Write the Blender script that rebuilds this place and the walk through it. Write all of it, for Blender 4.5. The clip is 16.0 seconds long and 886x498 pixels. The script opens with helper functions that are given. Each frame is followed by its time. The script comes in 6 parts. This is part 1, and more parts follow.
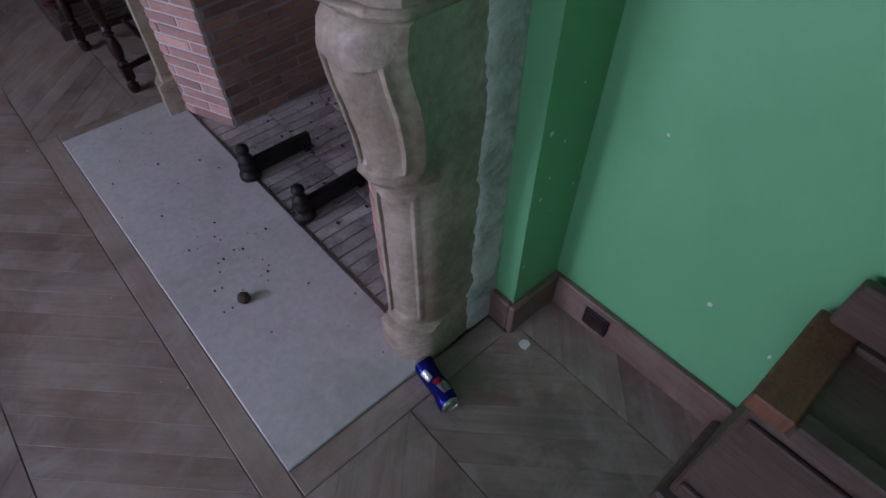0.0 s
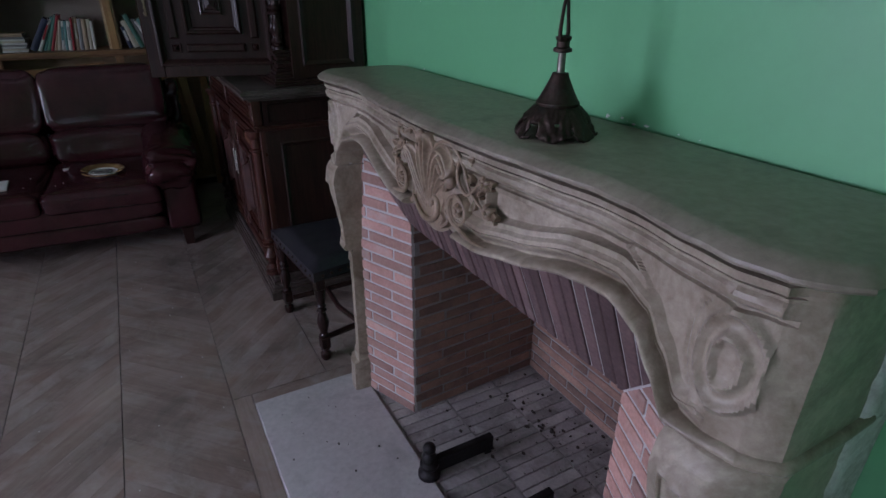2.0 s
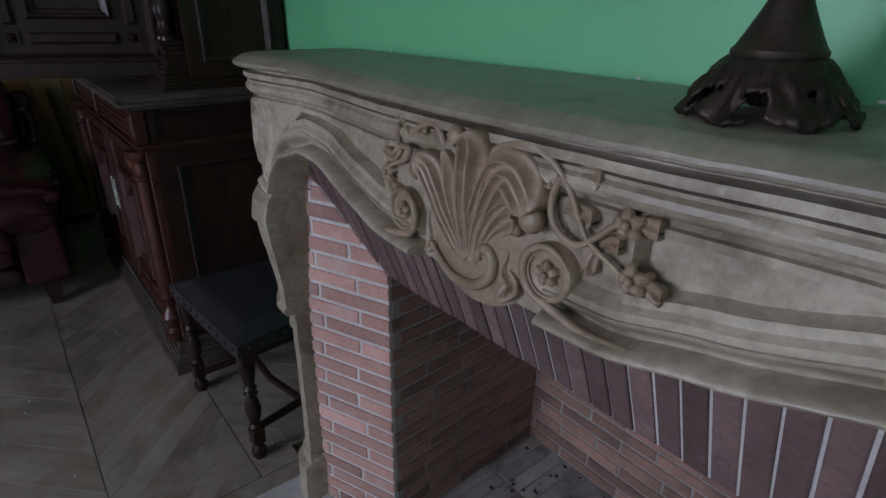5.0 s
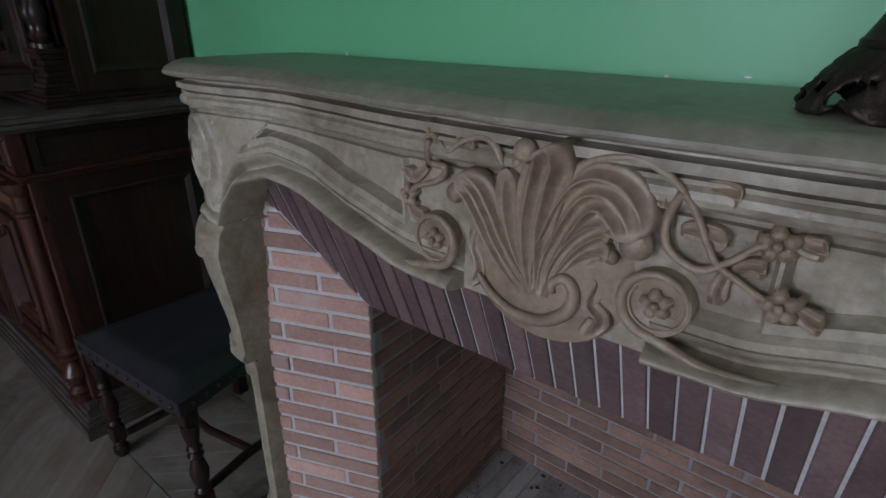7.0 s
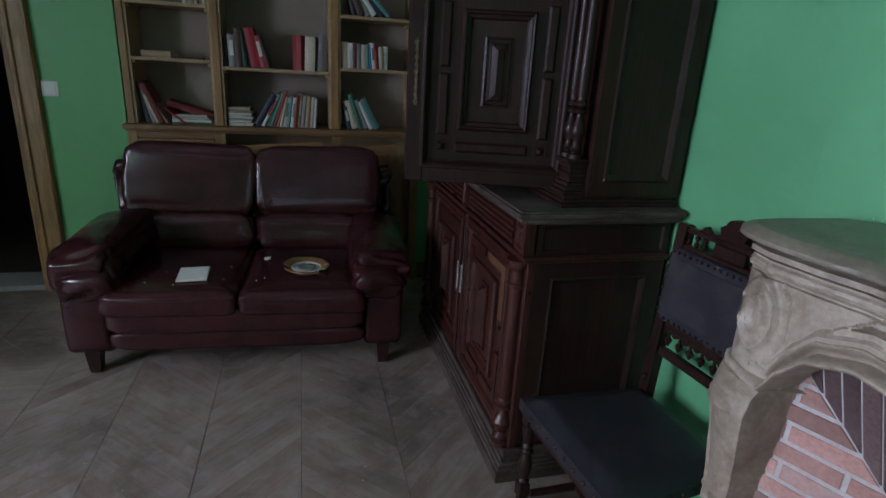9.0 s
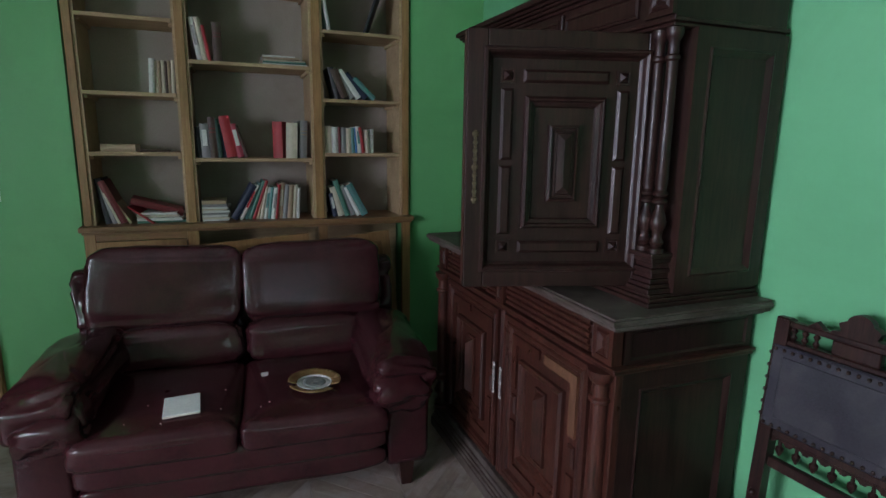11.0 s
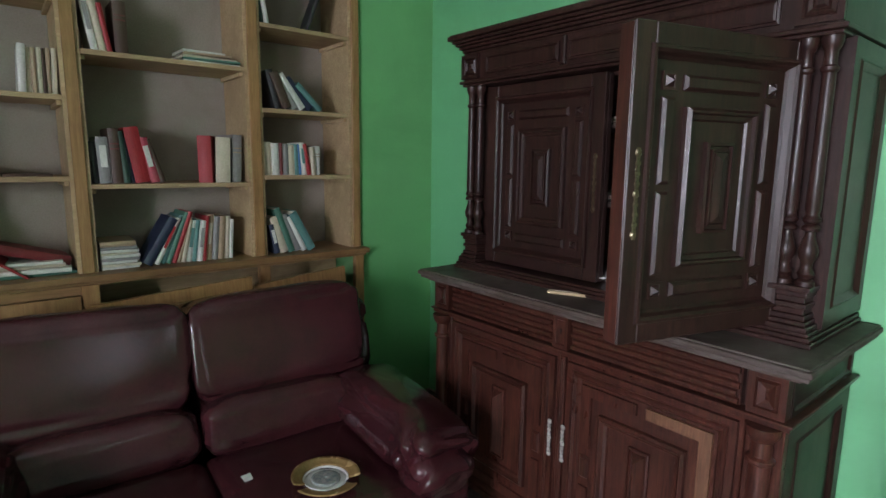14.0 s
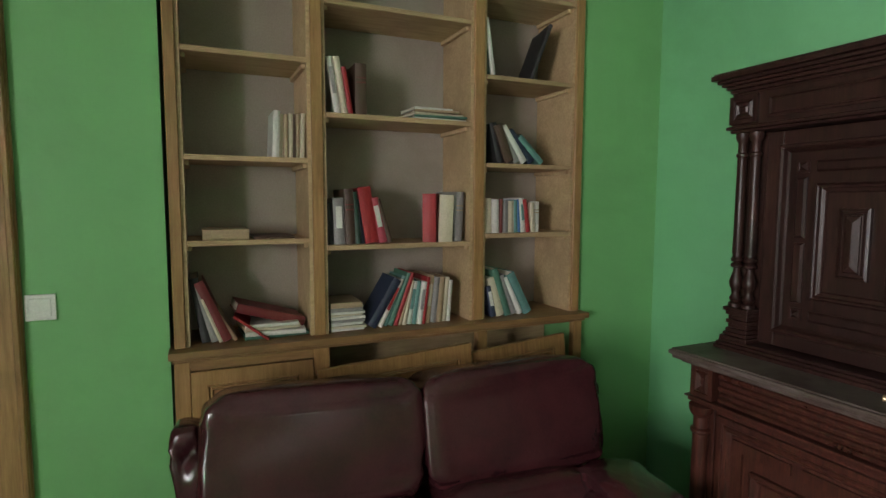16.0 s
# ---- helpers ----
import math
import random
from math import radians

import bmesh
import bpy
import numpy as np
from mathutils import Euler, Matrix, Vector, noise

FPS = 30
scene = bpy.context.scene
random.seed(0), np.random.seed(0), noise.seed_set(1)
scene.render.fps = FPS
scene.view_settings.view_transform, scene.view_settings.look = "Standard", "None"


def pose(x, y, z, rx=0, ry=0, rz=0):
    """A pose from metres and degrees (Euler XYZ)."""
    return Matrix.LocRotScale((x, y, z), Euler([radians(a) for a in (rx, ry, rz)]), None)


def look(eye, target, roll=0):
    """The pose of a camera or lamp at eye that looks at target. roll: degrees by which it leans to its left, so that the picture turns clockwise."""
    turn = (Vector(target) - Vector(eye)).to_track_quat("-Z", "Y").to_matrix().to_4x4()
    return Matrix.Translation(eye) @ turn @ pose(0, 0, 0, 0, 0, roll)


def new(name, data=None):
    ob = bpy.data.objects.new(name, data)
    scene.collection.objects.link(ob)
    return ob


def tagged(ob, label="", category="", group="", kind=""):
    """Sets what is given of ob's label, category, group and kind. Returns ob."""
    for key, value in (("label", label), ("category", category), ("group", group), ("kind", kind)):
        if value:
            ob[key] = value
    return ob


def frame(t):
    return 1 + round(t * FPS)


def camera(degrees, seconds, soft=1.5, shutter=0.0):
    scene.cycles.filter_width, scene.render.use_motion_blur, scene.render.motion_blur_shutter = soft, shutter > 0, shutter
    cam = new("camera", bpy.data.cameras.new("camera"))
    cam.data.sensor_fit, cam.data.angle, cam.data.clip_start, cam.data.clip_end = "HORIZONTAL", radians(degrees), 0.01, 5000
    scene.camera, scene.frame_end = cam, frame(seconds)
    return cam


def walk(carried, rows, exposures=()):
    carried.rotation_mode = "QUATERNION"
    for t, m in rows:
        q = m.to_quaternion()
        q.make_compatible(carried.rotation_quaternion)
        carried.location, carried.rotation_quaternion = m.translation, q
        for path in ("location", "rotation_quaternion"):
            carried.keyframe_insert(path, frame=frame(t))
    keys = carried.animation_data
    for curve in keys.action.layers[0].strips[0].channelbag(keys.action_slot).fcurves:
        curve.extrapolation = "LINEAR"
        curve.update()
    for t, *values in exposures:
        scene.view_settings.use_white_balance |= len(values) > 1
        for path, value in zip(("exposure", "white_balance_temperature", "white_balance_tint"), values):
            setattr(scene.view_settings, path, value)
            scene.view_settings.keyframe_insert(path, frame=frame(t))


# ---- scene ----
cam = camera(77.9, 16.0)
METRES, EYE, TILT, LEAN, TURN = 3.55, 1.253, 0.0, 0.0, -41.6
ROWS = [
    (0.0, 0.0, 0.0, 0.0, 0.06, -49.85, -0.05),
    (0.5, -0.0222, 0.0058, 0.0137, 12.7, -40.71, -1.2),
    (1.0, -0.044, 0.0221, 0.0272, 14.72, -33.22, -1.18),
    (1.5, -0.0689, 0.0341, 0.0403, 13.8, -26.27, -0.72),
    (2.0, -0.0931, 0.0391, 0.0436, 12.72, -25.42, -0.43),
    (2.5, -0.116, 0.0416, 0.0392, 10.01, -25.28, -0.86),
    (3.0, -0.129, 0.0566, 0.0256, 8.66, -24.92, -1.05),
    (3.5, -0.1348, 0.0955, 0.0195, 8.11, -24.51, -0.97),
    (4.0, -0.1383, 0.1344, 0.0136, 8.94, -24.39, -1.33),
    (6.5, -0.2002, 0.2052, -0.0045, -9.13, -22.71, 0.05),
    (7.0, -0.2185, 0.2045, -0.0, -9.28, -23.21, -0.24),
    (7.5, -0.2509, 0.1999, 0.0093, 0.77, -23.6, -0.01),
    (8.0, -0.2824, 0.1931, 0.023, 12.8, -22.41, -0.76),
    (8.5, -0.305, 0.1846, 0.0361, 23.0, -19.24, -2.31),
    (9.0, -0.3198, 0.1931, 0.0419, 27.7, -17.94, -3.16),
    (9.5, -0.3471, 0.2127, 0.0478, 28.8, -16.22, -2.37),
    (12.0, -0.5166, 0.214, 0.061, 15.91, -9.85, 0.01),
    (12.5, -0.5516, 0.2232, 0.0559, 19.0, -10.27, 0.01),
    (13.0, -0.5997, 0.2505, 0.059, 20.51, -9.74, 1.07),
    (13.5, -0.6397, 0.2746, 0.0587, 17.05, -9.67, -1.11),
    (14.0, -0.6794, 0.2894, 0.0584, 2.35, -9.02, -0.71),
    (14.5, -0.7282, 0.2959, 0.0633, -13.72, -9.1, -0.6),
    (15.0, -0.7543, 0.2982, 0.0647, -15.72, -9.49, 0.01),
    (15.5, -0.7722, 0.311, 0.0667, -3.3, -8.86, 1.12),
    (16.0, -0.7883, 0.3459, 0.0785, 17.43, -5.07, -0.19),
]
EXPOSURES = [(0.0, -0.8, 5600, 34), (1.5, -0.95, 5600, 31), (4.0, -0.95, 5650, 21), (7.0, -1.0, 5700, 13), (8.5, -0.8, 5600, 20), (9.5, -0.35, 5700, 20), (12.0, 0.25, 6200, 18),
             (13.0, 0.55, 6600, 24), (14.0, 0.5, 6250, 18), (14.5, 0.15, 5850, 8), (15.0, -0.3, 5850, 6), (15.5, 0.02, 6400, 11), (16.0, 0.5, 7200, 17)]
walk(cam, [(t, pose(0, 0, EYE, TILT, LEAN, TURN) @ pose(METRES * x, METRES * y, METRES * z, 90 + pitch, roll, yaw)) for t, x, y, z, yaw, pitch, roll in ROWS],
     exposures=EXPOSURES)

# ---- light: two tall windows in the west wall, seen by nobody ----
ROOM_W, ROOM_E, ROOM_S, ROOM_N, ROOM_H = -3.4, 0.82, -1.7, 4.85, 2.95
WINDOWS = [(-0.75, 0.45), (1.2, 2.5)]
REVEAL = 0.6                                   # assumed depth of the unseen west wall, set to keep window light off the north wall
SILL, HEAD = 0.55, 2.6
world = bpy.data.worlds.new("world")
scene.world = world
world.use_nodes = True
sky = world.node_tree.nodes.new("ShaderNodeTexSky")
sky.sky_type, sky.sun_disc, sky.sun_elevation, sky.sun_rotation = "NISHITA", False, radians(40), radians(150)
back = world.node_tree.nodes["Background"]
back.inputs["Strength"].default_value = 0.1
world.node_tree.links.new(sky.outputs[0], back.inputs["Color"])
SOUTH_WINDOW = (-1.15, -0.55)
for y0, y1 in WINDOWS:
    lamp = bpy.data.lights.new("window_daylight", "AREA")
    lamp.shape, lamp.size, lamp.size_y = "RECTANGLE", HEAD - SILL - 0.1, y1 - y0 - 0.1
    lamp.energy, lamp.color = (70 if y0 < 0 else 145) * (y1 - y0), (0.90, 0.92, 1.0)
    new("window_daylight", lamp).matrix_world = look((ROOM_W - REVEAL + 0.03, (y0 + y1) / 2, (SILL + HEAD) / 2), (0.0, (y0 + y1) / 2 - 0.4, 0.3))
lamp = bpy.data.lights.new("window_daylight", "AREA")
lamp.shape, lamp.size, lamp.size_y = "RECTANGLE", 0.5, 0.9
lamp.energy, lamp.color = 3, (0.96, 0.96, 1.0)
new("window_daylight", lamp).matrix_world = look((sum(SOUTH_WINDOW) / 2, ROOM_S - 0.25, 1.75), (sum(SOUTH_WINDOW) / 2, 0, 1.75))

# ---- materials ----
def nodes_of(name, rough=0.6, metal=0.0, spec=0.5):
    m = bpy.data.materials.new(name)
    m.use_nodes = True
    nt = m.node_tree
    b = nt.nodes["Principled BSDF"]
    b.inputs["Roughness"].default_value = rough
    b.inputs["Metallic"].default_value = metal
    b.inputs["Specular IOR Level"].default_value = spec
    return m, nt, b


def coords(nt, scale=(1, 1, 1), rot=(0, 0, 0), shift=True):
    tc, mp = nt.nodes.new("ShaderNodeTexCoord"), nt.nodes.new("ShaderNodeMapping")
    mp.inputs["Scale"].default_value = scale
    mp.inputs["Rotation"].default_value = [radians(a) for a in rot]
    nt.links.new(tc.outputs["Object"], mp.inputs["Vector"])
    if shift:
        info, mul = nt.nodes.new("ShaderNodeObjectInfo"), nt.nodes.new("ShaderNodeMath")
        mul.operation, mul.inputs[1].default_value = "MULTIPLY", 37.0
        nt.links.new(info.outputs["Random"], mul.inputs[0])
        nt.links.new(mul.outputs[0], mp.inputs["Location"])
    return mp.outputs["Vector"]


def noise_of(nt, vec, scale, detail=4.0, rough=0.55, distort=0.0):
    n = nt.nodes.new("ShaderNodeTexNoise")
    n.inputs["Scale"].default_value, n.inputs["Detail"].default_value = scale, detail
    n.inputs["Roughness"].default_value, n.inputs["Distortion"].default_value = rough, distort
    nt.links.new(vec, n.inputs["Vector"])
    return n.outputs["Fac"]


def ramp(nt, fac, stops):
    r = nt.nodes.new("ShaderNodeValToRGB")
    while len(r.color_ramp.elements) < len(stops):
        r.color_ramp.elements.new(0.5)
    for e, (p, c) in zip(r.color_ramp.elements, stops):
        e.position = p
        e.color = (*c, 1) if hasattr(c, "__len__") else (c, c, c, 1)
    nt.links.new(fac, r.inputs["Fac"])
    return r.outputs["Color"]


def mix(nt, fac, a, b, blend="MIX"):
    m = nt.nodes.new("ShaderNodeMix")
    m.data_type, m.blend_type = "RGBA", blend
    for sock, v in ((m.inputs["Factor"], fac), (m.inputs["A"], a), (m.inputs["B"], b)):
        if hasattr(v, "links") or hasattr(v, "is_linked"):
            nt.links.new(v, sock)
        elif hasattr(v, "__len__"):
            sock.default_value = (*v, 1)
        else:
            sock.default_value = v
    return m.outputs["Result"]


def bump(nt, b, height, strength=0.3, dist=0.002):
    n = nt.nodes.new("ShaderNodeBump")
    n.inputs["Strength"].default_value, n.inputs["Distance"].default_value = strength, dist
    nt.links.new(height, n.inputs["Height"])
    nt.links.new(n.outputs["Normal"], b.inputs["Normal"])


def vary(nt, amount):
    """A multiplier that differs from object to object."""
    info, mr = nt.nodes.new("ShaderNodeObjectInfo"), nt.nodes.new("ShaderNodeMapRange")
    mr.inputs["To Min"].default_value, mr.inputs["To Max"].default_value = 1 - amount, 1 + amount
    nt.links.new(info.outputs["Random"], mr.inputs["Value"])
    return mr.outputs["Result"]


def surface(name, c1, c2, scale=6.0, fine=90.0, rough=0.6, metal=0.0, spec=0.5, bumps=0.25, dist=0.002, dirt=None, dirt_scale=3.0,
            dirt_at=0.6, stretch=(1, 1, 1), random=0.0, rough_var=0.12, coat=0.0, grain_mix=0.35):
    """Two colours mixed over a coarse and a fine noise, with an optional dirt layer, relief and uneven gloss."""
    m, nt, b = nodes_of(name, rough, metal, spec)
    v = coords(nt, stretch)
    coarse, grain = noise_of(nt, v, scale, 5, 0.6, 0.3), noise_of(nt, v, fine, 4, 0.6)
    col = ramp(nt, coarse, [(0.32, c1), (0.68, c2)])
    col = mix(nt, grain_mix, col, ramp(nt, grain, [(0.3, [c * 0.72 for c in c1]), (0.7, [min(1, c * 1.15) for c in c2])]))
    if dirt:
        patch = ramp(nt, noise_of(nt, v, dirt_scale, 7, 0.68, 0.6), [(dirt_at - 0.1, 0.0), (dirt_at + 0.12, 0.85)])
        col = mix(nt, patch, col, dirt)
    if random:
        col = mix(nt, 1.0, col, vary(nt, random), "MULTIPLY")
    nt.links.new(col, b.inputs["Base Color"])
    rr = nt.nodes.new("ShaderNodeMapRange")
    rr.inputs["To Min"].default_value, rr.inputs["To Max"].default_value = max(0.03, rough - rough_var), min(1, rough + rough_var)
    nt.links.new(coarse, rr.inputs["Value"])
    nt.links.new(rr.outputs["Result"], b.inputs["Roughness"])
    if coat:
        b.inputs["Coat Weight"].default_value, b.inputs["Coat Roughness"].default_value = coat, 0.2
    if bumps:
        bump(nt, b, grain, bumps, dist)
    return m


def timber(name, c1, c2, along="y", rough=0.45, spec=0.5, scale=1.0, dirt=None, random=0.15, bumps=0.3, dust=None, dust_at=0.62, rough_var=0.1, stains=False, fine=0.4):
    """Wood with grain stretched along one axis."""
    m, nt, b = nodes_of(name, rough, 0.0, spec)
    st = {"x": (1.2, 16, 16), "y": (16, 1.2, 16), "z": (16, 16, 1.2)}[along]
    v = coords(nt, [s * scale for s in st])
    g1, g2 = noise_of(nt, v, 1.6, 6, 0.62, 1.2), noise_of(nt, v, 9.0, 5, 0.65, 0.5)
    col = ramp(nt, g1, [(0.3, c1), (0.52, [(a + c) / 2 for a, c in zip(c1, c2)]), (0.72, c2)])
    col = mix(nt, fine, col, ramp(nt, g2, [(0.35, [c * 0.6 for c in c1]), (0.65, c2)]))
    big = noise_of(nt, coords(nt), 2.3, 6, 0.65, 0.4)
    if dirt:
        col = mix(nt, ramp(nt, big, [(0.48, 0.0), (0.72, 0.75)]), col, dirt)
    if stains:
        geo = nt.nodes.new("ShaderNodeNewGeometry")
        wide = noise_of(nt, geo.outputs["Position"], 1.7, 7, 0.66, 0.7)
        col = mix(nt, 1.0, col, ramp(nt, wide, [(0.32, 0.5), (0.5, 0.95), (0.68, 1.25)]), "MULTIPLY")
    if dust:
        col = mix(nt, ramp(nt, noise_of(nt, coords(nt), 5.0, 7, 0.7, 0.8), [(dust_at - 0.12, 0.0), (dust_at + 0.15, 0.7)]), col, dust)
    if random:
        col = mix(nt, 1.0, col, vary(nt, random), "MULTIPLY")
    nt.links.new(col, b.inputs["Base Color"])
    rr = nt.nodes.new("ShaderNodeMapRange")
    rr.inputs["To Min"].default_value, rr.inputs["To Max"].default_value = rough - rough_var, rough + rough_var * 1.5
    nt.links.new(big, rr.inputs["Value"])
    nt.links.new(rr.outputs["Result"], b.inputs["Roughness"])
    bump(nt, b, g2, bumps, 0.0012)
    return m


GREEN = surface("green_paint", (0.13, 0.40, 0.188), (0.15, 0.445, 0.212), 1.4, 60, rough=0.44, bumps=0.035, dist=0.0012, dirt=(0.115, 0.34, 0.16), dirt_scale=1.1, dirt_at=0.62, grain_mix=0.05)
# the same wall green, yellowed to hold the warmer light on the north wall
GREEN_WARMLIT = surface("green_paint_warm_light", (0.142, 0.395, 0.150), (0.165, 0.44, 0.170), 1.4, 60, rough=0.44, bumps=0.035, dist=0.0012, dirt=(0.125, 0.335, 0.128), dirt_scale=1.1, dirt_at=0.62, grain_mix=0.05)
CEIL = surface("ceiling_paint", (0.48, 0.46, 0.42), (0.56, 0.54, 0.50), 2, 80, rough=0.8, bumps=0.1)
STONE = surface("carved_stone", (0.255, 0.198, 0.138), (0.49, 0.425, 0.335), 5.0, 70, rough=0.40, bumps=0.5, dist=0.003, dirt=(0.145, 0.105, 0.066), dirt_scale=6.5, dirt_at=0.57)
PATINA = surface("patinated_stone", (0.165, 0.108, 0.066), (0.36, 0.272, 0.188), 14.0, 90, rough=0.38, bumps=0.5, dist=0.002, dirt=(0.40, 0.335, 0.26), dirt_scale=22, dirt_at=0.66)
SLAB = surface("slab_stone", (0.17, 0.138, 0.10), (0.32, 0.272, 0.212), 5.0, 60, rough=0.40, bumps=0.4, dirt=(0.115, 0.098, 0.076), dirt_scale=9.0, dirt_at=0.62, rough_var=0.16)
HEARTH = surface("hearth_stone", (0.46, 0.44, 0.43), (0.56, 0.54, 0.53), 3.5, 55, rough=0.7, bumps=0.3, dirt=(0.33, 0.31, 0.3), dirt_scale=4.5, dirt_at=0.62)
BRICK = surface("brick", (0.38, 0.20, 0.16), (0.52, 0.31, 0.26), 9.0, 120, rough=0.85, bumps=0.6, dist=0.002, dirt=(0.46, 0.38, 0.35), dirt_scale=9.0, dirt_at=0.62, random=0.34)
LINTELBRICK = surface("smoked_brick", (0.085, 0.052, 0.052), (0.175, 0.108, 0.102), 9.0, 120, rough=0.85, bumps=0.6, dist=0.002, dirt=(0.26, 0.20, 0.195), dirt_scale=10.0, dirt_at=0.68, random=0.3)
SOOTBRICK = surface("sooty_brick", (0.24, 0.135, 0.10), (0.36, 0.21, 0.16), 9.0, 120, rough=0.88, bumps=0.6, dist=0.002, dirt=(0.13, 0.085, 0.07), dirt_scale=5.0, dirt_at=0.55, random=0.28)
FIREBRICK = surface("ash_brick", (0.32, 0.29, 0.28), (0.44, 0.40, 0.39), 7.0, 90, rough=0.9, bumps=0.6, dist=0.003, dirt=(0.10, 0.085, 0.08), dirt_scale=6.0, dirt_at=0.56, random=0.2)
MORTAR = surface("mortar", (0.48, 0.45, 0.44), (0.62, 0.59, 0.58), 12, 150, rough=0.95, bumps=0.8, dist=0.003)
SOOT = surface("sooty_mortar", (0.24, 0.215, 0.205), (0.37, 0.34, 0.325), 10, 140, rough=0.95, bumps=0.8, dist=0.003)
FLOORWOOD = timber("worn_oak_parquet", (0.23, 0.172, 0.142), (0.35, 0.278, 0.236), "x", rough=0.42, dirt=(0.17, 0.095, 0.068), random=0.12, dust=(0.40, 0.36, 0.33), dust_at=0.6, stains=True, bumps=0.12, fine=0.16)
FLOORGAP = surface("floor_gap", (0.11, 0.082, 0.066), (0.15, 0.115, 0.095), 8, 90, rough=0.9)
BASEWOOD = timber("baseboard_wood", (0.14, 0.085, 0.06), (0.23, 0.15, 0.115), "y", rough=0.5, dirt=(0.09, 0.06, 0.045), dust=(0.3, 0.24, 0.21))
DARKOAK = timber("dark_stained_oak", (0.007, 0.0036, 0.0032), (0.050, 0.0205, 0.0155), "z", rough=0.34, spec=0.34, random=0.06, dirt=(0.014, 0.0058, 0.0045), bumps=0.12)
REDOAK = timber("red_stained_oak", (0.011, 0.0042, 0.0034), (0.098, 0.031, 0.020), "z", rough=0.28, spec=0.45, random=0.16, dirt=(0.03, 0.012, 0.009), bumps=0.3, fine=0.55)
DUSTOAK = timber("dusty_dark_oak", (0.035, 0.022, 0.017), (0.085, 0.055, 0.042), "y", rough=0.55, random=0.05, dirt=(0.03, 0.02, 0.016), dust=(0.15, 0.125, 0.11), dust_at=0.55)
LIGHTOAK = timber("bare_oak", (0.085, 0.036, 0.018), (0.22, 0.10, 0.05), "z", rough=0.5, random=0.1)
INNEROAK = timber("unstained_oak", (0.11, 0.068, 0.042), (0.20, 0.128, 0.084), "z", rough=0.6, random=0.05, dirt=(0.1, 0.065, 0.045))
PINE = timber("varnished_pine", (0.25, 0.128, 0.043), (0.42, 0.235, 0.095), "z", rough=0.42, scale=0.8, random=0.08, dirt=(0.17, 0.09, 0.035))
PINEX = timber("varnished_pine_rail", (0.19, 0.095, 0.036), (0.31, 0.17, 0.072), "x", rough=0.42, scale=0.8, random=0.1, dirt=(0.13, 0.068, 0.028))
PLY = timber("plywood_shelf", (0.41, 0.275, 0.145), (0.56, 0.405, 0.235), "x", rough=0.55, scale=0.7, random=0.06, dirt=(0.28, 0.19, 0.105))
BACKBOARD = surface("fabric_backboard", (0.285, 0.235, 0.195), (0.345, 0.29, 0.245), 2.5, 160, rough=0.85, bumps=0.3, dirt=(0.24, 0.195, 0.16), dirt_scale=2.0)
LEATHER = surface("burgundy_leather", (0.027, 0.0068, 0.0088), (0.054, 0.0135, 0.0165), 5, 130, rough=0.17, bumps=0.3, dist=0.0012, dirt=(0.05, 0.021, 0.022), dirt_scale=9, dirt_at=0.72, rough_var=0.07, spec=0.5, grain_mix=0.2)
HIDE = surface("black_blue_leather", (0.020, 0.019, 0.024), (0.042, 0.040, 0.047), 7, 150, spec=0.3, rough=0.38, bumps=0.3, dist=0.0015, dirt=(0.06, 0.055, 0.055), dirt_scale=7, dirt_at=0.62)
IRON = surface("black_iron", (0.016, 0.015, 0.016), (0.04, 0.036, 0.036), 18, 160, rough=0.55, metal=0.6, bumps=0.5, dist=0.002)
BRONZE = surface("dark_bronze", (0.03, 0.02, 0.015), (0.07, 0.045, 0.035), 14, 140, rough=0.5, metal=0.7, bumps=0.4, dist=0.002, dirt=(0.05, 0.06, 0.05), dirt_scale=20, dirt_at=0.62)
DARKSTEEL = surface("tarnished_steel", (0.17, 0.155, 0.135), (0.32, 0.295, 0.26), 30, 200, rough=0.42, metal=0.9, bumps=0.3)
STEEL = surface("worn_steel", (0.45, 0.43, 0.40), (0.68, 0.66, 0.62), 30, 200, rough=0.34, metal=0.35, bumps=0.3, dirt=(0.12, 0.1, 0.08), dirt_scale=40, dirt_at=0.55)
PLASTIC = surface("white_plastic", (0.72, 0.71, 0.68), (0.78, 0.77, 0.74), 10, 120, rough=0.35, bumps=0.05)
PAPER = surface("old_paper", (0.56, 0.51, 0.41), (0.68, 0.63, 0.53), 20, 200, rough=0.85, bumps=0.3, dist=0.001)
WHITEPAPER = surface("white_paper", (0.68, 0.68, 0.64), (0.76, 0.76, 0.72), 8, 150, rough=0.7, bumps=0.1)
# near-black colour that stands in for the lack of light in the passage
PASSAGE_DARK = surface("passage_darkness", (0.05, 0.047, 0.045), (0.08, 0.075, 0.07), 3, 60, rough=0.9)
TILE = surface("pale_threshold", (0.5, 0.48, 0.46), (0.6, 0.58, 0.56), 4, 70, rough=0.6)
CHESTWOOD = timber("chest_wood", (0.055, 0.035, 0.026), (0.12, 0.08, 0.06), "y", rough=0.5, dirt=(0.04, 0.027, 0.02), dust=(0.16, 0.125, 0.105))
PALE = surface("smeared_plaster", (0.58, 0.57, 0.55), (0.72, 0.71, 0.69), 12, 90, rough=0.8, bumps=0.6, dist=0.003, dirt=(0.26, 0.235, 0.2), dirt_scale=14, dirt_at=0.55)
GRIME = surface("grime", (0.07, 0.055, 0.04), (0.11, 0.09, 0.068), 20, 120, rough=0.9)
GLASSM, _nt, _b = nodes_of("window_glass", 0.02)
_b.inputs["Transmission Weight"].default_value = 1.0


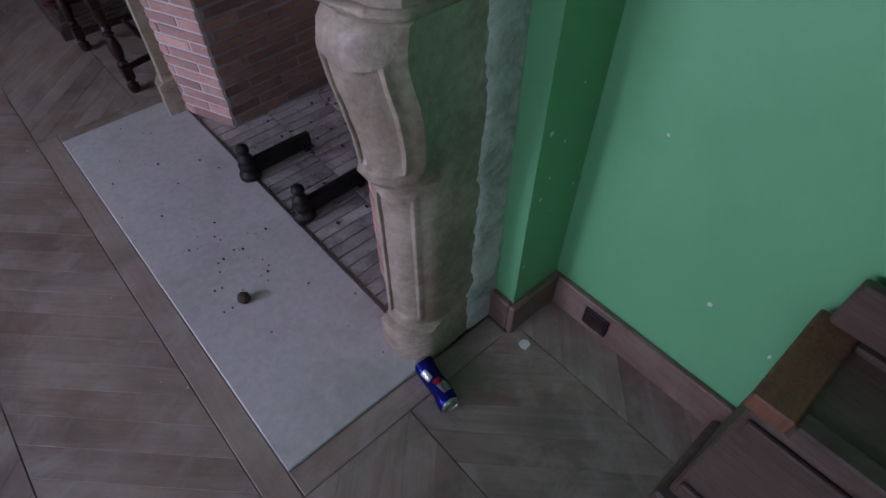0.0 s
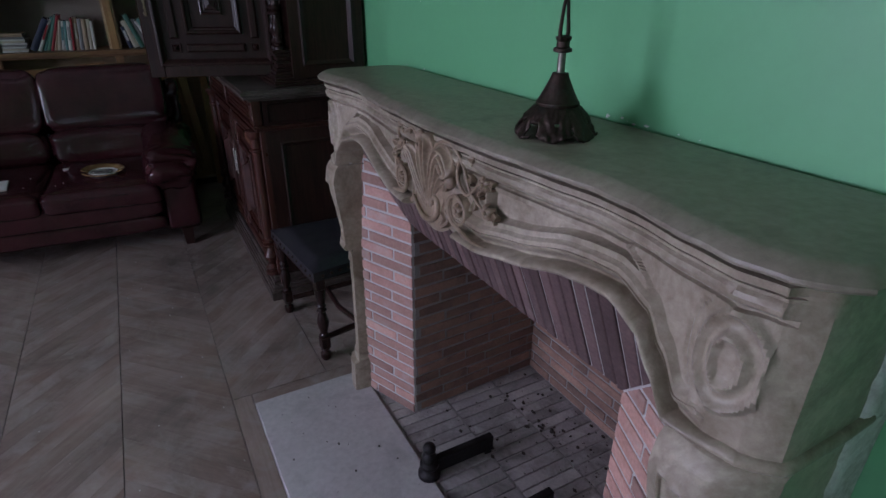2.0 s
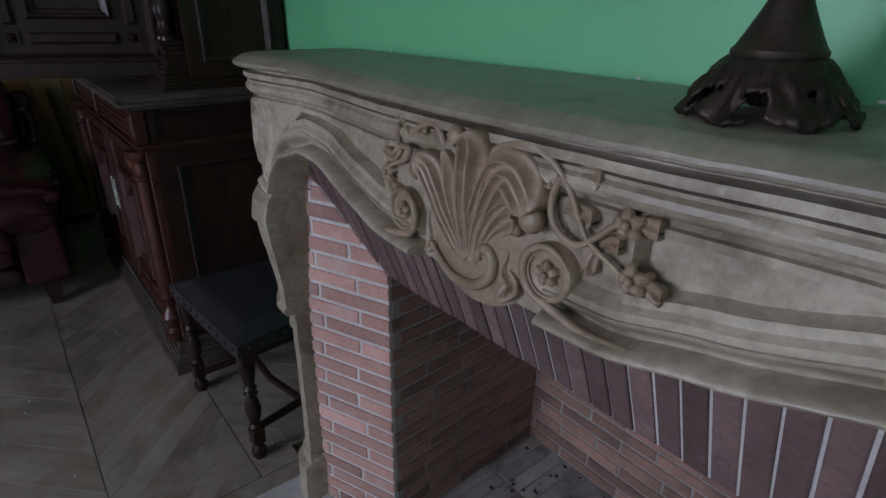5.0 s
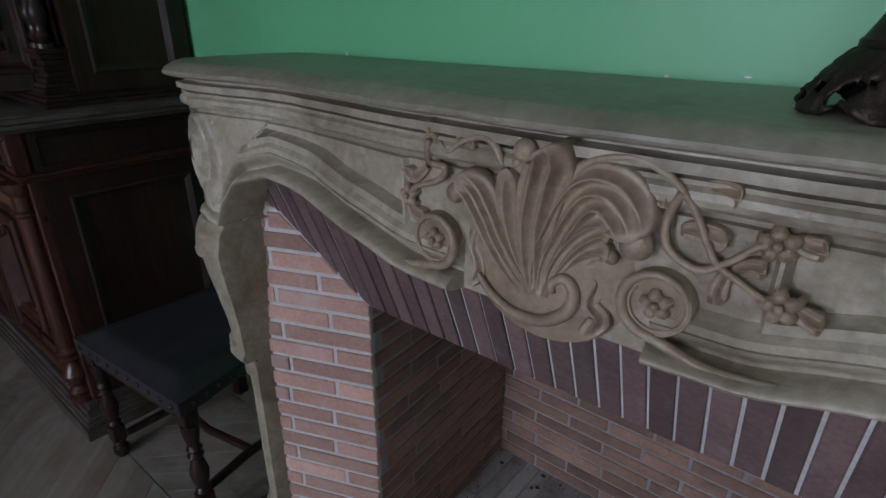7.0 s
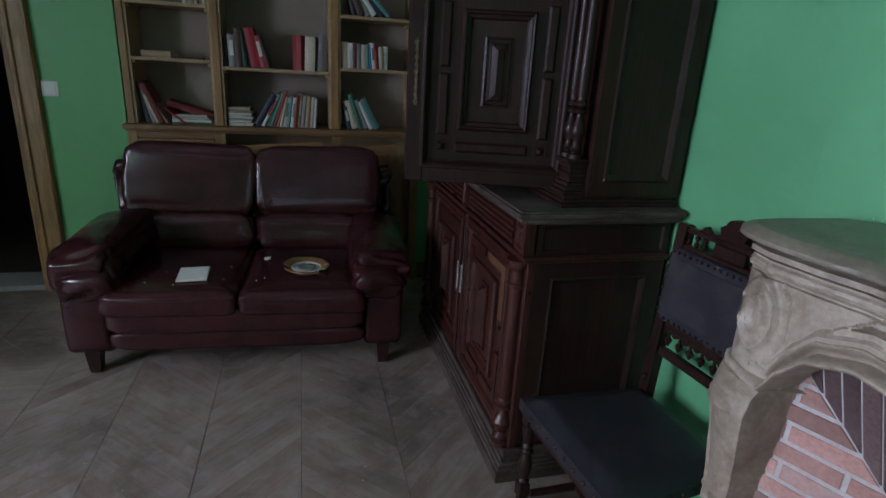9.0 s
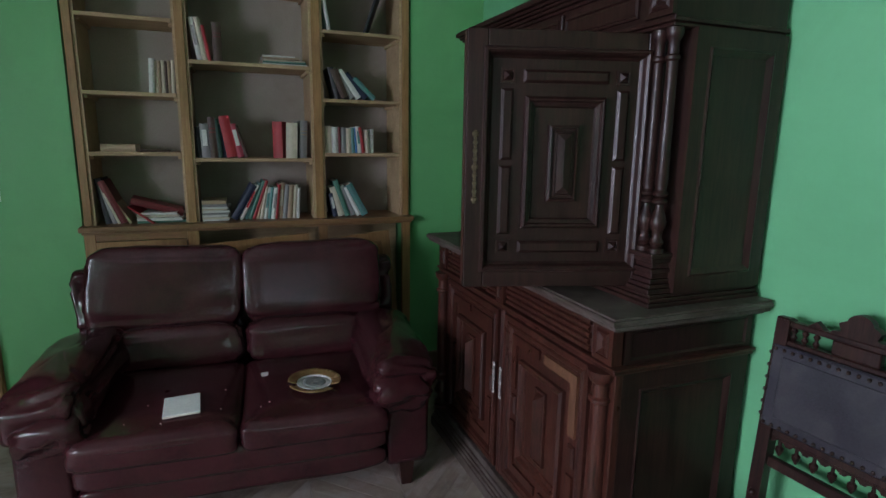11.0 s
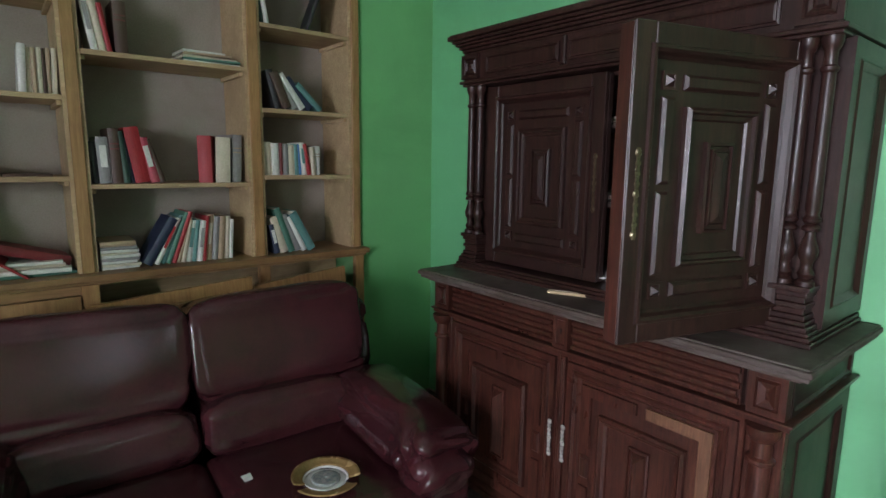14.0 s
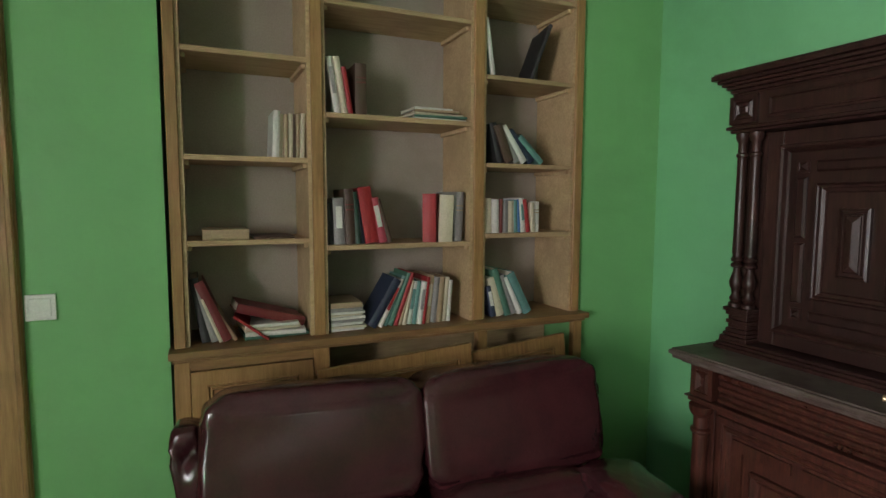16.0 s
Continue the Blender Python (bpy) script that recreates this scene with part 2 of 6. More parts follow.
# ---- mesh helpers ----
def part(name, bm, material, parent=None, label="", smooth=False, angle=40):
    """Links a bmesh as one mesh object, under a thing or a part."""
    bmesh.ops.recalc_face_normals(bm, faces=bm.faces)
    me = bpy.data.meshes.new(name)
    bm.to_mesh(me)
    bm.free()
    me.materials.append(material)
    if smooth:
        me.shade_smooth()
        if angle:
            me.set_sharp_from_angle(angle=radians(angle))
    ob = new(name, me)
    if parent is not None:
        ob.parent = parent
    if label:
        tagged(ob, label)
    return ob


def thing(name, label, category, group="", kind="", at=None):
    ob = tagged(new(name), label, category, group, kind)
    ob.empty_display_size = 0.05
    if at is not None:
        ob.matrix_basis = at
    return ob


def box(bm, x0, x1, y0, y1, z0, z1, bevel=0.0, seg=1, m=None):
    vs = bmesh.ops.create_cube(bm, size=1)["verts"]
    bmesh.ops.transform(bm, matrix=Matrix.Translation(((x0 + x1) / 2, (y0 + y1) / 2, (z0 + z1) / 2)) @ Matrix.Diagonal((abs(x1 - x0), abs(y1 - y0), abs(z1 - z0), 1)), verts=vs)
    if bevel:
        es = list({e for v in vs for e in v.link_edges})
        r = bmesh.ops.bevel(bm, geom=es, offset=bevel, segments=seg, affect="EDGES", profile=0.5)
        vs = list({v for f in r["faces"] for v in f.verts} | {v for v in vs if v.is_valid})
    if m is not None:
        bmesh.ops.transform(bm, matrix=m, verts=vs)
    return vs


def boxed(x0, x1, y0, y1, z0, z1, bevel=0.0, seg=1, m=None):
    bm = bmesh.new()
    box(bm, x0, x1, y0, y1, z0, z1, bevel, seg, m)
    return bm


def lathe(bm, profile, seg=16, m=None, flutes=0, depth=0.0):
    """Turns a list of (radius, height) about z."""
    rings = []
    for r, z in profile:
        ring = []
        for k in range(seg):
            a = 2 * math.pi * k / seg
            rr = r * (1 - depth * (0.5 + 0.5 * math.cos(flutes * a))) if flutes else r
            ring.append(bm.verts.new((rr * math.cos(a), rr * math.sin(a), z)))
        rings.append(ring)
    for p, q in zip(rings, rings[1:]):
        for k in range(seg):
            bm.faces.new((p[k], p[(k + 1) % seg], q[(k + 1) % seg], q[k]))
    bm.faces.new(rings[0][::-1])
    bm.faces.new(rings[-1])
    vs = [v for ring in rings for v in ring]
    if m is not None:
        bmesh.ops.transform(bm, matrix=m, verts=vs)
    return vs


def tube(bm, pts, radii, seg=8, flat=1.0, up=(0, 0, 1)):
    """A round bar along points; flat squeezes it across 'up'."""
    pts = [Vector(p) for p in pts]
    if not hasattr(radii, "__len__"):
        radii = [radii] * len(pts)
    rings, up = [], Vector(up)
    for i, p in enumerate(pts):
        d = (pts[min(i + 1, len(pts) - 1)] - pts[max(i - 1, 0)]).normalized()
        a = d.cross(up)
        a = a.normalized() if a.length > 1e-4 else d.orthogonal().normalized()
        b = a.cross(d).normalized()
        rings.append([bm.verts.new(p + a * (radii[i] * math.cos(2 * math.pi * k / seg)) + b * (radii[i] * flat * math.sin(2 * math.pi * k / seg))) for k in range(seg)])
    for p, q in zip(rings, rings[1:]):
        for k in range(seg):
            bm.faces.new((p[k], p[(k + 1) % seg], q[(k + 1) % seg], q[k]))
    bm.faces.new(rings[0][::-1])
    bm.faces.new(rings[-1])
    return [v for r in rings for v in r]


def sheet(bm, fn, nu, nv, wrap=False):
    """A grid of fn(u, v), u and v from 0 to 1."""
    g = [[bm.verts.new(fn(i / nu, j / nv)) for j in range(nv + 1)] for i in range(nu if wrap else nu + 1)]
    for i in range(nu):
        p, q = g[i], g[(i + 1) % len(g)]
        for j in range(nv):
            bm.faces.new((p[j], q[j], q[j + 1], p[j + 1]))
    return g


def prism(bm, pts, z0, z1, m=None):
    """Extrudes a plan outline."""
    a, b = [bm.verts.new((x, y, z0)) for x, y in pts], [bm.verts.new((x, y, z1)) for x, y in pts]
    n = len(pts)
    for k in range(n):
        bm.faces.new((a[k], a[(k + 1) % n], b[(k + 1) % n], b[k]))
    bm.faces.new(a[::-1])
    bm.faces.new(b)
    if m is not None:
        bmesh.ops.transform(bm, matrix=m, verts=a + b)
    return a + b


def panel(bm, o, u, v, n, w, h, steps, hollow=False):
    """Mitred rectangular moulding or raised field: steps of (inset, height) from the outer edge inwards, on the plane at o with axes u, v, n."""
    o, u, v, n = Vector(o), Vector(u), Vector(v), Vector(n)
    loops = []
    for inset, hgt in steps:
        iu, iv = min(inset, w / 2 - 0.0008), min(inset, h / 2 - 0.0008)
        loops.append([bm.verts.new(o + u * a + v * b + n * hgt) for a, b in ((iu, iv), (w - iu, iv), (w - iu, h - iv), (iu, h - iv))])
    for p, q in zip(loops, loops[1:]):
        for k in range(4):
            bm.faces.new((p[k], p[(k + 1) % 4], q[(k + 1) % 4], q[k]))
    if not hollow:
        bm.faces.new(loops[-1])
        bm.faces.new(loops[0][::-1])
    return [q for l in loops for q in l]


def smooth_step(a, b, x):
    t = min(1, max(0, (x - a) / (b - a)))
    return t * t * (3 - 2 * t)


def curve_at(table, x):
    """Smooth interpolation in a short table of (x, y)."""
    if x <= table[0][0]:
        return table[0][1]
    for (a, p), (b, q) in zip(table, table[1:]):
        if x <= b:
            t = (x - a) / (b - a)
            t = t * t * (3 - 2 * t) * 0.5 + t * 0.5
            return p + (q - p) * t
    return table[-1][1]

# ---- the room ----
T = 0.3
BREAST_X, BREAST_S, BREAST_N = 0.655, 0.47, 2.19
NICHE = (-1.345, 0.325)
DOOR_X0, DOOR_X1, DOOR_H = -2.72, -1.90, 2.1


def structure(name, bm, material, label, category="wall", smooth=False):
    return tagged(part(name, bm, material, smooth=smooth), label, category, kind="structure")


bm = boxed(ROOM_W - T, ROOM_E + 0.5, ROOM_S - T, ROOM_N + 3.0, -0.2, -0.022)
structure("floor", bm, FLOORGAP, "old oak chevron parquet floor, worn and dusty", "floor")
FLOOR = bpy.data.objects["floor"]
structure("ceiling", boxed(ROOM_W - T, ROOM_E + 0.5, ROOM_S - T, ROOM_N + T, ROOM_H, ROOM_H + 0.2), CEIL, "plain white plaster ceiling", "ceiling")
bm = bmesh.new()
box(bm, ROOM_W - T, SOUTH_WINDOW[0], ROOM_S - T, ROOM_S, -0.1, ROOM_H)
box(bm, SOUTH_WINDOW[1], ROOM_E + 0.5, ROOM_S - T, ROOM_S, -0.1, ROOM_H)
box(bm, *SOUTH_WINDOW, ROOM_S - T, ROOM_S, -0.1, 1.25)
box(bm, *SOUTH_WINDOW, ROOM_S - T, ROOM_S, 2.25, ROOM_H)
structure("wall_south", bm, GREEN, "plain green painted wall with one window")
win = tagged(new("window_3"), "white framed window in the south wall", "window", kind="structure")
bm = bmesh.new()
for c in (SOUTH_WINDOW[0] + 0.03, sum(SOUTH_WINDOW) / 2, SOUTH_WINDOW[1] - 0.03):
    box(bm, c - 0.03, c + 0.03, ROOM_S - 0.2, ROOM_S - 0.15, 1.25, 2.25, 0.004)
for z in (1.28, 2.22):
    box(bm, SOUTH_WINDOW[0] + 0.061, SOUTH_WINDOW[1] - 0.061, ROOM_S - 0.2, ROOM_S - 0.153, z - 0.025, z + 0.025, 0.004)
part("window_frame", bm, PLASTIC, win)
# west wall with two window openings
bm = bmesh.new()
ys = [ROOM_S - T] + [v for w in WINDOWS for v in w] + [ROOM_N + T]
for a, b in zip(ys[::2], ys[1::2]):
    box(bm, ROOM_W - REVEAL, ROOM_W, a, b, -0.1, ROOM_H)
for a, b in WINDOWS:
    box(bm, ROOM_W - REVEAL, ROOM_W, a, b, -0.1, SILL)
    box(bm, ROOM_W - REVEAL, ROOM_W, a, b, HEAD, ROOM_H)
structure("wall_west", bm, GREEN, "green painted wall with two tall windows")
for k, (a, b) in enumerate(WINDOWS):
    win = tagged(new("window_%d" % (k + 1)), "tall white framed casement window", "window", kind="structure")
    bm = bmesh.new()
    for c in (a + 0.03, (a + b) / 2, b - 0.03):
        box(bm, ROOM_W - 0.5, ROOM_W - 0.45, c - 0.03, c + 0.03, SILL, HEAD, 0.004)
    for z in (SILL + 0.03, 1.6, HEAD - 0.03):
        box(bm, ROOM_W - 0.5, ROOM_W - 0.453, a + 0.06, b - 0.06, z - 0.025, z + 0.025, 0.004)
    part("window_frame", bm, PLASTIC, win)
    g = part("pane", boxed(ROOM_W - 0.48, ROOM_W - 0.476, a + 0.05, b - 0.05, SILL + 0.05, HEAD - 0.05), GLASSM, win)
    g.visible_shadow = False
# east wall: plain wall, the chimney breast with the hearth's recess
FY = 1.294
OPEN = 0.441
bm = bmesh.new()
box(bm, ROOM_E, ROOM_E + 0.5, ROOM_S, BREAST_S, -0.1, ROOM_H)
box(bm, ROOM_E, ROOM_E + 0.5, BREAST_N, ROOM_N, -0.1, ROOM_H)
structure("wall_east", bm, GREEN, "green painted wall, scuffed, with small plaster chips")
bm = bmesh.new()
box(bm, BREAST_X, ROOM_E + 0.5, BREAST_S, FY - 0.62, -0.1, ROOM_H)
box(bm, BREAST_X, ROOM_E + 0.5, FY + 0.62, BREAST_N, -0.1, ROOM_H)
box(bm, BREAST_X, ROOM_E + 0.5, FY - 0.62, FY + 0.62, 1.02, ROOM_H)
structure("chimney_breast", bm, GREEN, "green painted chimney breast above the stone fireplace", "chimney breast")
# north wall: bookcase niche and door opening
bm = bmesh.new()
box(bm, ROOM_W, DOOR_X0, ROOM_N, ROOM_N + T, -0.1, ROOM_H)
box(bm, DOOR_X0, DOOR_X1, ROOM_N, ROOM_N + T, DOOR_H, ROOM_H)
box(bm, DOOR_X1, NICHE[0] - 0.03, ROOM_N, ROOM_N + T, -0.1, ROOM_H)
box(bm, NICHE[1] + 0.03, ROOM_E + 0.5, ROOM_N, ROOM_N + T, -0.1, ROOM_H)
box(bm, NICHE[0] - 0.03, NICHE[1] + 0.03, ROOM_N, ROOM_N + T, 2.62, ROOM_H)
box(bm, NICHE[0] - 0.03, NICHE[1] + 0.03, ROOM_N + T, ROOM_N + T + 0.1, -0.1, ROOM_H)
structure("wall_north", bm, GREEN_WARMLIT, "green painted wall with a doorway and a bookcase niche")
# passage behind the doorway; its darkness is put into the wall colour
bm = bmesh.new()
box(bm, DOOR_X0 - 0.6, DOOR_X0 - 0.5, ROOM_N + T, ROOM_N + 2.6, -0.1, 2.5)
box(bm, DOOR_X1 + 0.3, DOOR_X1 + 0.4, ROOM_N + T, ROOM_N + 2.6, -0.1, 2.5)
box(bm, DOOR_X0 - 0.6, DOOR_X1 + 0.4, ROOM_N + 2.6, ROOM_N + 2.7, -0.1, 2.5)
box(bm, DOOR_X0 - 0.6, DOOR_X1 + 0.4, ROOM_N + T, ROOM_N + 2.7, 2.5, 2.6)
structure("passage_walls", bm, PASSAGE_DARK, "passage behind the doorway, its darkness put into near-black walls")
door = tagged(new("door_1"), "brown varnished wooden door frame of an open doorway", "door frame", kind="structure")
for sx, d in ((DOOR_X1, 1), (DOOR_X0, -1)):
    bm = boxed(min(sx, sx + d * 0.12), max(sx, sx + d * 0.12), ROOM_N - 0.022, ROOM_N, 0, DOOR_H + 0.1, 0.004)
    for off, wd in ((0.0, 0.028), (0.095, 0.02)):
        a, b = sx + d * off, sx + d * (off + wd)
        box(bm, min(a, b), max(a, b), ROOM_N - 0.035, ROOM_N - 0.02, 0, DOOR_H + 0.1, 0.005)
    a, b = sx - d * 0.03, sx
    box(bm, min(a, b), max(a, b), ROOM_N - 0.01, ROOM_N + T, 0, DOOR_H, 0.004)
    part("door_frame", bm, PINE, door)
part("door_head", boxed(DOOR_X0 + 0.001, DOOR_X1 - 0.001, ROOM_N - 0.022, ROOM_N, DOOR_H + 0.001, DOOR_H + 0.1, 0.004), PINEX, door)
part("threshold", boxed(DOOR_X0, DOOR_X1, ROOM_N + 0.05, ROOM_N + T, -0.02, 0.012), TILE, door)


def skirting(name, x0, x1, y0, y1):
    bm = boxed(x0, x1, y0, y1, 0.0, 0.112, 0.003)
    return tagged(part(name, bm, BASEWOOD), "worn brown wooden baseboard with scuffs", "baseboard", kind="structure")


skirting("baseboard", ROOM_E - 0.018, ROOM_E, ROOM_S, BREAST_S - 0.02)
skirting("baseboard", BREAST_X - 0.018, ROOM_E, BREAST_S - 0.018, BREAST_S)
skirting("baseboard", BREAST_X - 0.018, BREAST_X, BREAST_S + 0.001, 0.535)
skirting("baseboard", ROOM_E - 0.018, ROOM_E, BREAST_N + 0.02, ROOM_N)
skirting("baseboard", BREAST_X, ROOM_E - 0.02, BREAST_N, BREAST_N + 0.018)
skirting("baseboard", NICHE[1] + 0.05, ROOM_E - 0.02, ROOM_N - 0.018, ROOM_N)
skirting("baseboard", DOOR_X1 + 0.121, NICHE[0] - 0.05, ROOM_N - 0.018, ROOM_N)

# ---- fireplace ----
mantel = thing("fireplace_mantel", "carved grey-beige stone mantelpiece with a shell ornament and scrolls", "fireplace")
FRONT = [(0, 0.330), (0.2, 0.336), (0.35, 0.352), (0.45, 0.364), (0.52, 0.361), (0.6, 0.346), (0.68, 0.338), (0.735, 0.350)]
ARCH = [(0, 0.957), (0.1, 0.957), (0.18, 0.958), (0.29, 0.977), (0.41, 1.006), (0.5, 1.014), (0.565, 0.995), (0.605, 0.955), (0.635, 0.905)]


def mantel_path(n):
    """Plan outline of the shelf from its south back corner round the front to the north one: x, y, outward normal and offset s from the middle."""
    half = [(curve_at(FRONT, 0.735 * k / n), 0.735 * k / n) for k in range(n + 1)] + [(0.362, 0.756), (0.377, 0.772), (0.394, 0.786), (0.418, 0.791), (0.47, 0.792), (0.53, 0.792), (0.592, 0.790), (0.606, 0.786), (0.654, 0.752)]
    pts = [(x, -s) for x, s in half[:0:-1]] + half
    out = []
    for i, (x, s) in enumerate(pts):
        a, b = pts[max(0, i - 1)], pts[min(len(pts) - 1, i + 1)]
        t = Vector((b[0] - a[0], b[1] - a[1])).normalized()
        out.append((x, FY + s, -t.y, t.x, s))
    return out


bm = bmesh.new()
path = mantel_path(60)
rings = []
for z, off in ((1.1555, 0.034), (1.156, 0.014), (1.1575, 0.005), (1.160, 0.001), (1.163, 0.0), (1.1665, 0.001), (1.170, 0.005), (1.1735, 0.011), (1.1765, 0.017), (1.179, 0.023), (1.180, 0.028)):
    ring = []
    for x, y, nx, ny, s in path:
        chip = 0.003 * noise.noise((x * 30, y * 30, z * 25)) + 0.005 * max(0, noise.noise((x * 55, y * 55, z * 60 + 9)) - 0.25) * (1 if z < 1.165 else 0.4) + (0.004 if abs(s - 0.14) < 0.012 and z > 1.157 else 0)
        ring.append(bm.verts.new((min(0.654, x - nx * (off + chip)), y - ny * (off + chip), z + 0.0012 * noise.noise((x * 14, y * 14, 3)))))
    rings.append(ring)
for p, q in zip(rings, rings[1:]):
    for k in range(len(p) - 1):
        bm.faces.new((p[k], p[k + 1], q[k + 1], q[k]))
bm.faces.new(rings[-1])
bm.faces.new(rings[0][::-1])
part("shelf_slab", bm, SLAB, mantel, "dusty grey stone shelf with a worn rounded edge", smooth=True, angle=28)


def relief(s, z, zb):
    """How far the frieze lies behind the shelf's edge."""
    d, s = z - zb, abs(s)
    top = (1.157 - z) * 0.69
    v = 0.032
    # arch moulding: roll, cove, fillet, cove; under the end blocks it thins to a small roll
    fade = smooth_step(0.60, 0.70, s)
    free = 1 - smooth_step(0.095, 0.125, s)          # the cartouche breaks the moulding
    if free > 0.5:
        d = 0.064 + d
    if d < 0.017:
        v -= (0.028 - 0.016 * fade) * math.sqrt(max(0, 1 - ((d - 0.008) / 0.0092) ** 2))
    elif d < 0.042:
        v += (0.006 - 0.022 * smooth_step(0.019, 0.042, d)) * (1 - fade)
    elif d < 0.050:
        v -= 0.013 * (1 - fade)
    elif d < 0.062:
        v -= 0.013 * (1 - smooth_step(0.05, 0.062, d)) * (1 - fade)
    # mouldings under the shelf
    if top < 0.007:
        v += 0.010
    elif top < 0.014:
        v -= 0.014
    elif top < 0.017:
        v += 0.004
    elif top < 0.020:
        v -= 0.008
    elif top < 0.034:
        v -= 0.011 * math.sqrt(max(0, 1 - ((top - 0.027) / 0.0075) ** 2)) + 0.002
    elif top < 0.04:
        v += 0.006
    # sunk panel with a raised border
    inner = min(s - 0.205, 0.545 - s - 0.05 * smooth_step(0.42, 0.5, s) * abs((z - 1.06) / 0.04), d - 0.066, top - 0.046)
    if inner > 0:
        v += 0.014 * smooth_step(0.0, 0.003, inner)
    elif inner > -0.008:
        v -= 0.006
    # round boss on the end blocks
    r = math.hypot((s - 0.690) * 1.32, (z - 1.030) * 0.9)
    if r < 0.075:
        v -= 0.010 * math.exp(-((r - 0.058) / 0.006) ** 2) + 0.010 * math.exp(-((r - 0.030) / 0.007) ** 2) + 0.003 * smooth_step(0.07, 0.0, r)
    elif 0.083 < r < 0.088 and s < 0.68:
        v += 0.003
    return v


bm = bmesh.new()
path = mantel_path(190)
LOW = [0, .002, .004, .006, .008, .010, .012, .014, .0160, .0168, .0172, .019, .022, .026, .03, .034, .038, .0418, .0422, .0498, .0502, .056, .0618, .0622, .0655, .0675, .070]
TOP = [.052, .0505, .049, .0475, .046, .044, .0405, .0395, .0342, .0338, .031, .027, .023, .0202, .0198, .0172, .0168, .0142, .0138, .0072, .0068, 0]
NMID = 26
cols = []
for x, y, nx, ny, s in path:
    zb = curve_at(ARCH, abs(s)) if abs(s) < 0.635 else 0.905
    col = []
    z0, z1 = zb + LOW[-1], 1.157 - TOP[0] / 0.69
    for z in [zb + d for d in LOW] + [z0 + (z1 - z0) * k / NMID for k in range(1, NMID)] + [1.157 - d / 0.69 for d in TOP]:
        off = relief(s, z, zb) if abs(s) < 0.752 else 0.032 - (0.010 * math.sqrt(max(0, 1 - ((z - zb - 0.008) / 0.0092) ** 2)) if z - zb < 0.017 else 0)
        off += 0.0012 * noise.noise((x * 22, y * 22, z * 22))
        col.append(bm.verts.new((min(0.654, x + (-nx) * off), y - ny * off, z)))
    cols.append(col)
for p, q in zip(cols, cols[1:]):
    for k in range(len(cols[0]) - 1):
        bm.faces.new((p[k], q[k], q[k + 1], p[k + 1]))
under = [bm.verts.new((min(0.654, max(c[0].co.x + 0.05, 0.452)), c[0].co.y - (0.0 if abs(c[0].co.y - FY) < 0.64 else math.copysign(0.03, c[0].co.y - FY)), c[0].co.z + 0.002)) for c in cols]
for k in range(len(cols) - 1):
    bm.faces.new((cols[k][0], under[k], under[k + 1], cols[k + 1][0]))
frieze = part("frieze", bm, STONE, mantel, "carved stone frieze with a serpentine arch", smooth=True, angle=32)

LEG = [(0, 0.372), (0.015, 0.370), (0.128, 0.372), (0.136, 0.390), (0.17, 0.394), (0.575, 0.393), (0.592, 0.390), (0.596, 0.395), (0.600, 0.372), (0.612, 0.366), (0.625, 0.372), (0.68, 0.369), (0.74, 0.359), (0.80, 0.348), (0.85, 0.343), (0.885, 0.349), (0.905, 0.362), (0.912, 0.385)]
RIDGE = [(0, 0.432), (0.128, 0.432), (0.136, 0.447), (0.59, 0.447), (0.60, 0.424), (0.62, 0.418), (0.65, 0.425), (0.73, 0.422), (0.86, 0.396), (0.90, 0.402), (0.912, 0.42)]


def leg_face(z, q, sink=0.0):
    """Plan point on the canted face of a jamb: q runs from its inner edge (0) to its outer ridge (1)."""
    knee = smooth_step(0.60, 0.86, z)
    s0, s1 = 0.655 - 0.018 * knee, 0.742 + 0.015 * smooth_step(0.58, 0.70, z)
    if z < 0.14:
        s0, s1 = s0 - 0.006, s1 + 0.010
    x0 = curve_at(LEG, z)
    x1 = curve_at(RIDGE, z)
    swell = (0.004 + 0.010 * knee) * math.sin(math.pi * q)
    return x0 + (x1 - x0) * q ** 3 - swell * 0.7 + sink * 0.8, s0 + (s1 + 0.006 - s0) * q + swell * 0.6 - sink * 0.6


def panel_depth(z, q):
    """Sunk panels of the jamb: a long one with a scooped head below, a waisted one on the knee."""
    e = min(q, 1 - q)
    if z < 0.6:
        inn = min((e - 0.17) * 0.105, z - 0.170, 0.546 + 0.022 * (2 * q - 1) ** 2 - z)
    else:
        inn = min((e - 0.15) * 0.115, z - 0.650 + 0.018 * (1 - (2 * q - 1) ** 2), 0.838 + 0.02 * (2 * q - 1) ** 2 - z)
    return 0.006 * smooth_step(0.0, 0.004, inn) - 0.0045 * math.exp(-((inn + 0.004) / 0.003) ** 2)


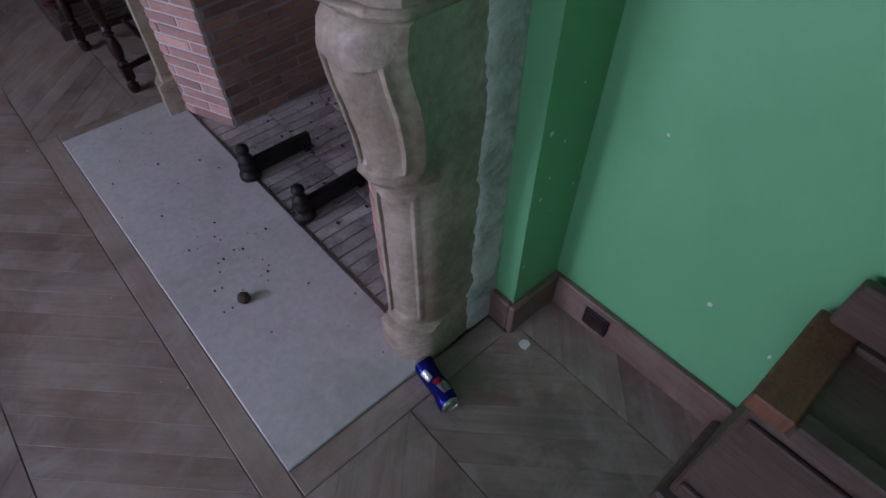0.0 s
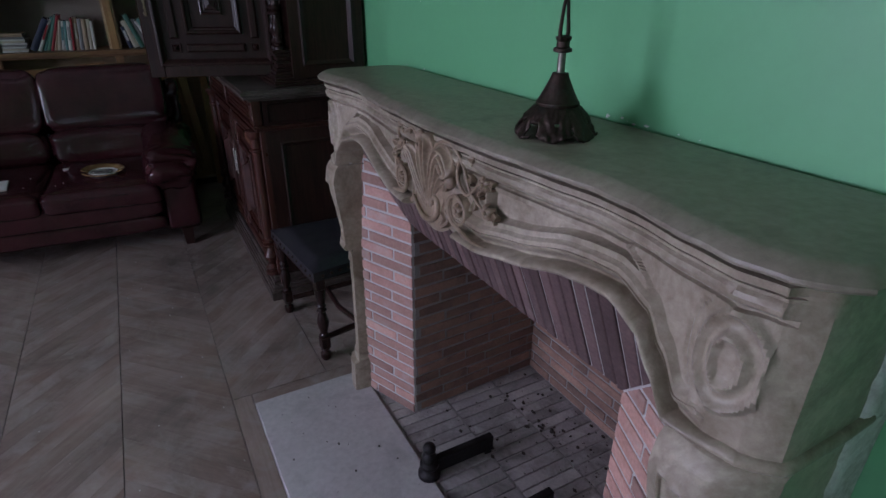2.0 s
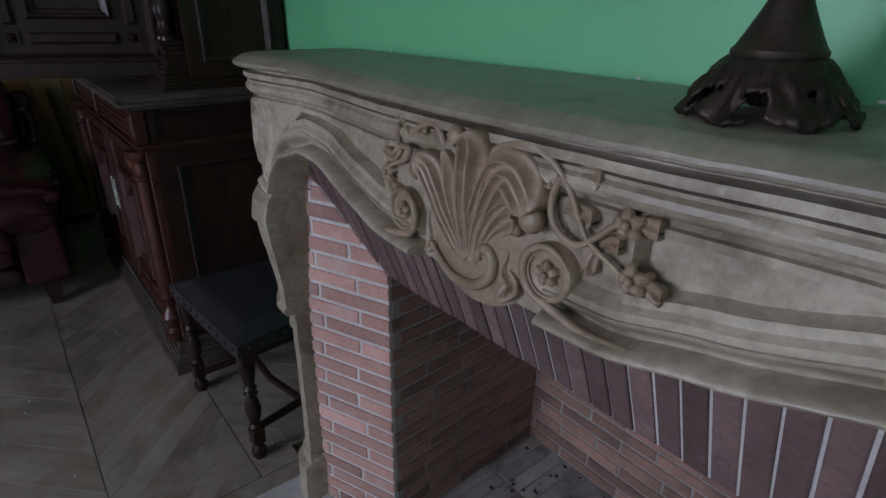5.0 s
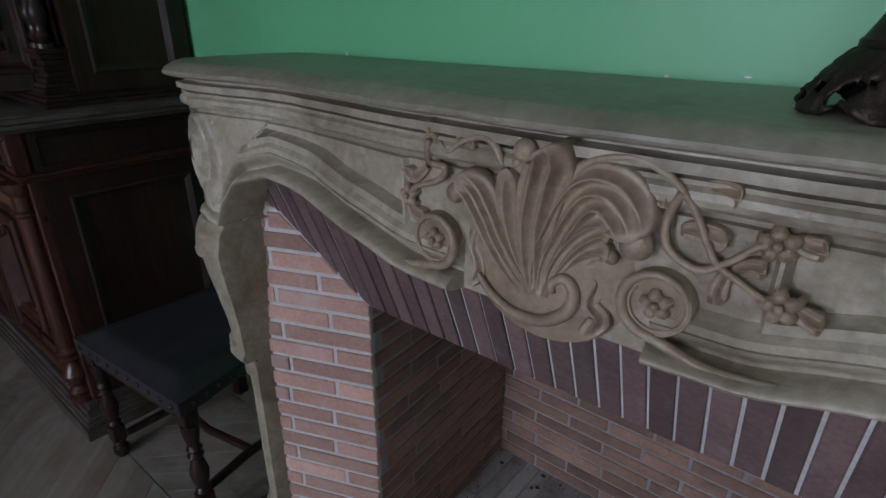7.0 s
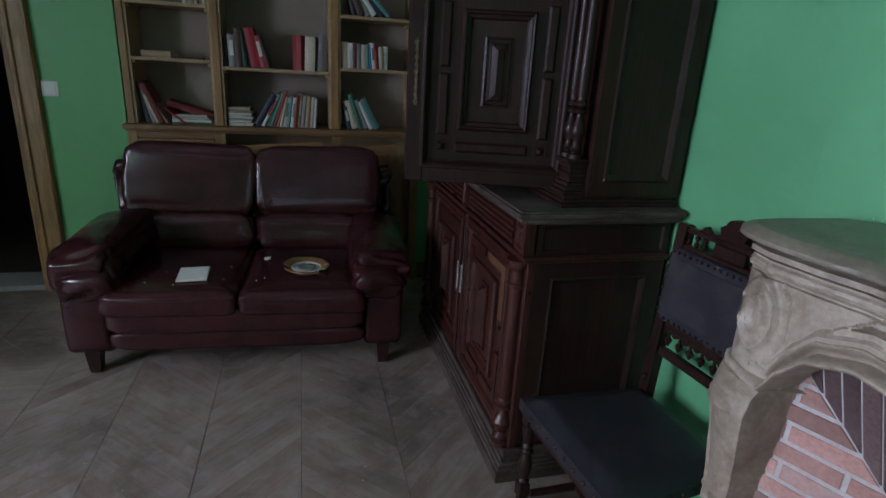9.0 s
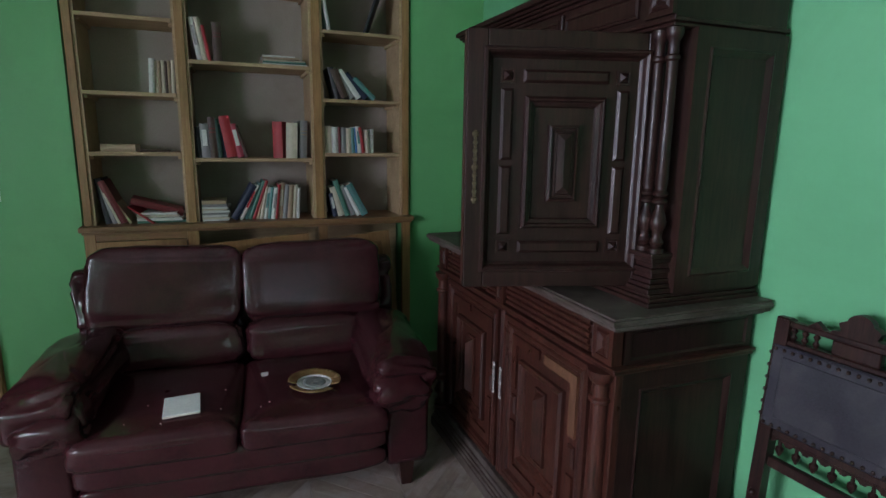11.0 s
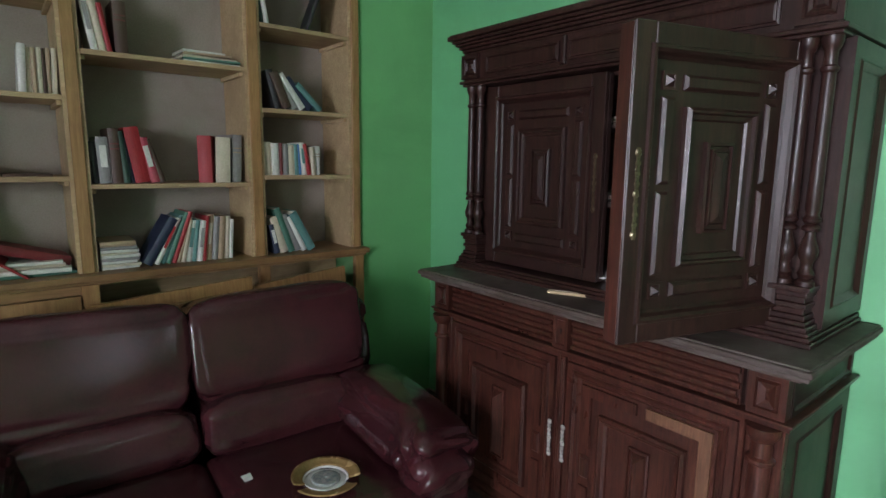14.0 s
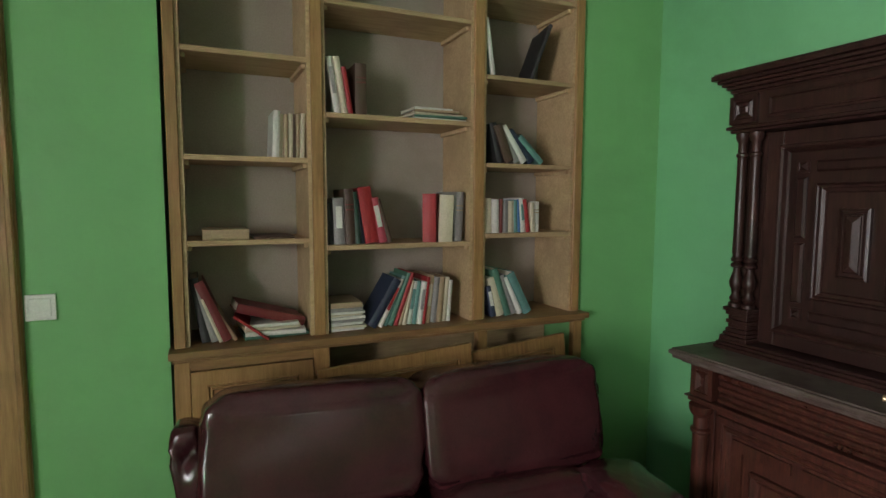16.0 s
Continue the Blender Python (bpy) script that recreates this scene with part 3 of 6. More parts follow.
for sign in (-1, 1):
    bm = bmesh.new()
    rows = []
    zs = sorted({0.912 * k / 150 for k in range(151)} | {0.128, 0.132, 0.136, 0.590, 0.596, 0.600, 0.606, 0.612})
    for z in zs:
        f, (rx, rs) = curve_at(LEG, z), leg_face(z, 1.0)
        inner = leg_face(z, 0.0)[1]
        ring = [(0.47, inner - 0.004), (f + 0.05, inner - 0.004), (f + 0.012, inner - 0.002)]
        ring += [leg_face(z, k / 34, panel_depth(z, k / 34) if 0.15 < z < 0.86 else 0.0) for k in range(35)]
        ring += [(rx + 0.008, rs + 0.004), (rx + 0.03, 0.757 if z > 0.14 else 0.762), (0.54, 0.757), (0.59, 0.756), (0.654, 0.756)]
        rows.append([bm.verts.new((x + 0.0012 * noise.noise((x * 20, s * 20, z * 20)), FY + sign * s, z + 0.0)) for x, s in ring])
    for p, q in zip(rows, rows[1:]):
        for k in range(len(p) - 1):
            bm.faces.new((p[k], p[k + 1], q[k + 1], q[k]))
    bm.faces.new(rows[-1])
    leg = part("leg", bm, STONE, mantel, "curved canted stone jamb with sunk panels", smooth=True, angle=30)
    bm = bmesh.new()
    tube(bm, [(leg_face(0.598, q / 8)[0] + 0.010, FY + sign * (leg_face(0.598, q / 8)[1] - 0.004), 0.598 - 0.006 * math.sin(math.pi * q / 8)) for q in range(9)], 0.0022, 6)
    part("neck_joint", bm, GRIME, leg)
    bm = bmesh.new()
    pts = [(0.47, 0.640), (0.40, 0.638), (0.384, 0.648), (0.395, 0.675), (0.415, 0.71), (0.435, 0.745), (0.46, 0.7595), (0.52, 0.7605), (0.652, 0.7605)]
    fine = [Vector(a).lerp(Vector(b), t / 4) for a, b in zip(pts, pts[1:]) for t in range(4)]
    tube(bm, [(p.x, FY + sign * p.y, 0.9085 + 0.003 * noise.noise((p.x * 40, p.y * 40, sign))) for p in fine], [0.005 + 0.004 * noise.noise((p.x * 50, p.y * 50, 3)) for p in fine], 7)
    part("mortar_joint", bm, PALE, leg, "rough white mortar joint", smooth=True)


def smear(sign):
    """Whitewash dragged over the stone beside the wall, with a ragged front edge."""
    bm = bmesh.new()

    def fn(u, v):
        z = 0.004 + 1.146 * u
        x0 = 0.560 + 0.030 * noise.noise((z * 5, sign, 2)) + 0.016 * noise.noise((z * 21, sign, 7)) + 0.007 * noise.noise((z * 70, sign, 4))
        x = x0 + (0.6535 - x0) * v
        y = 0.757 + 0.004 * smooth_step(0, 0.25, v) + 0.0008 * noise.noise((x * 60, z * 60, 1)) + (0.004 if z > 0.905 else 0)
        return (x, FY + sign * (y if v else 0.752), z)
    sheet(bm, fn, 120, 8)
    part("whitewash_smear", bm, PALE, mantel, "smeared white plaster along the wall", smooth=True)


smear(-1)
smear(1)


# ornament in the middle: local axes a (towards south), b (up), c (out of the face)
def orn(a, b, c=0.0):
    s = -a
    x = curve_at(FRONT, abs(s))
    return Vector((x + 0.027 - c, FY + s, 1.055 + b))


def plume(points, width, lift, name="leaf", ribs=3, curl=0.0):
    """A fluted acanthus plume along plan points (a, b), from its root to its curling tip."""
    bm = bmesh.new()
    n, m = 40, 44

    def spine(u):
        k = u * (len(points) - 1)
        i = min(int(k), len(points) - 2)
        t = k - i
        p = [points[max(0, min(len(points) - 1, j))] for j in (i - 1, i, i + 1, i + 2)]
        return [0.5 * ((2 * p[1][c]) + (-p[0][c] + p[2][c]) * t + (2 * p[0][c] - 5 * p[1][c] + 4 * p[2][c] - p[3][c]) * t * t + (-p[0][c] + 3 * p[1][c] - 3 * p[2][c] + p[3][c]) * t ** 3) for c in (0, 1)]

    def fn(u, v):
        a, b = spine(u)
        a2, b2 = spine(min(1, u + 0.02))
        a1, b1 = spine(max(0, u - 0.02))
        t = Vector((a2 - a1, b2 - b1)).normalized()
        w = 1.2 * width * (0.22 + 0.78 * math.sin(math.pi * min(1, 0.10 + 0.62 * u)) ** 0.9)
        if u > 0.82:
            w *= math.sqrt(max(0.03, 1 - ((u - 0.82) / 0.18) ** 2))
        w *= 1 + 0.07 * abs(math.sin(u * 15)) * smooth_step(0.45, 0.8, u)
        e = 2 * v - 1
        # shallow channels between thin raised edges, closing towards the tip
        rise = 1.3 * lift * (0.40 + 0.65 * smooth_step(0, 0.8, u))
        h = rise * (1 - abs(e) ** 8) ** 0.5
        open_ = smooth_step(0.0, 0.12, u) * (1 - smooth_step(0.74, 0.95, u))
        cell = (e + 1) * ribs / 2
        cell -= math.floor(min(cell, ribs - 1e-6))
        h -= rise * 0.50 * open_ * max(0.0, math.sin(math.pi * cell)) ** 0.8
        h += curl * smooth_step(0.75, 1.0, u)
        return orn(a - t.y * w * e, b + t.x * w * e, max(-0.006, h - 0.004))

    sheet(bm, fn, n, m)
    return part(name, bm, PATINA, mantel, smooth=True, angle=0)


def dome(name, ca, cb, ra, rb, h, mat=PATINA):
    """A low smooth swelling under the carving."""
    bm = bmesh.new()
    sheet(bm, lambda u, v: orn(ca + ra * v * math.cos(2 * math.pi * u), cb + rb * v * math.sin(2 * math.pi * u), h * (1 - v ** 2.5) - 0.006 * v ** 8), 40, 10, wrap=True)
    return part(name, bm, mat, mantel, smooth=True, angle=0)


# shell: plumes that fan up from the foot of the cartouche
dome("cartouche_field", -0.005, -0.035, 0.098, 0.088, 0.005)
plume([(-0.011, -0.068), (-0.029, -0.058), (-0.055, -0.027), (-0.071, 0.005), (-0.087, 0.029), (-0.105, 0.039)], 0.0185, 0.017, "shell_plume", 4)
plume([(-0.011, -0.068), (-0.03, -0.038), (-0.041, -0.004), (-0.046, 0.031), (-0.041, 0.061)], 0.0125, 0.015, "shell_plume", 2)
plume([(-0.008, -0.067), (-0.014, -0.034), (-0.014, 0.009), (-0.006, 0.047), (0.001, 0.075), (-0.004, 0.086)], 0.0225, 0.024, "shell_plume", 3)
plume([(-0.004, -0.066), (-0.001, -0.03), (0.017, 0.016), (0.038, 0.048), (0.062, 0.053), (0.081, 0.037), (0.089, 0.021)], 0.0235, 0.022, "shell_plume", 4)
plume([(-0.001, -0.064), (0.009, -0.039), (0.03, -0.003), (0.053, 0.018), (0.069, 0.021)], 0.0135, 0.016, "shell_plume", 3)
plume([(0.002, -0.063), (0.016, -0.043), (0.037, -0.016), (0.055, -0.003), (0.067, -0.005)], 0.0095, 0.012, "shell_plume", 2)


def curl(a, b, r, c, squash=0.75):
    bm = bmesh.new()
    bmesh.ops.create_uvsphere(bm, u_segments=16, v_segments=10, radius=r, matrix=Matrix.Translation(orn(a, b, c)) @ Matrix.Diagonal((squash, 1, 1, 1)))
    part("leaf_curl", bm, PATINA, mantel, smooth=True, angle=0)


for (a, b), r, c in zip([(-0.112, 0.02), (-0.023, 0.081), (0.09, 0.015), (0.068, -0.005), (-0.036, 0.066)], (0.0115, 0.0125, 0.0155, 0.0075, 0.0055), (0.007, 0.013, 0.010, 0.006, 0.006)):
    curl(a, b, r, c)


def relief_tube(name, pts, radii, c):
    bm = bmesh.new()
    fine, rad = [], []
    for i in range(len(pts) - 1):
        for t in (0, 0.25, 0.5, 0.75):
            p = [pts[max(0, min(len(pts) - 1, j))] for j in (i - 1, i, i + 1, i + 2)]
            fine.append(orn(*[0.5 * ((2 * p[1][k]) + (-p[0][k] + p[2][k]) * t + (2 * p[0][k] - 5 * p[1][k] + 4 * p[2][k] - p[3][k]) * t * t + (-p[0][k] + 3 * p[1][k] - 3 * p[2][k] + p[3][k]) * t ** 3) for k in (0, 1)], c))
            q = (i + t) / (len(pts) - 1) * (len(radii) - 1)
            j = min(int(q), len(radii) - 2)
            rad.append(radii[j] + (radii[j + 1] - radii[j]) * (q - j))
    tube(bm, fine, rad, 8, up=(1, 0, 0))
    return part(name, bm, PATINA, mantel, smooth=True, angle=0)


def volute(ca, cb, r0, turns, sense, tail):
    """A rolled scroll: a low disc with a spiral lip that runs out into the arch moulding."""
    bm = bmesh.new()
    dish = lambda v: 0.003 + 0.010 * v ** 2 if v < 0.93 else 0.012 - 0.020 * ((v - 0.93) / 0.07) ** 2
    sheet(bm, lambda u, v: orn(ca + r0 * v * math.cos(2 * math.pi * u), cb + r0 * v * math.sin(2 * math.pi * u), dish(v)), 48, 22, wrap=True)
    part("volute_disc", bm, PATINA, mantel, smooth=True, angle=0)
    n = int(26 * turns)
    pts = []
    for k in range(n + 1):
        q = k / n
        ang = math.radians(-90) - sense * 2 * math.pi * turns * (1 - q)
        r = r0 * (0.70 + 0.30 * q)
        pts.append((ca + r * math.cos(ang), cb + r * math.sin(ang)))
    relief_tube("scroll", pts + tail, [0.0012, 0.0018, 0.0024, 0.0045, 0.0055, 0.0055], 0.0095)


volute(0.114, -0.038, 0.0325, 1.35, 1, [(0.136, -0.077), (0.170, -0.085), (0.22, -0.080), (0.28, -0.072)])
volute(-0.142, -0.042, 0.0320, 1.35, -1, [(-0.165, -0.080), (-0.195, -0.086), (-0.23, -0.080), (-0.28, -0.072)])
relief_tube("cartouche_curl", [(-0.079, -0.066), (-0.06, -0.085), (-0.03, -0.098), (0.004, -0.095), (0.031, -0.075), (0.036, -0.051), (0.025, -0.04), (0.012, -0.049), (0.014, -0.062)], [0.003, 0.005, 0.007, 0.0075, 0.0075, 0.0062, 0.005, 0.004], 0.006)
plume([(0.035, -0.028), (0.056, -0.035), (0.052, -0.059), (0.064, -0.074), (0.049, -0.095)], 0.0095, 0.012, "crumpled_leaf", 2)
plume([(-0.081, -0.008), (-0.09, -0.036), (-0.08, -0.06), (-0.089, -0.084)], 0.007, 0.010, "crumpled_leaf", 2)


def flower(a, b, r, petals=5, up=0.0):
    bm = bmesh.new()
    for k in range(petals):
        ang = 2 * math.pi * k / petals + 0.5

        def fn(u, v, ang=ang):
            e = 2 * v - 1
            rr = r * (0.16 + 0.84 * u * (1 - 0.10 * e * e))
            th = ang + e * 0.60 * math.sin(math.pi * min(0.80, 0.18 + 0.66 * u)) / max(0.45, u + 0.15) * 0.86
            cup = math.sqrt(max(0, 1 - e * e)) * math.sin(math.pi * min(1, 0.2 + 0.8 * u))
            return orn(a + rr * math.cos(th), b + rr * math.sin(th), up + 0.005 + 0.0075 * cup + 0.002 * u - 0.0025 * math.exp(-(e / 0.16) ** 2) * u - (0.009 if u > 0.99 else 0))
        sheet(bm, fn, 8, 10)
    part("flower", bm, PATINA, mantel, smooth=True, angle=0)
    bm = bmesh.new()
    bmesh.ops.create_uvsphere(bm, u_segments=10, v_segments=7, radius=r * 0.24, matrix=Matrix.Translation(orn(a, b, up + 0.012)))
    part("flower_centre", bm, PATINA, mantel, smooth=True, angle=0)


flower(0.114, -0.038, 0.0165, up=0.001)
flower(-0.142, -0.042, 0.0150, up=0.001)
for (a, b), r in zip([(0.193, 0.038), (0.204, -0.012), (-0.15, 0.083), (-0.187, 0.001)], (0.0175, 0.0175, 0.0125, 0.0155)):
    flower(a, b, r, up=-0.004)
VINES = [
    [(0.024, 0.057), (0.03, 0.073), (0.05, 0.084), (0.079, 0.088), (0.108, 0.077), (0.13, 0.054), (0.144, 0.028), (0.155, 0.012), (0.178, -0.001), (0.198, -0.01)],
    [(0.119, 0.067), (0.11, 0.039), (0.116, 0.015), (0.141, 0.003), (0.162, 0.016), (0.179, 0.033), (0.189, 0.038)],
    [(-0.052, 0.059), (-0.063, 0.079), (-0.081, 0.085), (-0.105, 0.077), (-0.124, 0.063), (-0.139, 0.074)],
    [(-0.152, 0.072), (-0.152, 0.048), (-0.128, 0.045), (-0.138, 0.029), (-0.17, 0.016), (-0.185, 0.003)],
]
for vine in VINES:
    relief_tube("vine", vine, [0.0046, 0.0040, 0.0033, 0.0028], 0.006)
for pts, w in (([(0.128, 0.069), (0.145, 0.071), (0.162, 0.068)], 0.0085), ([(0.1, 0.077), (0.107, 0.065), (0.106, 0.051)], 0.0075), ([(0.121, 0.032), (0.137, 0.034), (0.159, 0.03)], 0.0085),
               ([(0.166, 0.006), (0.179, 0.014), (0.19, 0.015)], 0.0075), ([(0.162, 0.006), (0.159, -0.01), (0.159, -0.023)], 0.0068), ([(0.202, 0.04), (0.212, 0.04), (0.224, 0.04)], 0.008),
               ([(0.213, -0.012), (0.225, -0.018), (0.235, -0.02)], 0.008), ([(-0.116, 0.07), (-0.109, 0.079), (-0.087, 0.074)], 0.006), ([(-0.16, 0.04), (-0.18, 0.024), (-0.19, 0.035)], 0.007), ([(-0.192, -0.01), (-0.179, -0.02), (-0.157, -0.022)], 0.0085)):
    plume(pts, w, 0.010, "leaf", 2)

# hearth slab
hearth = tagged(part("hearth_slab", boxed(0.013, 0.432, 0.532, 2.056, -0.02, 0.008, 0.003), HEARTH), "pale grey stone hearth slab with dust and crumbs", "hearth", kind="structure")
# brick shell behind the mantel: backing for the bricks
surround = tagged(new("brick_surround"), "thin red brick lining with pale mortar inside the mantel", "brickwork", kind="structure")
IN, OUT, XI, XO, ZI, ZO = OPEN, 0.665, 0.517, 0.425, 0.75, 0.99
bm = bmesh.new()
for sign in (-1, 1):
    a, b = (XO + 0.001, FY + sign * (OUT - 0.0)), (XI + 0.001, FY + sign * IN)
    prism(bm, [a, b, (XI + 0.12, FY + sign * IN + sign * 0.03), (0.64, FY + sign * OUT)][::sign], -0.02, ZI)
    vs = [bm.verts.new(p) for p in ((XI + 0.001, FY + sign * IN, ZI), (XO + 0.001, FY + sign * OUT, ZI), (XO + 0.001, FY + sign * OUT, ZO))]
    bm.faces.new(vs)
q = [bm.verts.new(p) for p in ((XI + 0.001, FY - IN, ZI), (XI + 0.001, FY + IN, ZI), (XO + 0.001, FY + OUT, ZO), (XO + 0.001, FY - OUT, ZO))]
bm.faces.new(q)
part("mortar", bm, MORTAR, surround)
firebox = tagged(new("firebox"), "sooty brick firebox with ash and crumbs on its floor", "firebox", kind="structure")
bm = bmesh.new()
for sign in (-1, 1):
    ya, yb = FY + sign * (IN + 0.001), FY + sign * (IN + 0.026)
    prism(bm, [(XI + 0.012, ya), (1.09, yb), (1.09, yb + sign * 0.1), (XI + 0.012, ya + sign * 0.1)][::sign], -0.02, 1.0)
box(bm, 1.062, 1.2, FY - 0.6, FY + 0.6, -0.02, 1.6)
box(bm, XI + 0.12, 1.1, FY - 0.6, FY + 0.6, 1.0, 1.015)
box(bm, XI + 0.10, XI + 0.12, FY - 0.6, FY + 0.6, ZI + 0.01, 1.015)
part("soot_walls", bm, SOOT, firebox)
part("soffit", boxed(XI + 0.008, XI + 0.10, FY - IN, FY + IN, ZI - 0.006, ZI + 0.006), IRON, firebox, "black iron lintel bar")
part("ash_bed", boxed(0.434, 1.08, FY - IN - 0.2, FY + IN + 0.2, -0.03, -0.004), SOOT, firebox)

# ---- two-part oak buffet ----
BRASS = surface("tarnished_brass", (0.09, 0.065, 0.04), (0.20, 0.16, 0.10), 60, 240, rough=0.4, metal=0.8, bumps=0.3)
buffet = thing("buffet_cabinet", "dark carved oak two-part buffet, one upper door standing open", "cabinet")
CS, CN, CW, CB = 2.795, 4.125, 0.292, 0.802   # south and north sides, lower front, back
UF = 0.474                                     # front plane of the upper part
WEST, NORTH, UP = (-1, 0, 0), (0, 1, 0), (0, 0, 1)


def frame_moulding(name, y0, y1, z0, z1, x, mat, parent, steps):
    bm = bmesh.new()
    panel(bm, (x, y1, z0), (0, -1, 0), UP, WEST, y1 - y0, z1 - z0, steps, hollow=True)
    return part(name, bm, mat, parent)


# plinth of stepped mouldings
for x, ov, z0, z1 in ((0.250, 0.022, 0.0, 0.045), (0.256, 0.018, 0.045, 0.062), (0.262, 0.014, 0.062, 0.078), (0.269, 0.010, 0.078, 0.096), (0.277, 0.006, 0.096, 0.126)):
    part("plinth_step", boxed(x, CB, CS - ov, CN + ov, z0, z1, 0.004, 2), DUSTOAK, buffet)
# lower carcass
part("carcass_board", boxed(CW + 0.022, CB, CS + 0.012, CS + 0.034, 0.126, 0.975), DARKOAK, buffet)
part("carcass_board", boxed(CW + 0.022, CB, CN - 0.034, CN - 0.012, 0.126, 0.975), DARKOAK, buffet)
part("carcass_board", boxed(CB - 0.02, CB, CS + 0.034, CN - 0.034, 0.126, 0.975), DARKOAK, buffet)
part("carcass_board", boxed(CW + 0.030, CB - 0.02, CS + 0.034, CN - 0.034, 0.126, 0.15), DARKOAK, buffet)
part("carcass_board", boxed(CW + 0.022, CW + 0.05, CS + 0.034, CN - 0.034, 0.83, 0.975), DARKOAK, buffet)
for y, d in ((CS + 0.012, -1), (CN - 0.012, 1)):
    bm = bmesh.new()
    panel(bm, (CW + 0.03, y, 0.14), (1, 0, 0), UP, (0, d, 0), CB - CW - 0.035, 0.70, [(0, 0), (0, 0.012), (0.06, 0.012), (0.066, 0.016), (0.074, 0.010), (0.082, 0.003)])
    panel(bm, (CW + 0.03, y, 0.85), (1, 0, 0), UP, (0, d, 0), CB - CW - 0.035, 0.122, [(0, 0), (0, 0.012), (0.02, 0.012), (0.026, 0.006)])
    part("side_panel", bm, DARKOAK, buffet)
for ov, z0, z1 in ((0.012, 0.836, 0.850), (0.020, 0.850, 0.858)):
    part("waist_moulding", boxed(CW - ov, CB, CS - ov, CN + ov, z0, z1, 0.003, 2), REDOAK, buffet)
# frieze with two reeded drawers, end blocks and a middle block
MID = (CS + CN) / 2
for y0, y1 in ((CS + 0.105, MID - 0.034), (MID + 0.034, CN - 0.105)):
    drawer = part("drawer", boxed(CW - 0.002, CW + 0.03, y0, y1, 0.862, 0.968, 0.003), REDOAK, buffet, "reeded drawer front")
    for k in range(5):
        z = 0.872 + k * 0.0205
        bm = bmesh.new()
        tube(bm, [(CW - 0.004, y0 + 0.004 + 0.006 * (k % 2), z), (CW - 0.004, y1 - 0.004 - 0.006 * (k % 2), z)], 0.0088, 8, up=UP)
        part("reed", bm, REDOAK, drawer, smooth=True)
for y0, y1 in ((CS, CS + 0.088), (CN - 0.088, CN), (MID - 0.030, MID + 0.030)):
    bm = bmesh.new()
    panel(bm, (CW + 0.02, y1, 0.860), (0, -1, 0), UP, WEST, y1 - y0, 0.110, [(0, 0), (0, 0.034), (0.016, 0.034), (0.018, 0.030), (0.024, 0.038), (0.040, 0.030), (0.05, 0.036)] if y1 - y0 > 0.07 else [(0, 0), (0, 0.040), (0.012, 0.040), (0.016, 0.034)])
    part("frieze_block", bm, REDOAK, buffet)
bm = bmesh.new()
lathe(bm, [(0.004, 0), (0.004, 0.002)], 10, pose(CW - 0.0145, MID, 0.922, 0, -90, 0))
box(bm, CW - 0.0165, CW - 0.0145, MID - 0.0016, MID + 0.0016, 0.908, 0.921)
part("keyhole", bm, IRON, buffet)
# counter
for ov, xf, z0, z1 in ((0.030, 0.262, 0.970, 0.982), (0.050, 0.238, 0.982, 0.996), (0.058, 0.228, 0.996, 1.012), (0.052, 0.236, 1.012, 1.017)):
    part("counter_board" if z0 > 1.01 else "counter_moulding", boxed(xf, CB + 0.004, CS - ov, CN + ov, z0, z1, 0.0045, 2), DUSTOAK, buffet)


def colonnette(x, y, z0, z1, r, parent, mat, foot=0.3):
    """A turned column with rings and a vase-shaped foot."""
    h = z1 - z0
    f = foot * h
    prof = [(r * 1.25, 0), (r * 1.25, 0.02 * h), (r * 0.8, 0.03 * h), (r * 1.15, 0.05 * h), (r * 0.7, 0.075 * h)]
    for q, s in ((0.12, 0.8), (0.2, 1.15), (0.32, 1.3), (0.45, 1.0), (0.6, 0.62), (0.68, 0.6), (0.70, 1.1), (0.75, 1.2), (0.79, 1.0), (0.82, 0.65), (0.86, 1.1), (0.91, 1.2), (0.96, 0.9), (1.0, 0.8)):
        prof.append((r * s, 0.075 * h + q * (f - 0.075 * h)))
    prof += [(r * 0.98, f + 0.02 * h), (r * 0.9, f + 0.30 * (h - f)), (r * 0.84, 0.86 * h), (r * 1.12, 0.87 * h), (r * 1.12, 0.882 * h), (r * 0.82, 0.89 * h), (r * 0.82, 0.945 * h), (r * 1.05, 0.955 * h), (r * 1.3, 0.975 * h), (r * 1.35, 1.0 * h)]
    bm = bmesh.new()
    lathe(bm, prof, 18, Matrix.Translation((x, y, z0)))
    return part("column", bm, mat, parent, smooth=True, angle=35)


for y in (CS + 0.045, CN - 0.045):
    bm = boxed(CW + 0.005, CW + 0.04, y - 0.044, y + 0.044, 0.126, 0.836, 0.003)
    part("corner_post", bm, REDOAK, buffet)
    colonnette(CW - 0.008, y, 0.126, 0.836, 0.030, buffet, REDOAK, foot=0.27)


def raised(bm, y0, y1, z0, z1, steps):
    panel(bm, (0, y1, z0), (0, -1, 0), UP, WEST, y1 - y0, z1 - z0, steps)


def pull_plate(parent, y, z0, z1, mat):
    """Pierced key plate: a thin strip with scalloped edge."""
    bm = bmesh.new()
    n = 9
    for k in range(n):
        z = z0 + (z1 - z0) * (k + 0.5) / n
        lathe(bm, [(0.010 if k in (0, 4, 8) else 0.0075, 0), (0.006, 0.004)], 7, pose(-0.029, y, z, 0, -90, 0))
    box(bm, -0.0315, -0.028, y - 0.004, y + 0.004, z0, z1)
    return part("key_plate", bm, mat, parent, "pierced metal key plate")


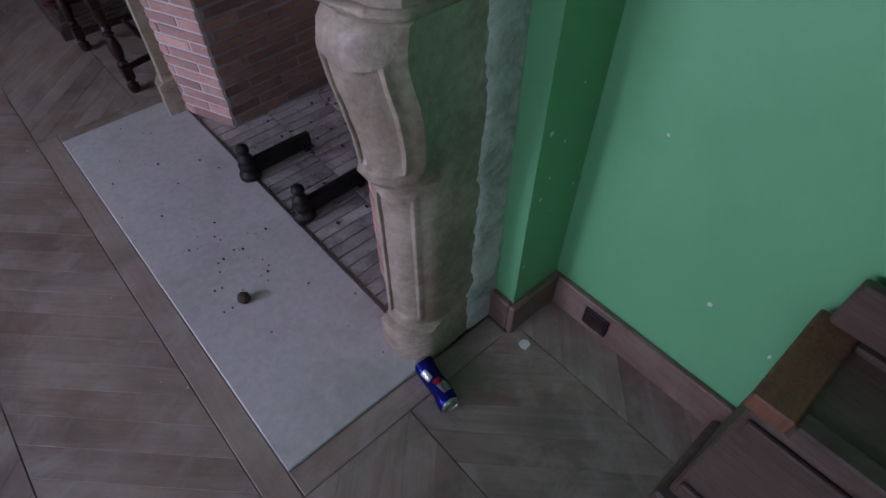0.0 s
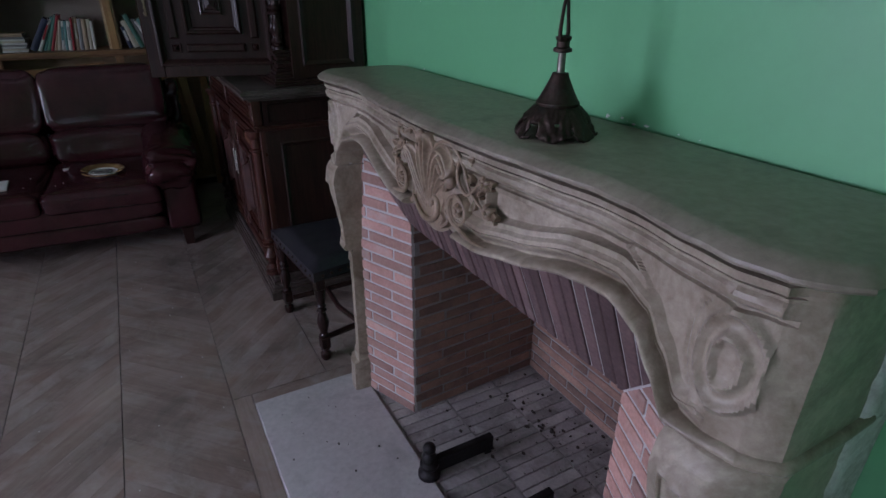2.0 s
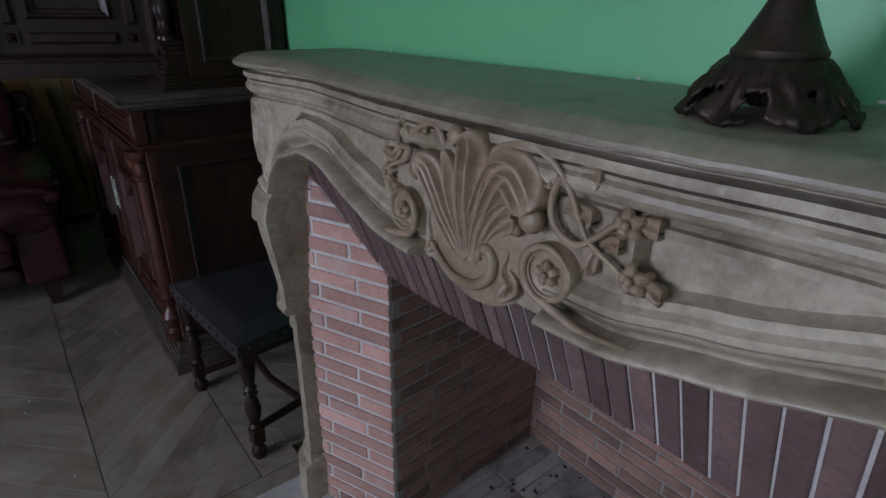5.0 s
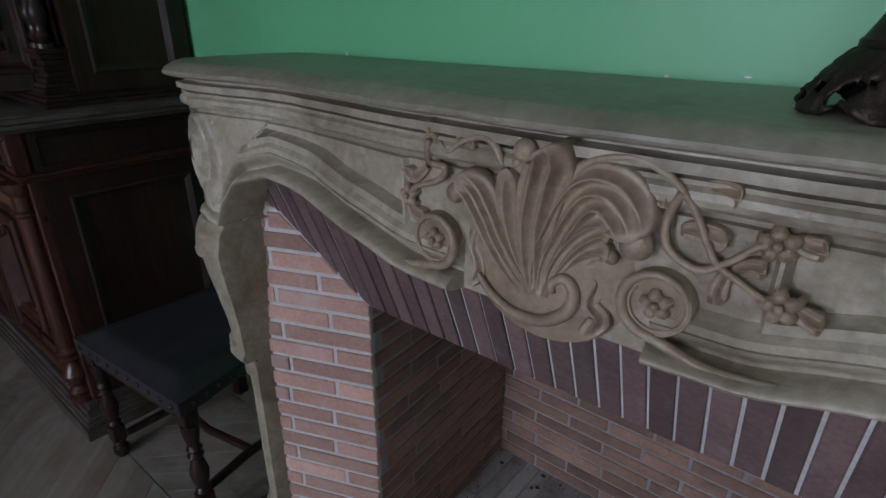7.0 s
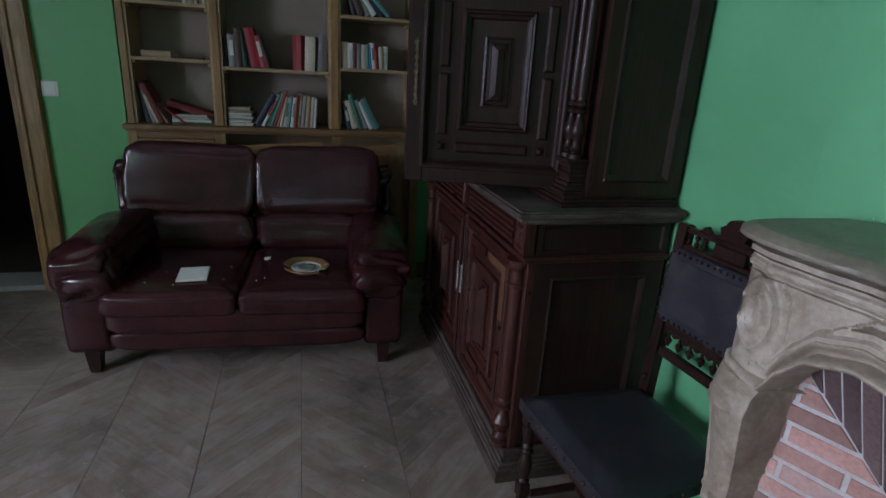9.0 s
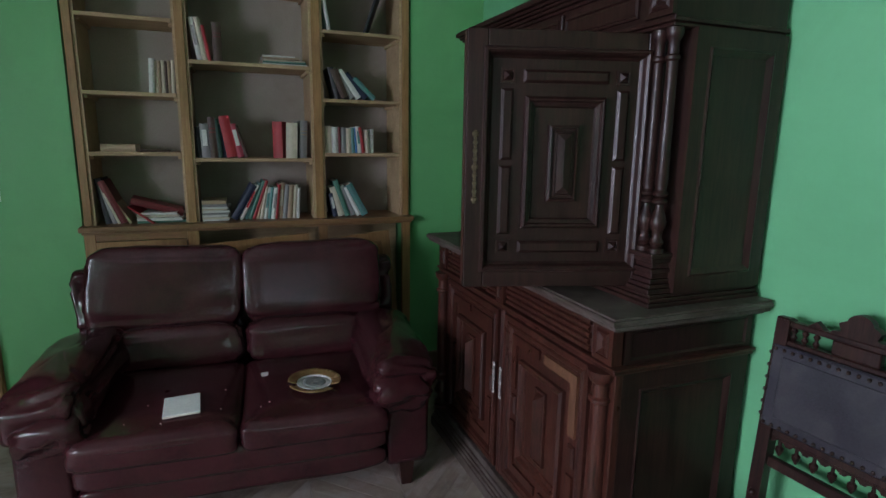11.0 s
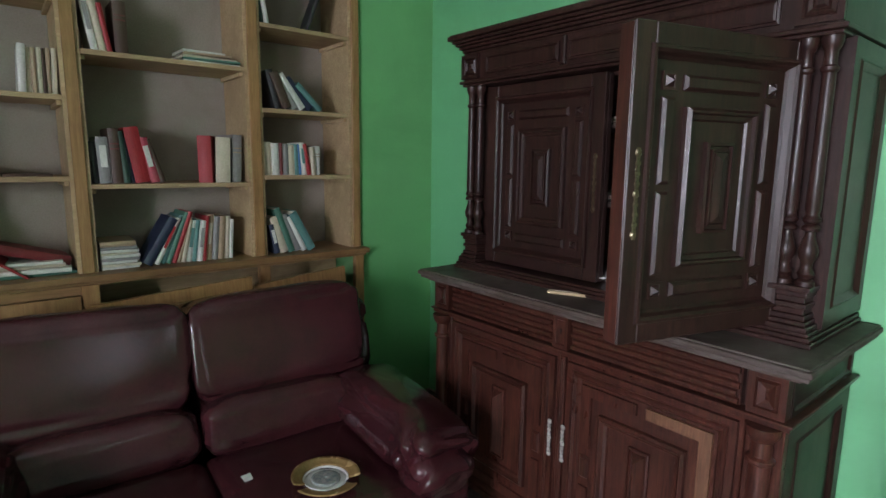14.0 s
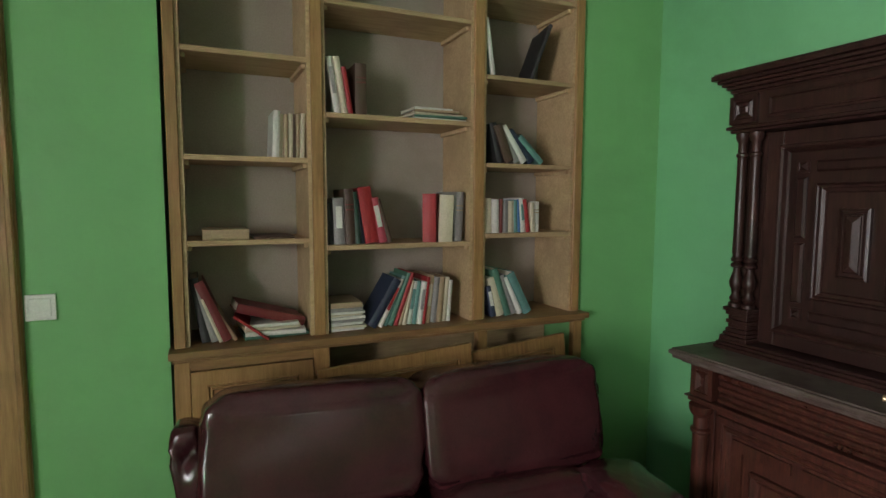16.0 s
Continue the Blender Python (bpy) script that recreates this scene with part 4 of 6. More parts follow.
BAR = [(0, 0), (0, 0.004), (0.007, 0.011), (0.010, 0.011)]
RIM = [(0, 0), (0.001, 0.008), (0.006, 0.013), (0.011, 0.011), (0.013, 0.006), (0.020, 0.004), (0.024, 0.0)]


def upper_door(name, w, h, label=""):
    """Door leaf with its hinge edge at y = 0, reaching to y = w, its face looking to -x."""
    leaf = thing(name, "", "")
    slab = boxed(-0.010, 0.016, 0.0, w, 0.0, h, 0.003)
    part("leaf_board", slab, DARKOAK, leaf)
    st = 0.056
    for y0, y1, z0, z1, nm in ((0, st, 0, h, "stile"), (w - st, w, 0, h, "stile"), (st, w - st, 0, st, "rail"), (st, w - st, h - st, h, "rail")):
        part(nm, boxed(-0.028, -0.010, y0 + 0.0003, y1 - 0.0003, z0, z1, 0.0025), DARKOAK, leaf)
    bm = bmesh.new()
    panel(bm, (-0.028, w - st + 0.012, st - 0.012), (0, -1, 0), UP, WEST, w - 2 * st + 0.024, h - 2 * st + 0.024, [(0, 0), (0.003, 0.007), (0.010, 0.008), (0.016, 0.002), (0.022, -0.010), (0.028, -0.016)], hollow=True)
    part("border_moulding", bm, DARKOAK, leaf)
    x = -0.0102
    a0, a1, b0, b1 = st + 0.028, w - st - 0.028, st + 0.028, h - st - 0.028
    q = 0.040

    def add(nm, y0, y1, z0, z1, steps, mat=DARKOAK, hollow=False):
        bm = bmesh.new()
        panel(bm, (x, y1, z0), (0, -1, 0), UP, WEST, y1 - y0, z1 - z0, steps, hollow)
        part(nm, bm, mat, leaf)
    for y in (a0 + 0.01, a1 - q - 0.01):
        for z in (b0 + 0.012, b1 - q - 0.012):
            add("stud", y, y + q, z, z + q, [(0, 0), (0, 0.005), (0.006, 0.005), (0.008, 0.003), (0.02, 0.016)])
    for z in (b0 + 0.014, b1 - q - 0.010):
        add("bar", a0 + 0.072, a1 - 0.072, z, z + 0.034, BAR)
    hh = (b1 - b0 - 0.15) / 2
    for y in (a0 + 0.012, a1 - 0.046):
        for z in (b0 + 0.068, b0 + 0.068 + hh + 0.016):
            add("bar", y, y + 0.034, z, z + hh, BAR)
    ca, cb, cz0, cz1 = a0 + 0.078, a1 - 0.078, b0 + 0.085, b1 - 0.085
    add("inner_frame", ca, cb, cz0, cz1, [(0, 0), (0.001, 0.012), (0.008, 0.020), (0.013, 0.018), (0.016, 0.010), (0.026, 0.006), (0.03, 0.0)], hollow=True)
    m, mz = (ca + cb) / 2, (cz0 + cz1) / 2
    pw, ph = (cb - ca) * 0.19, (cz1 - cz0) * 0.29
    add("centre_boss", m - pw, m + pw, mz - ph, mz + ph, [(0, 0), (0, 0.012), (0.007, 0.015), (0.009, 0.006), (0.016, 0.006), (0.017, 0.014), (0.021, 0.015), (0.022, 0.006), (pw * 0.52, 0.006), (pw * 0.54, 0.016), (pw * 0.985, 0.022)])
    return leaf


def lower_door(name, w, h, flip):
    leaf = thing(name, "", "")
    part("leaf_board", boxed(-0.004, 0.02, 0.0, w, 0.0, h, 0.003), REDOAK, leaf)
    x = -0.0042

    def add(nm, y0, y1, z0, z1, steps, mat=REDOAK, hollow=False):
        bm = bmesh.new()
        panel(bm, (x, y1, z0), (0, -1, 0), UP, WEST, y1 - y0, z1 - z0, steps, hollow)
        part(nm, bm, mat, leaf)

    def ell(nm, pts, mat):
        bm = bmesh.new()
        prism(bm, pts, 0.0, 0.010, Matrix(((0, 0, -1, x + 0.0005), (1, 0, 0, 0), (0, 1, 0, 0), (0, 0, 0, 1))))
        part(nm, bm, mat, leaf)
    add("border_moulding", 0.012, w - 0.012, 0.012, h - 0.012, [(0, 0), (0, 0.014), (0.02, 0.014), (0.024, 0.009), (0.030, 0.016), (0.040, 0.013), (0.046, 0.004), (0.05, 0.0)], hollow=True)
    c, t = 0.072, 0.034
    k = w / 2
    gap = 0.016
    L = 0.30 * h
    pts = [(c, h - c), (k - gap, h - c), (k - gap, h - c - t), (c + t, h - c - t), (c + t, h - c - L), (c, h - c - L)]
    ell("corner_strip", pts, LIGHTOAK if flip else REDOAK)
    ell("corner_strip", [(w - a, b) for a, b in pts][::-1], REDOAK)
    ell("corner_strip", [(a, h - b) for a, b in pts][::-1], REDOAK)
    ell("corner_strip", [(w - a, h - b) for a, b in pts], REDOAK)
    add("side_strip", c, c + t, c + L + 0.03, h - c - L - 0.03, BAR)
    add("side_strip", w - c - t, w - c, c + L + 0.03, h - c - L - 0.03, BAR)
    i = 0.138
    add("inner_frame", i, w - i, i + 0.012, h - i - 0.012, [(0, 0), (0.001, 0.014), (0.010, 0.022), (0.014, 0.018), (0.02, 0.010), (0.03, 0.006), (0.033, 0.0)], hollow=True)
    m, pw, ph = w / 2, 0.034, h * 0.20
    add("centre_boss", m - pw, m + pw, h / 2 - ph, h / 2 + ph, [(0, 0), (0, 0.010), (0.005, 0.012), (0.007, 0.006), (0.012, 0.006), (pw * 0.985, 0.036)])
    return leaf


def under(leaf, parent, m):
    leaf.parent = parent
    leaf.matrix_basis = m
    return leaf


DW = 0.5
yS, yN = CS + 0.092, CN - 0.092
wl = (yN - yS - 0.03) / 2
d = under(lower_door("door", wl, 0.70, False), buffet, pose(CW + 0.010, yS + wl + 0.028, 0.132))
pull_plate(d, 0.014, 0.34, 0.47, STEEL)
d = under(lower_door("door", wl, 0.70, False), buffet, pose(CW + 0.010, yS, 0.132))
pull_plate(d, wl - 0.014, 0.34, 0.47, STEEL)
for ob in d.children:
    if ob.name.startswith("corner_strip"):
        ob.data.materials[0] = LIGHTOAK
        break
bm = boxed(CW - 0.004, CW + 0.02, yS + wl + 0.002, yS + wl + 0.026, 0.132, 0.832, 0.004)
box(bm, CW - 0.009, CW - 0.003, yS + wl + 0.008, yS + wl + 0.020, 0.14, 0.825, 0.003)
part("meeting_strip", bm, REDOAK, buffet, "rubbed oak meeting strip")

# upper part
US, UN = CS + 0.012, CN - 0.012
for ov, z0, z1 in ((0.016, 1.017, 1.030), (0.010, 1.030, 1.042), (0.004, 1.042, 1.052)):
    part("upper_plinth_step", boxed(0.400 - ov, CB, US - ov, UN + ov, z0, z1, 0.003, 2), DARKOAK, buffet)
part("carcass_board", boxed(UF, CB, US, US + 0.026, 1.052, 1.765), DARKOAK, buffet)
part("carcass_board", boxed(UF, CB, UN - 0.026, UN, 1.052, 1.765), DARKOAK, buffet)
part("back_board", boxed(CB - 0.015, CB, US + 0.026, UN - 0.026, 1.052, 1.765), INNEROAK, buffet, "unstained brown oak back board")
part("carcass_board", boxed(UF, UF + 0.03, US + 0.026, US + 0.098, 1.052, 1.765), DARKOAK, buffet)
part("carcass_board", boxed(UF, UF + 0.03, UN - 0.098, UN - 0.026, 1.052, 1.765), DARKOAK, buffet)
part("carcass_board", boxed(UF + 0.03, CB - 0.015, US + 0.026, UN - 0.026, 1.750, 1.765), DARKOAK, buffet)
for z in (1.313, 1.580):
    part("shelf", boxed(UF + 0.045, CB - 0.016, US + 0.028, UN - 0.028, z, z + 0.02, 0.002), DUSTOAK, buffet)
for y, dd in ((US, -1), (UN, 1)):
    bm = bmesh.new()
    panel(bm, (UF, y, 1.052), (1, 0, 0), UP, (0, dd, 0), CB - UF, 0.712, [(0, 0), (0, 0.010), (0.045, 0.010), (0.052, 0.014), (0.060, 0.008), (0.068, 0.002)])
    part("side_panel", bm, DARKOAK, buffet)
# entablature and crown
for ov, z0, z1 in ((0.002, 1.762, 1.772), (0.012, 1.772, 1.784), (0.0, 1.784, 1.888)):
    part("entablature_board", boxed(0.405 - ov, CB, US - ov, UN + ov, z0, z1, 0.003, 2), DARKOAK, buffet)
for ov, z0, z1 in ((0.006, 1.888, 1.896), (0.012, 1.896, 1.908), (0.022, 1.908, 1.920), (0.032, 1.920, 1.930), (0.042, 1.930, 1.942), (0.056, 1.942, 1.960), (0.050, 1.960, 1.966)):
    part("crown_moulding", boxed(0.418 - ov, CB, US - ov, UN + ov, z0, z1, 0.0035, 2), DARKOAK, buffet)
for y0, y1 in ((US + 0.135, MID - 0.16), (MID - 0.12, MID + 0.12), (MID + 0.16, UN - 0.135)):
    bm = bmesh.new()
    panel(bm, (0.405, y1, 1.802), (0, -1, 0), UP, WEST, y1 - y0, 0.066, [(0, 0), (0, 0.008), (0.006, 0.010), (0.010, 0.004), (0.016, 0.006)])
    part("frieze_panel", bm, DARKOAK, buffet)
for y0, y1 in ((US, US + 0.10), (UN - 0.10, UN), (MID - 0.15, MID - 0.13), (MID + 0.13, MID + 0.15)):
    bm = bmesh.new()
    st = [(0, 0), (0, 0.012), (0.014, 0.012), (0.018, 0.007), (0.026, 0.013), (0.034, 0.008), (0.04, 0.012)] if y1 - y0 > 0.05 else [(0, 0), (0, 0.010), (0.004, 0.014)]
    panel(bm, (0.405, y1, 1.790), (0, -1, 0), UP, WEST, y1 - y0, 0.092, st)
    part("frieze_block", bm, DARKOAK, buffet)
for yc in (US + 0.052, UN - 0.052):
    for g, z0, z1 in ((0.052, 1.052, 1.066), (0.046, 1.066, 1.078), (0.041, 1.078, 1.092), (0.036, 1.092, 1.108), (0.041, 1.108, 1.122), (0.036, 1.122, 1.138), (0.042, 1.138, 1.152), (0.048, 1.152, 1.166)):
        part("pedestal_step", boxed(UF - 0.010 - g * 1.35, UF + 0.004, yc - g, yc + g, z0, z1, 0.003, 2), DARKOAK, buffet)
    for off in (-0.025, 0.025):
        colonnette(UF - 0.042, yc + off, 1.166, 1.762, 0.0175, buffet, DARKOAK, foot=0.30)
uw = (UN - US - 2 * 0.098 - 0.01) / 2
uh = 0.702
d = under(upper_door("door", uw, uh), buffet, pose(UF + 0.008, US + 0.098 + uw + 0.008, 1.056))
pull_plate(d, 0.026, 0.24, 0.44, BRASS)
d = under(upper_door("open_door", uw, uh), buffet, pose(UF - 0.006, US + 0.100, 1.056, 0, 0, 73.5))
pull_plate(d, uw - 0.026, 0.24, 0.44, BRASS)
part("door_edge", boxed(-0.026, 0.015, uw + 0.0003, uw + 0.0035, 0.004, uh - 0.004, 0.001), REDOAK, d, "rubbed oak closing edge")
# things in and on the buffet
for y, z, rot, w, h, mat in ((3.45, 1.334, 12, 0.16, 0.13, PAPER), (3.46, 1.601, -8, 0.10, 0.12, PAPER), (3.43, 1.053, 25, 0.17, 0.14, WHITEPAPER)):
    sheets = thing("paper_stack", "few loose old papers lying on a cabinet shelf", "papers", at=pose(0.60, y, z, 0, 0, rot))
    for k in range(4):
        bm = bmesh.new()
        r = random.Random(k + int(z * 100))
        sheet(bm, lambda u, v: (-h / 2 + u * h, -w / 2 + v * w, 0.002 + k * 0.005 + (0.004 + 0.012 * (k % 3)) * (u - 0.3) ** 2 * 2 + 0.010 * u * v * (k % 2)), 6, 6)
        ob = part("sheet", bm, mat, sheets, smooth=True)
        ob.matrix_basis = pose(r.uniform(-.02, .02), r.uniform(-.03, .03), 0, 0, 0, r.uniform(-14, 14))
        ob.modifiers.new("thick", "SOLIDIFY").thickness = 0.0015
stick = thing("wooden_strip", "pale narrow wooden strip lying on the buffet counter", "wood strip", at=pose(0.386, 3.48, 1.017, 0, 0, -66))
part("strip", boxed(-0.105, 0.105, -0.014, 0.014, 0.0, 0.010, 0.002), PLY, stick)
part("groove", boxed(-0.100, 0.100, -0.003, 0.003, 0.0101, 0.0112), PAPER, stick)

# ---- leather sofa ----
SX, SH = -0.655, 0.74
sofa = thing("sofa", "burgundy leather two-seat sofa, dusty and scuffed, before the bookcase", "sofa")


def cushion(name, c, half, e1=0.32, e2=0.32, m=None, wrinkle=0.004, parent=None, seed=0.0, crown=0.0, nu=44, nv=26, pinch=0.0):
    """A padded block: a rounded box with crown and creases."""
    bm = bmesh.new()

    def sgn(v, e):
        return math.copysign(abs(v) ** e, v)

    def fn(u, v):
        th, ph = 2 * math.pi * u, math.pi * (v - 0.5) * 0.9999
        x, y, z = sgn(math.cos(ph), e1) * sgn(math.cos(th), e2), sgn(math.cos(ph), e1) * sgn(math.sin(th), e2), sgn(math.sin(ph), e1)
        p = Vector((x * half[0], y * half[1], z * half[2]))
        p.z += crown * (1 - x * x) * (1 - y * y) * (1 if z > 0 else 0)
        n1 = noise.noise((p.x * 7 + seed, p.y * 7, p.z * 9)) * 1.0
        cre = abs(noise.noise((p.x * 5 + seed * 3, p.y * 13, p.z * 13 + seed)))
        edge = max(abs(x), abs(y), 0) ** 6
        fold = (1 - abs(noise.noise((p.x * 9 + seed, p.y * 16, p.z * 16)))) ** 6
        p -= Vector((x, y, z)) * (0.006 * pinch * fold * max(abs(x), abs(y), abs(z)) ** 2 * (0.25 + 0.75 * edge))
        p += Vector((x, y, z)) * (wrinkle * (n1 + 1.8 * edge * (0.25 - min(cre, 0.25)) * -4 * pinch))
        return p

    sheet(bm, fn, nu, nv, wrap=True)
    bmesh.ops.remove_doubles(bm, verts=bm.verts, dist=0.0004)
    bmesh.ops.transform(bm, matrix=Matrix.Translation(c) @ (m or Matrix()), verts=bm.verts)
    return part(name, bm, LEATHER, parent or sofa, smooth=True, angle=0)


# base with two front rolls
cushion("base", (SX, 4.17, 0.20), (0.60, 0.43, 0.10), 0.22, 0.18, wrinkle=0.002)
cushion("front_panel", (SX, 3.715, 0.285), (0.560, 0.075, 0.062), 0.5, 0.2, wrinkle=0.003, seed=2.2, pinch=0.5)
cushion("front_panel", (SX, 3.735, 0.185), (0.560, 0.065, 0.055), 0.5, 0.2, wrinkle=0.003, seed=6.2, pinch=0.5)
for k, s in enumerate((-1, 1)):
    cx = SX + s * 0.285
    seat = cushion("seat_cushion", (cx, 3.935, 0.380), (0.290, 0.318, 0.070), 0.40, 0.13, pose(0, 0, 0, 2, 0, 0), 0.004, seed=3.1 * k, crown=0.014, pinch=1)
    bm = bmesh.new()
    tube(bm, [(cx - 0.255, 3.636, 0.392), (cx - 0.1, 3.620, 0.394), (cx + 0.1, 3.620, 0.394), (cx + 0.255, 3.636, 0.392)], 0.004, 6)
    part("piping", bm, LEATHER, seat, smooth=True)
    cushion("back_cushion", (SX + s * 0.330, 4.43, 0.768), (0.336, 0.125, 0.198), 0.34, 0.15, pose(0, 0, 0, -13, s * -1.0, 0), 0.006, seed=7.7 + 3 * k, pinch=1.2, nu=60, nv=34)
    cushion("lumbar_cushion", (cx + s * 0.005, 4.335, 0.520), (0.292, 0.140, 0.110), 0.54, 0.24, pose(0, 0, 0, -8, 0, 0), 0.005, seed=1.7 + 5 * k, pinch=1.2, nu=56, nv=30)
    # arm: padded pillow that laps over a rounded front panel
    cushion("arm_pad", (SX + s * 0.628, 4.000, 0.525), (0.145, 0.345, 0.098), 0.50, 0.34, pose(0, 0, 0, 4, s * 9, s * 3), 0.013, seed=11 + 4 * k, crown=0.030, pinch=1.6, nu=64, nv=36)
    cushion("arm_lip", (SX + s * 0.622, 3.725, 0.450), (0.130, 0.082, 0.085), 0.62, 0.5, pose(0, 0, 0, 28, s * 8, s * 6), 0.010, seed=41 + 4 * k, pinch=1.6)
    cushion("arm_panel", (SX + s * 0.650, 4.125, 0.298), (0.098, 0.440, 0.203), 0.26, 0.18, None, 0.003, seed=15 + k, pinch=0.5)
    cushion("wing", (SX + s * 0.690, 4.52, 0.690), (0.050, 0.110, 0.165), 0.5, 0.4, pose(0, 0, 0, -10, s * 4, 0), 0.013, seed=21 + k, pinch=1.8)
    for yy in (3.76, 4.50):
        bm = bmesh.new()
        lathe(bm, [(0.030, 0.0), (0.034, 0.02), (0.046, 0.12)], 4, pose(SX + s * 0.655, yy, 0, 0, 0, 45))
        part("foot", bm, DARKOAK, sofa)
cushion("back_frame", (SX, 4.575, 0.48), (0.72, 0.075, 0.36), 0.25, 0.15, pose(0, 0, 0, -6, 0, 0), 0.003)
sofa.matrix_basis = Matrix.Translation((SX, 4.1, 0)) @ pose(0, 0, 0, 0, 0, -4) @ Matrix.Translation((-SX, -4.1, 0))

card = thing("notepad", "square white card lying on the sofa seat", "notepad", at=pose(-0.889, 3.815, 0.452, 2, -1, 2))
part("cover", boxed(-0.064, 0.064, -0.076, 0.076, 0.0, 0.010, 0.0015), WHITEPAPER, card)
part("page_block", boxed(-0.062, 0.063, -0.077, 0.074, 0.0012, 0.008), PAPER, card)
# broken plate
plate = thing("broken_plate", "broken white plate with a gilt rim on the sofa", "plate", at=pose(-0.386, 3.838, 0.457, 1, 2, 20))
PORCELAIN = surface("porcelain", (0.62, 0.62, 0.60), (0.70, 0.70, 0.67), 9, 120, rough=0.15, bumps=0.05, dirt=(0.45, 0.44, 0.42), dirt_scale=9, dirt_at=0.62)
GILT = surface("gilt_rim", (0.30, 0.18, 0.07), (0.44, 0.28, 0.12), 12, 120, rough=0.25, metal=0.4, bumps=0.1)
MOTIF = surface("printed_motif", (0.10, 0.16, 0.17), (0.42, 0.40, 0.36), 60, 240, rough=0.2, bumps=0.05)


def ring_piece(name, r0, r1, z0, z1, a0, a1, mat, jag=0.0):
    bm = bmesh.new()
    sheet(bm, lambda u, v: ((r0 + (r1 - r0) * v) * math.cos(radians(a0 + (a1 - a0) * u)), (r0 + (r1 - r0) * v) * math.sin(radians(a0 + (a1 - a0) * u)), z0 + (z1 - z0) * v ** 1.6), 40, 4)
    ob = part(name, bm, mat, plate, smooth=True)
    ob.modifiers.new("thick", "SOLIDIFY").thickness = 0.004
    return ob


ring_piece("well", 0.001, 0.066, 0.006, 0.006, 0, 360, PORCELAIN)
ring_piece("motif", 0.001, 0.046, 0.0105, 0.0105, 0, 360, MOTIF)
ring_piece("inner_rim", 0.066, 0.072, 0.006, 0.010, -60, 235, PORCELAIN)
ring_piece("rim", 0.072, 0.108, 0.010, 0.022, -55, 160, GILT)
ring_piece("rim", 0.072, 0.108, 0.006, 0.012, 172, 285, GILT)
slip = thing("paper_slip", "long white paper slip lying on the sofa seat", "paper", at=pose(-0.48, 4.01, 0.458, 3, 0, 3))
part("sheet", boxed(-0.11, 0.11, -0.018, 0.018, 0, 0.0015), WHITEPAPER, slip)
for k in range(26):
    r = random.Random(90 + k)
    if k < 12:
        at = (SX + r.uniform(-0.5, 0.5), r.uniform(3.65, 4.1), 0.456)
        crumb = thing("plaster_crumb", "tiny pale plaster crumb lying on the sofa seat", "crumb", "crumbs on the sofa", at=pose(*at, 0, 0, r.uniform(0, 360)))
        bm = bmesh.new()
        bmesh.ops.create_icosphere(bm, subdivisions=1, radius=r.uniform(0.0015, 0.003))
        part("grain", bm, WHITEPAPER, crumb)

# ---- built-in bookcase ----
BF, BD = 4.828, 5.125          # front and back of the shelves
BTOP, LEDGE = 2.60, 1.020
bookcase = thing("bookcase", "built-in pine bookcase with plywood shelves, half-full of old books", "bookcase")
UPR = [(-1.362, -1.325), (-0.884, -0.842), (-0.213, -0.166), (0.300, 0.342)]
for a, b in UPR:
    bm = boxed(a, b, BF, BD, LEDGE, BTOP, 0.0025)
    part("upright", bm, PINE, bookcase)
for a, b in ((-1.325, -1.312), (-0.897, -0.884), (-0.842, -0.829), (-0.226, -0.213), (-0.166, -0.153), (0.287, 0.300)):
    part("side_lining", boxed(a + 0.0003, b - 0.0003, BF + 0.012, BD - 0.004, LEDGE, BTOP - 0.02), PLY, bookcase)
part("backboard", boxed(-1.36, 0.34, BD + 0.001, BD + 0.015, LEDGE, BTOP), BACKBOARD, bookcase, "brown fabric-covered backboard")
part("top_board", boxed(-1.362, 0.342, BF - 0.006, BD, BTOP, BTOP + 0.02, 0.003), PINEX, bookcase)
SHELVES = {0: (2.405, 2.045, 1.685, 1.390), 1: (2.265, 1.856, 1.360), 2: (2.405, 2.056, 1.690, 1.390)}
CELL = [(UPR[i][1] + 0.0135, UPR[i + 1][0] - 0.0135) for i in range(3)]
for c, zs in SHELVES.items():
    x0, x1 = CELL[c]
    for z in zs:
        sh = part("shelf", boxed(x0, x1, BF + 0.004, BD - 0.005, z - 0.019, z, 0.0015), PLY, bookcase)
        bm = bmesh.new()
        for k in range(3):
            box(bm, x0, x1, BF + 0.001, BF + 0.004, z - 0.018 + k * 0.006, z - 0.0135 + k * 0.006, 0.001)
        part("edge_band", bm, PLY, sh)
        for xx in (x0, x1 - 0.016):
            part("batten", boxed(xx, xx + 0.016, BF + 0.03, BD - 0.01, z - 0.037, z - 0.0192, 0.002), PLY, sh)
bm = boxed(-1.380, 0.360, 4.770, BD, LEDGE - 0.026, LEDGE, 0.004, 2)
box(bm, -1.370, 0.350, 4.788, 4.83, LEDGE - 0.040, LEDGE - 0.0262, 0.003)
part("ledge", bm, PINEX, bookcase, "moulded pine ledge")
# lower cupboards
for a, b in ((-1.365, -1.315), (-0.895, -0.835), (-0.205, -0.155), (0.295, 0.345)):
    part("cupboard_stile", boxed(a, b, 4.805, 4.835, 0.0, LEDGE - 0.041, 0.002), PINE, bookcase)
part("cupboard_rail", boxed(-1.3147, -0.8953, 4.8052, 4.835, 0.945, LEDGE - 0.041), PINEX, bookcase)
part("cupboard_back", boxed(-1.36, 0.34, 5.10, 5.12, 0.0, 0.99), PLY, bookcase)
part("cupboard_floor", boxed(-1.36, 0.34, 4.836, 5.099, 0.05, 0.07), PLY, bookcase)


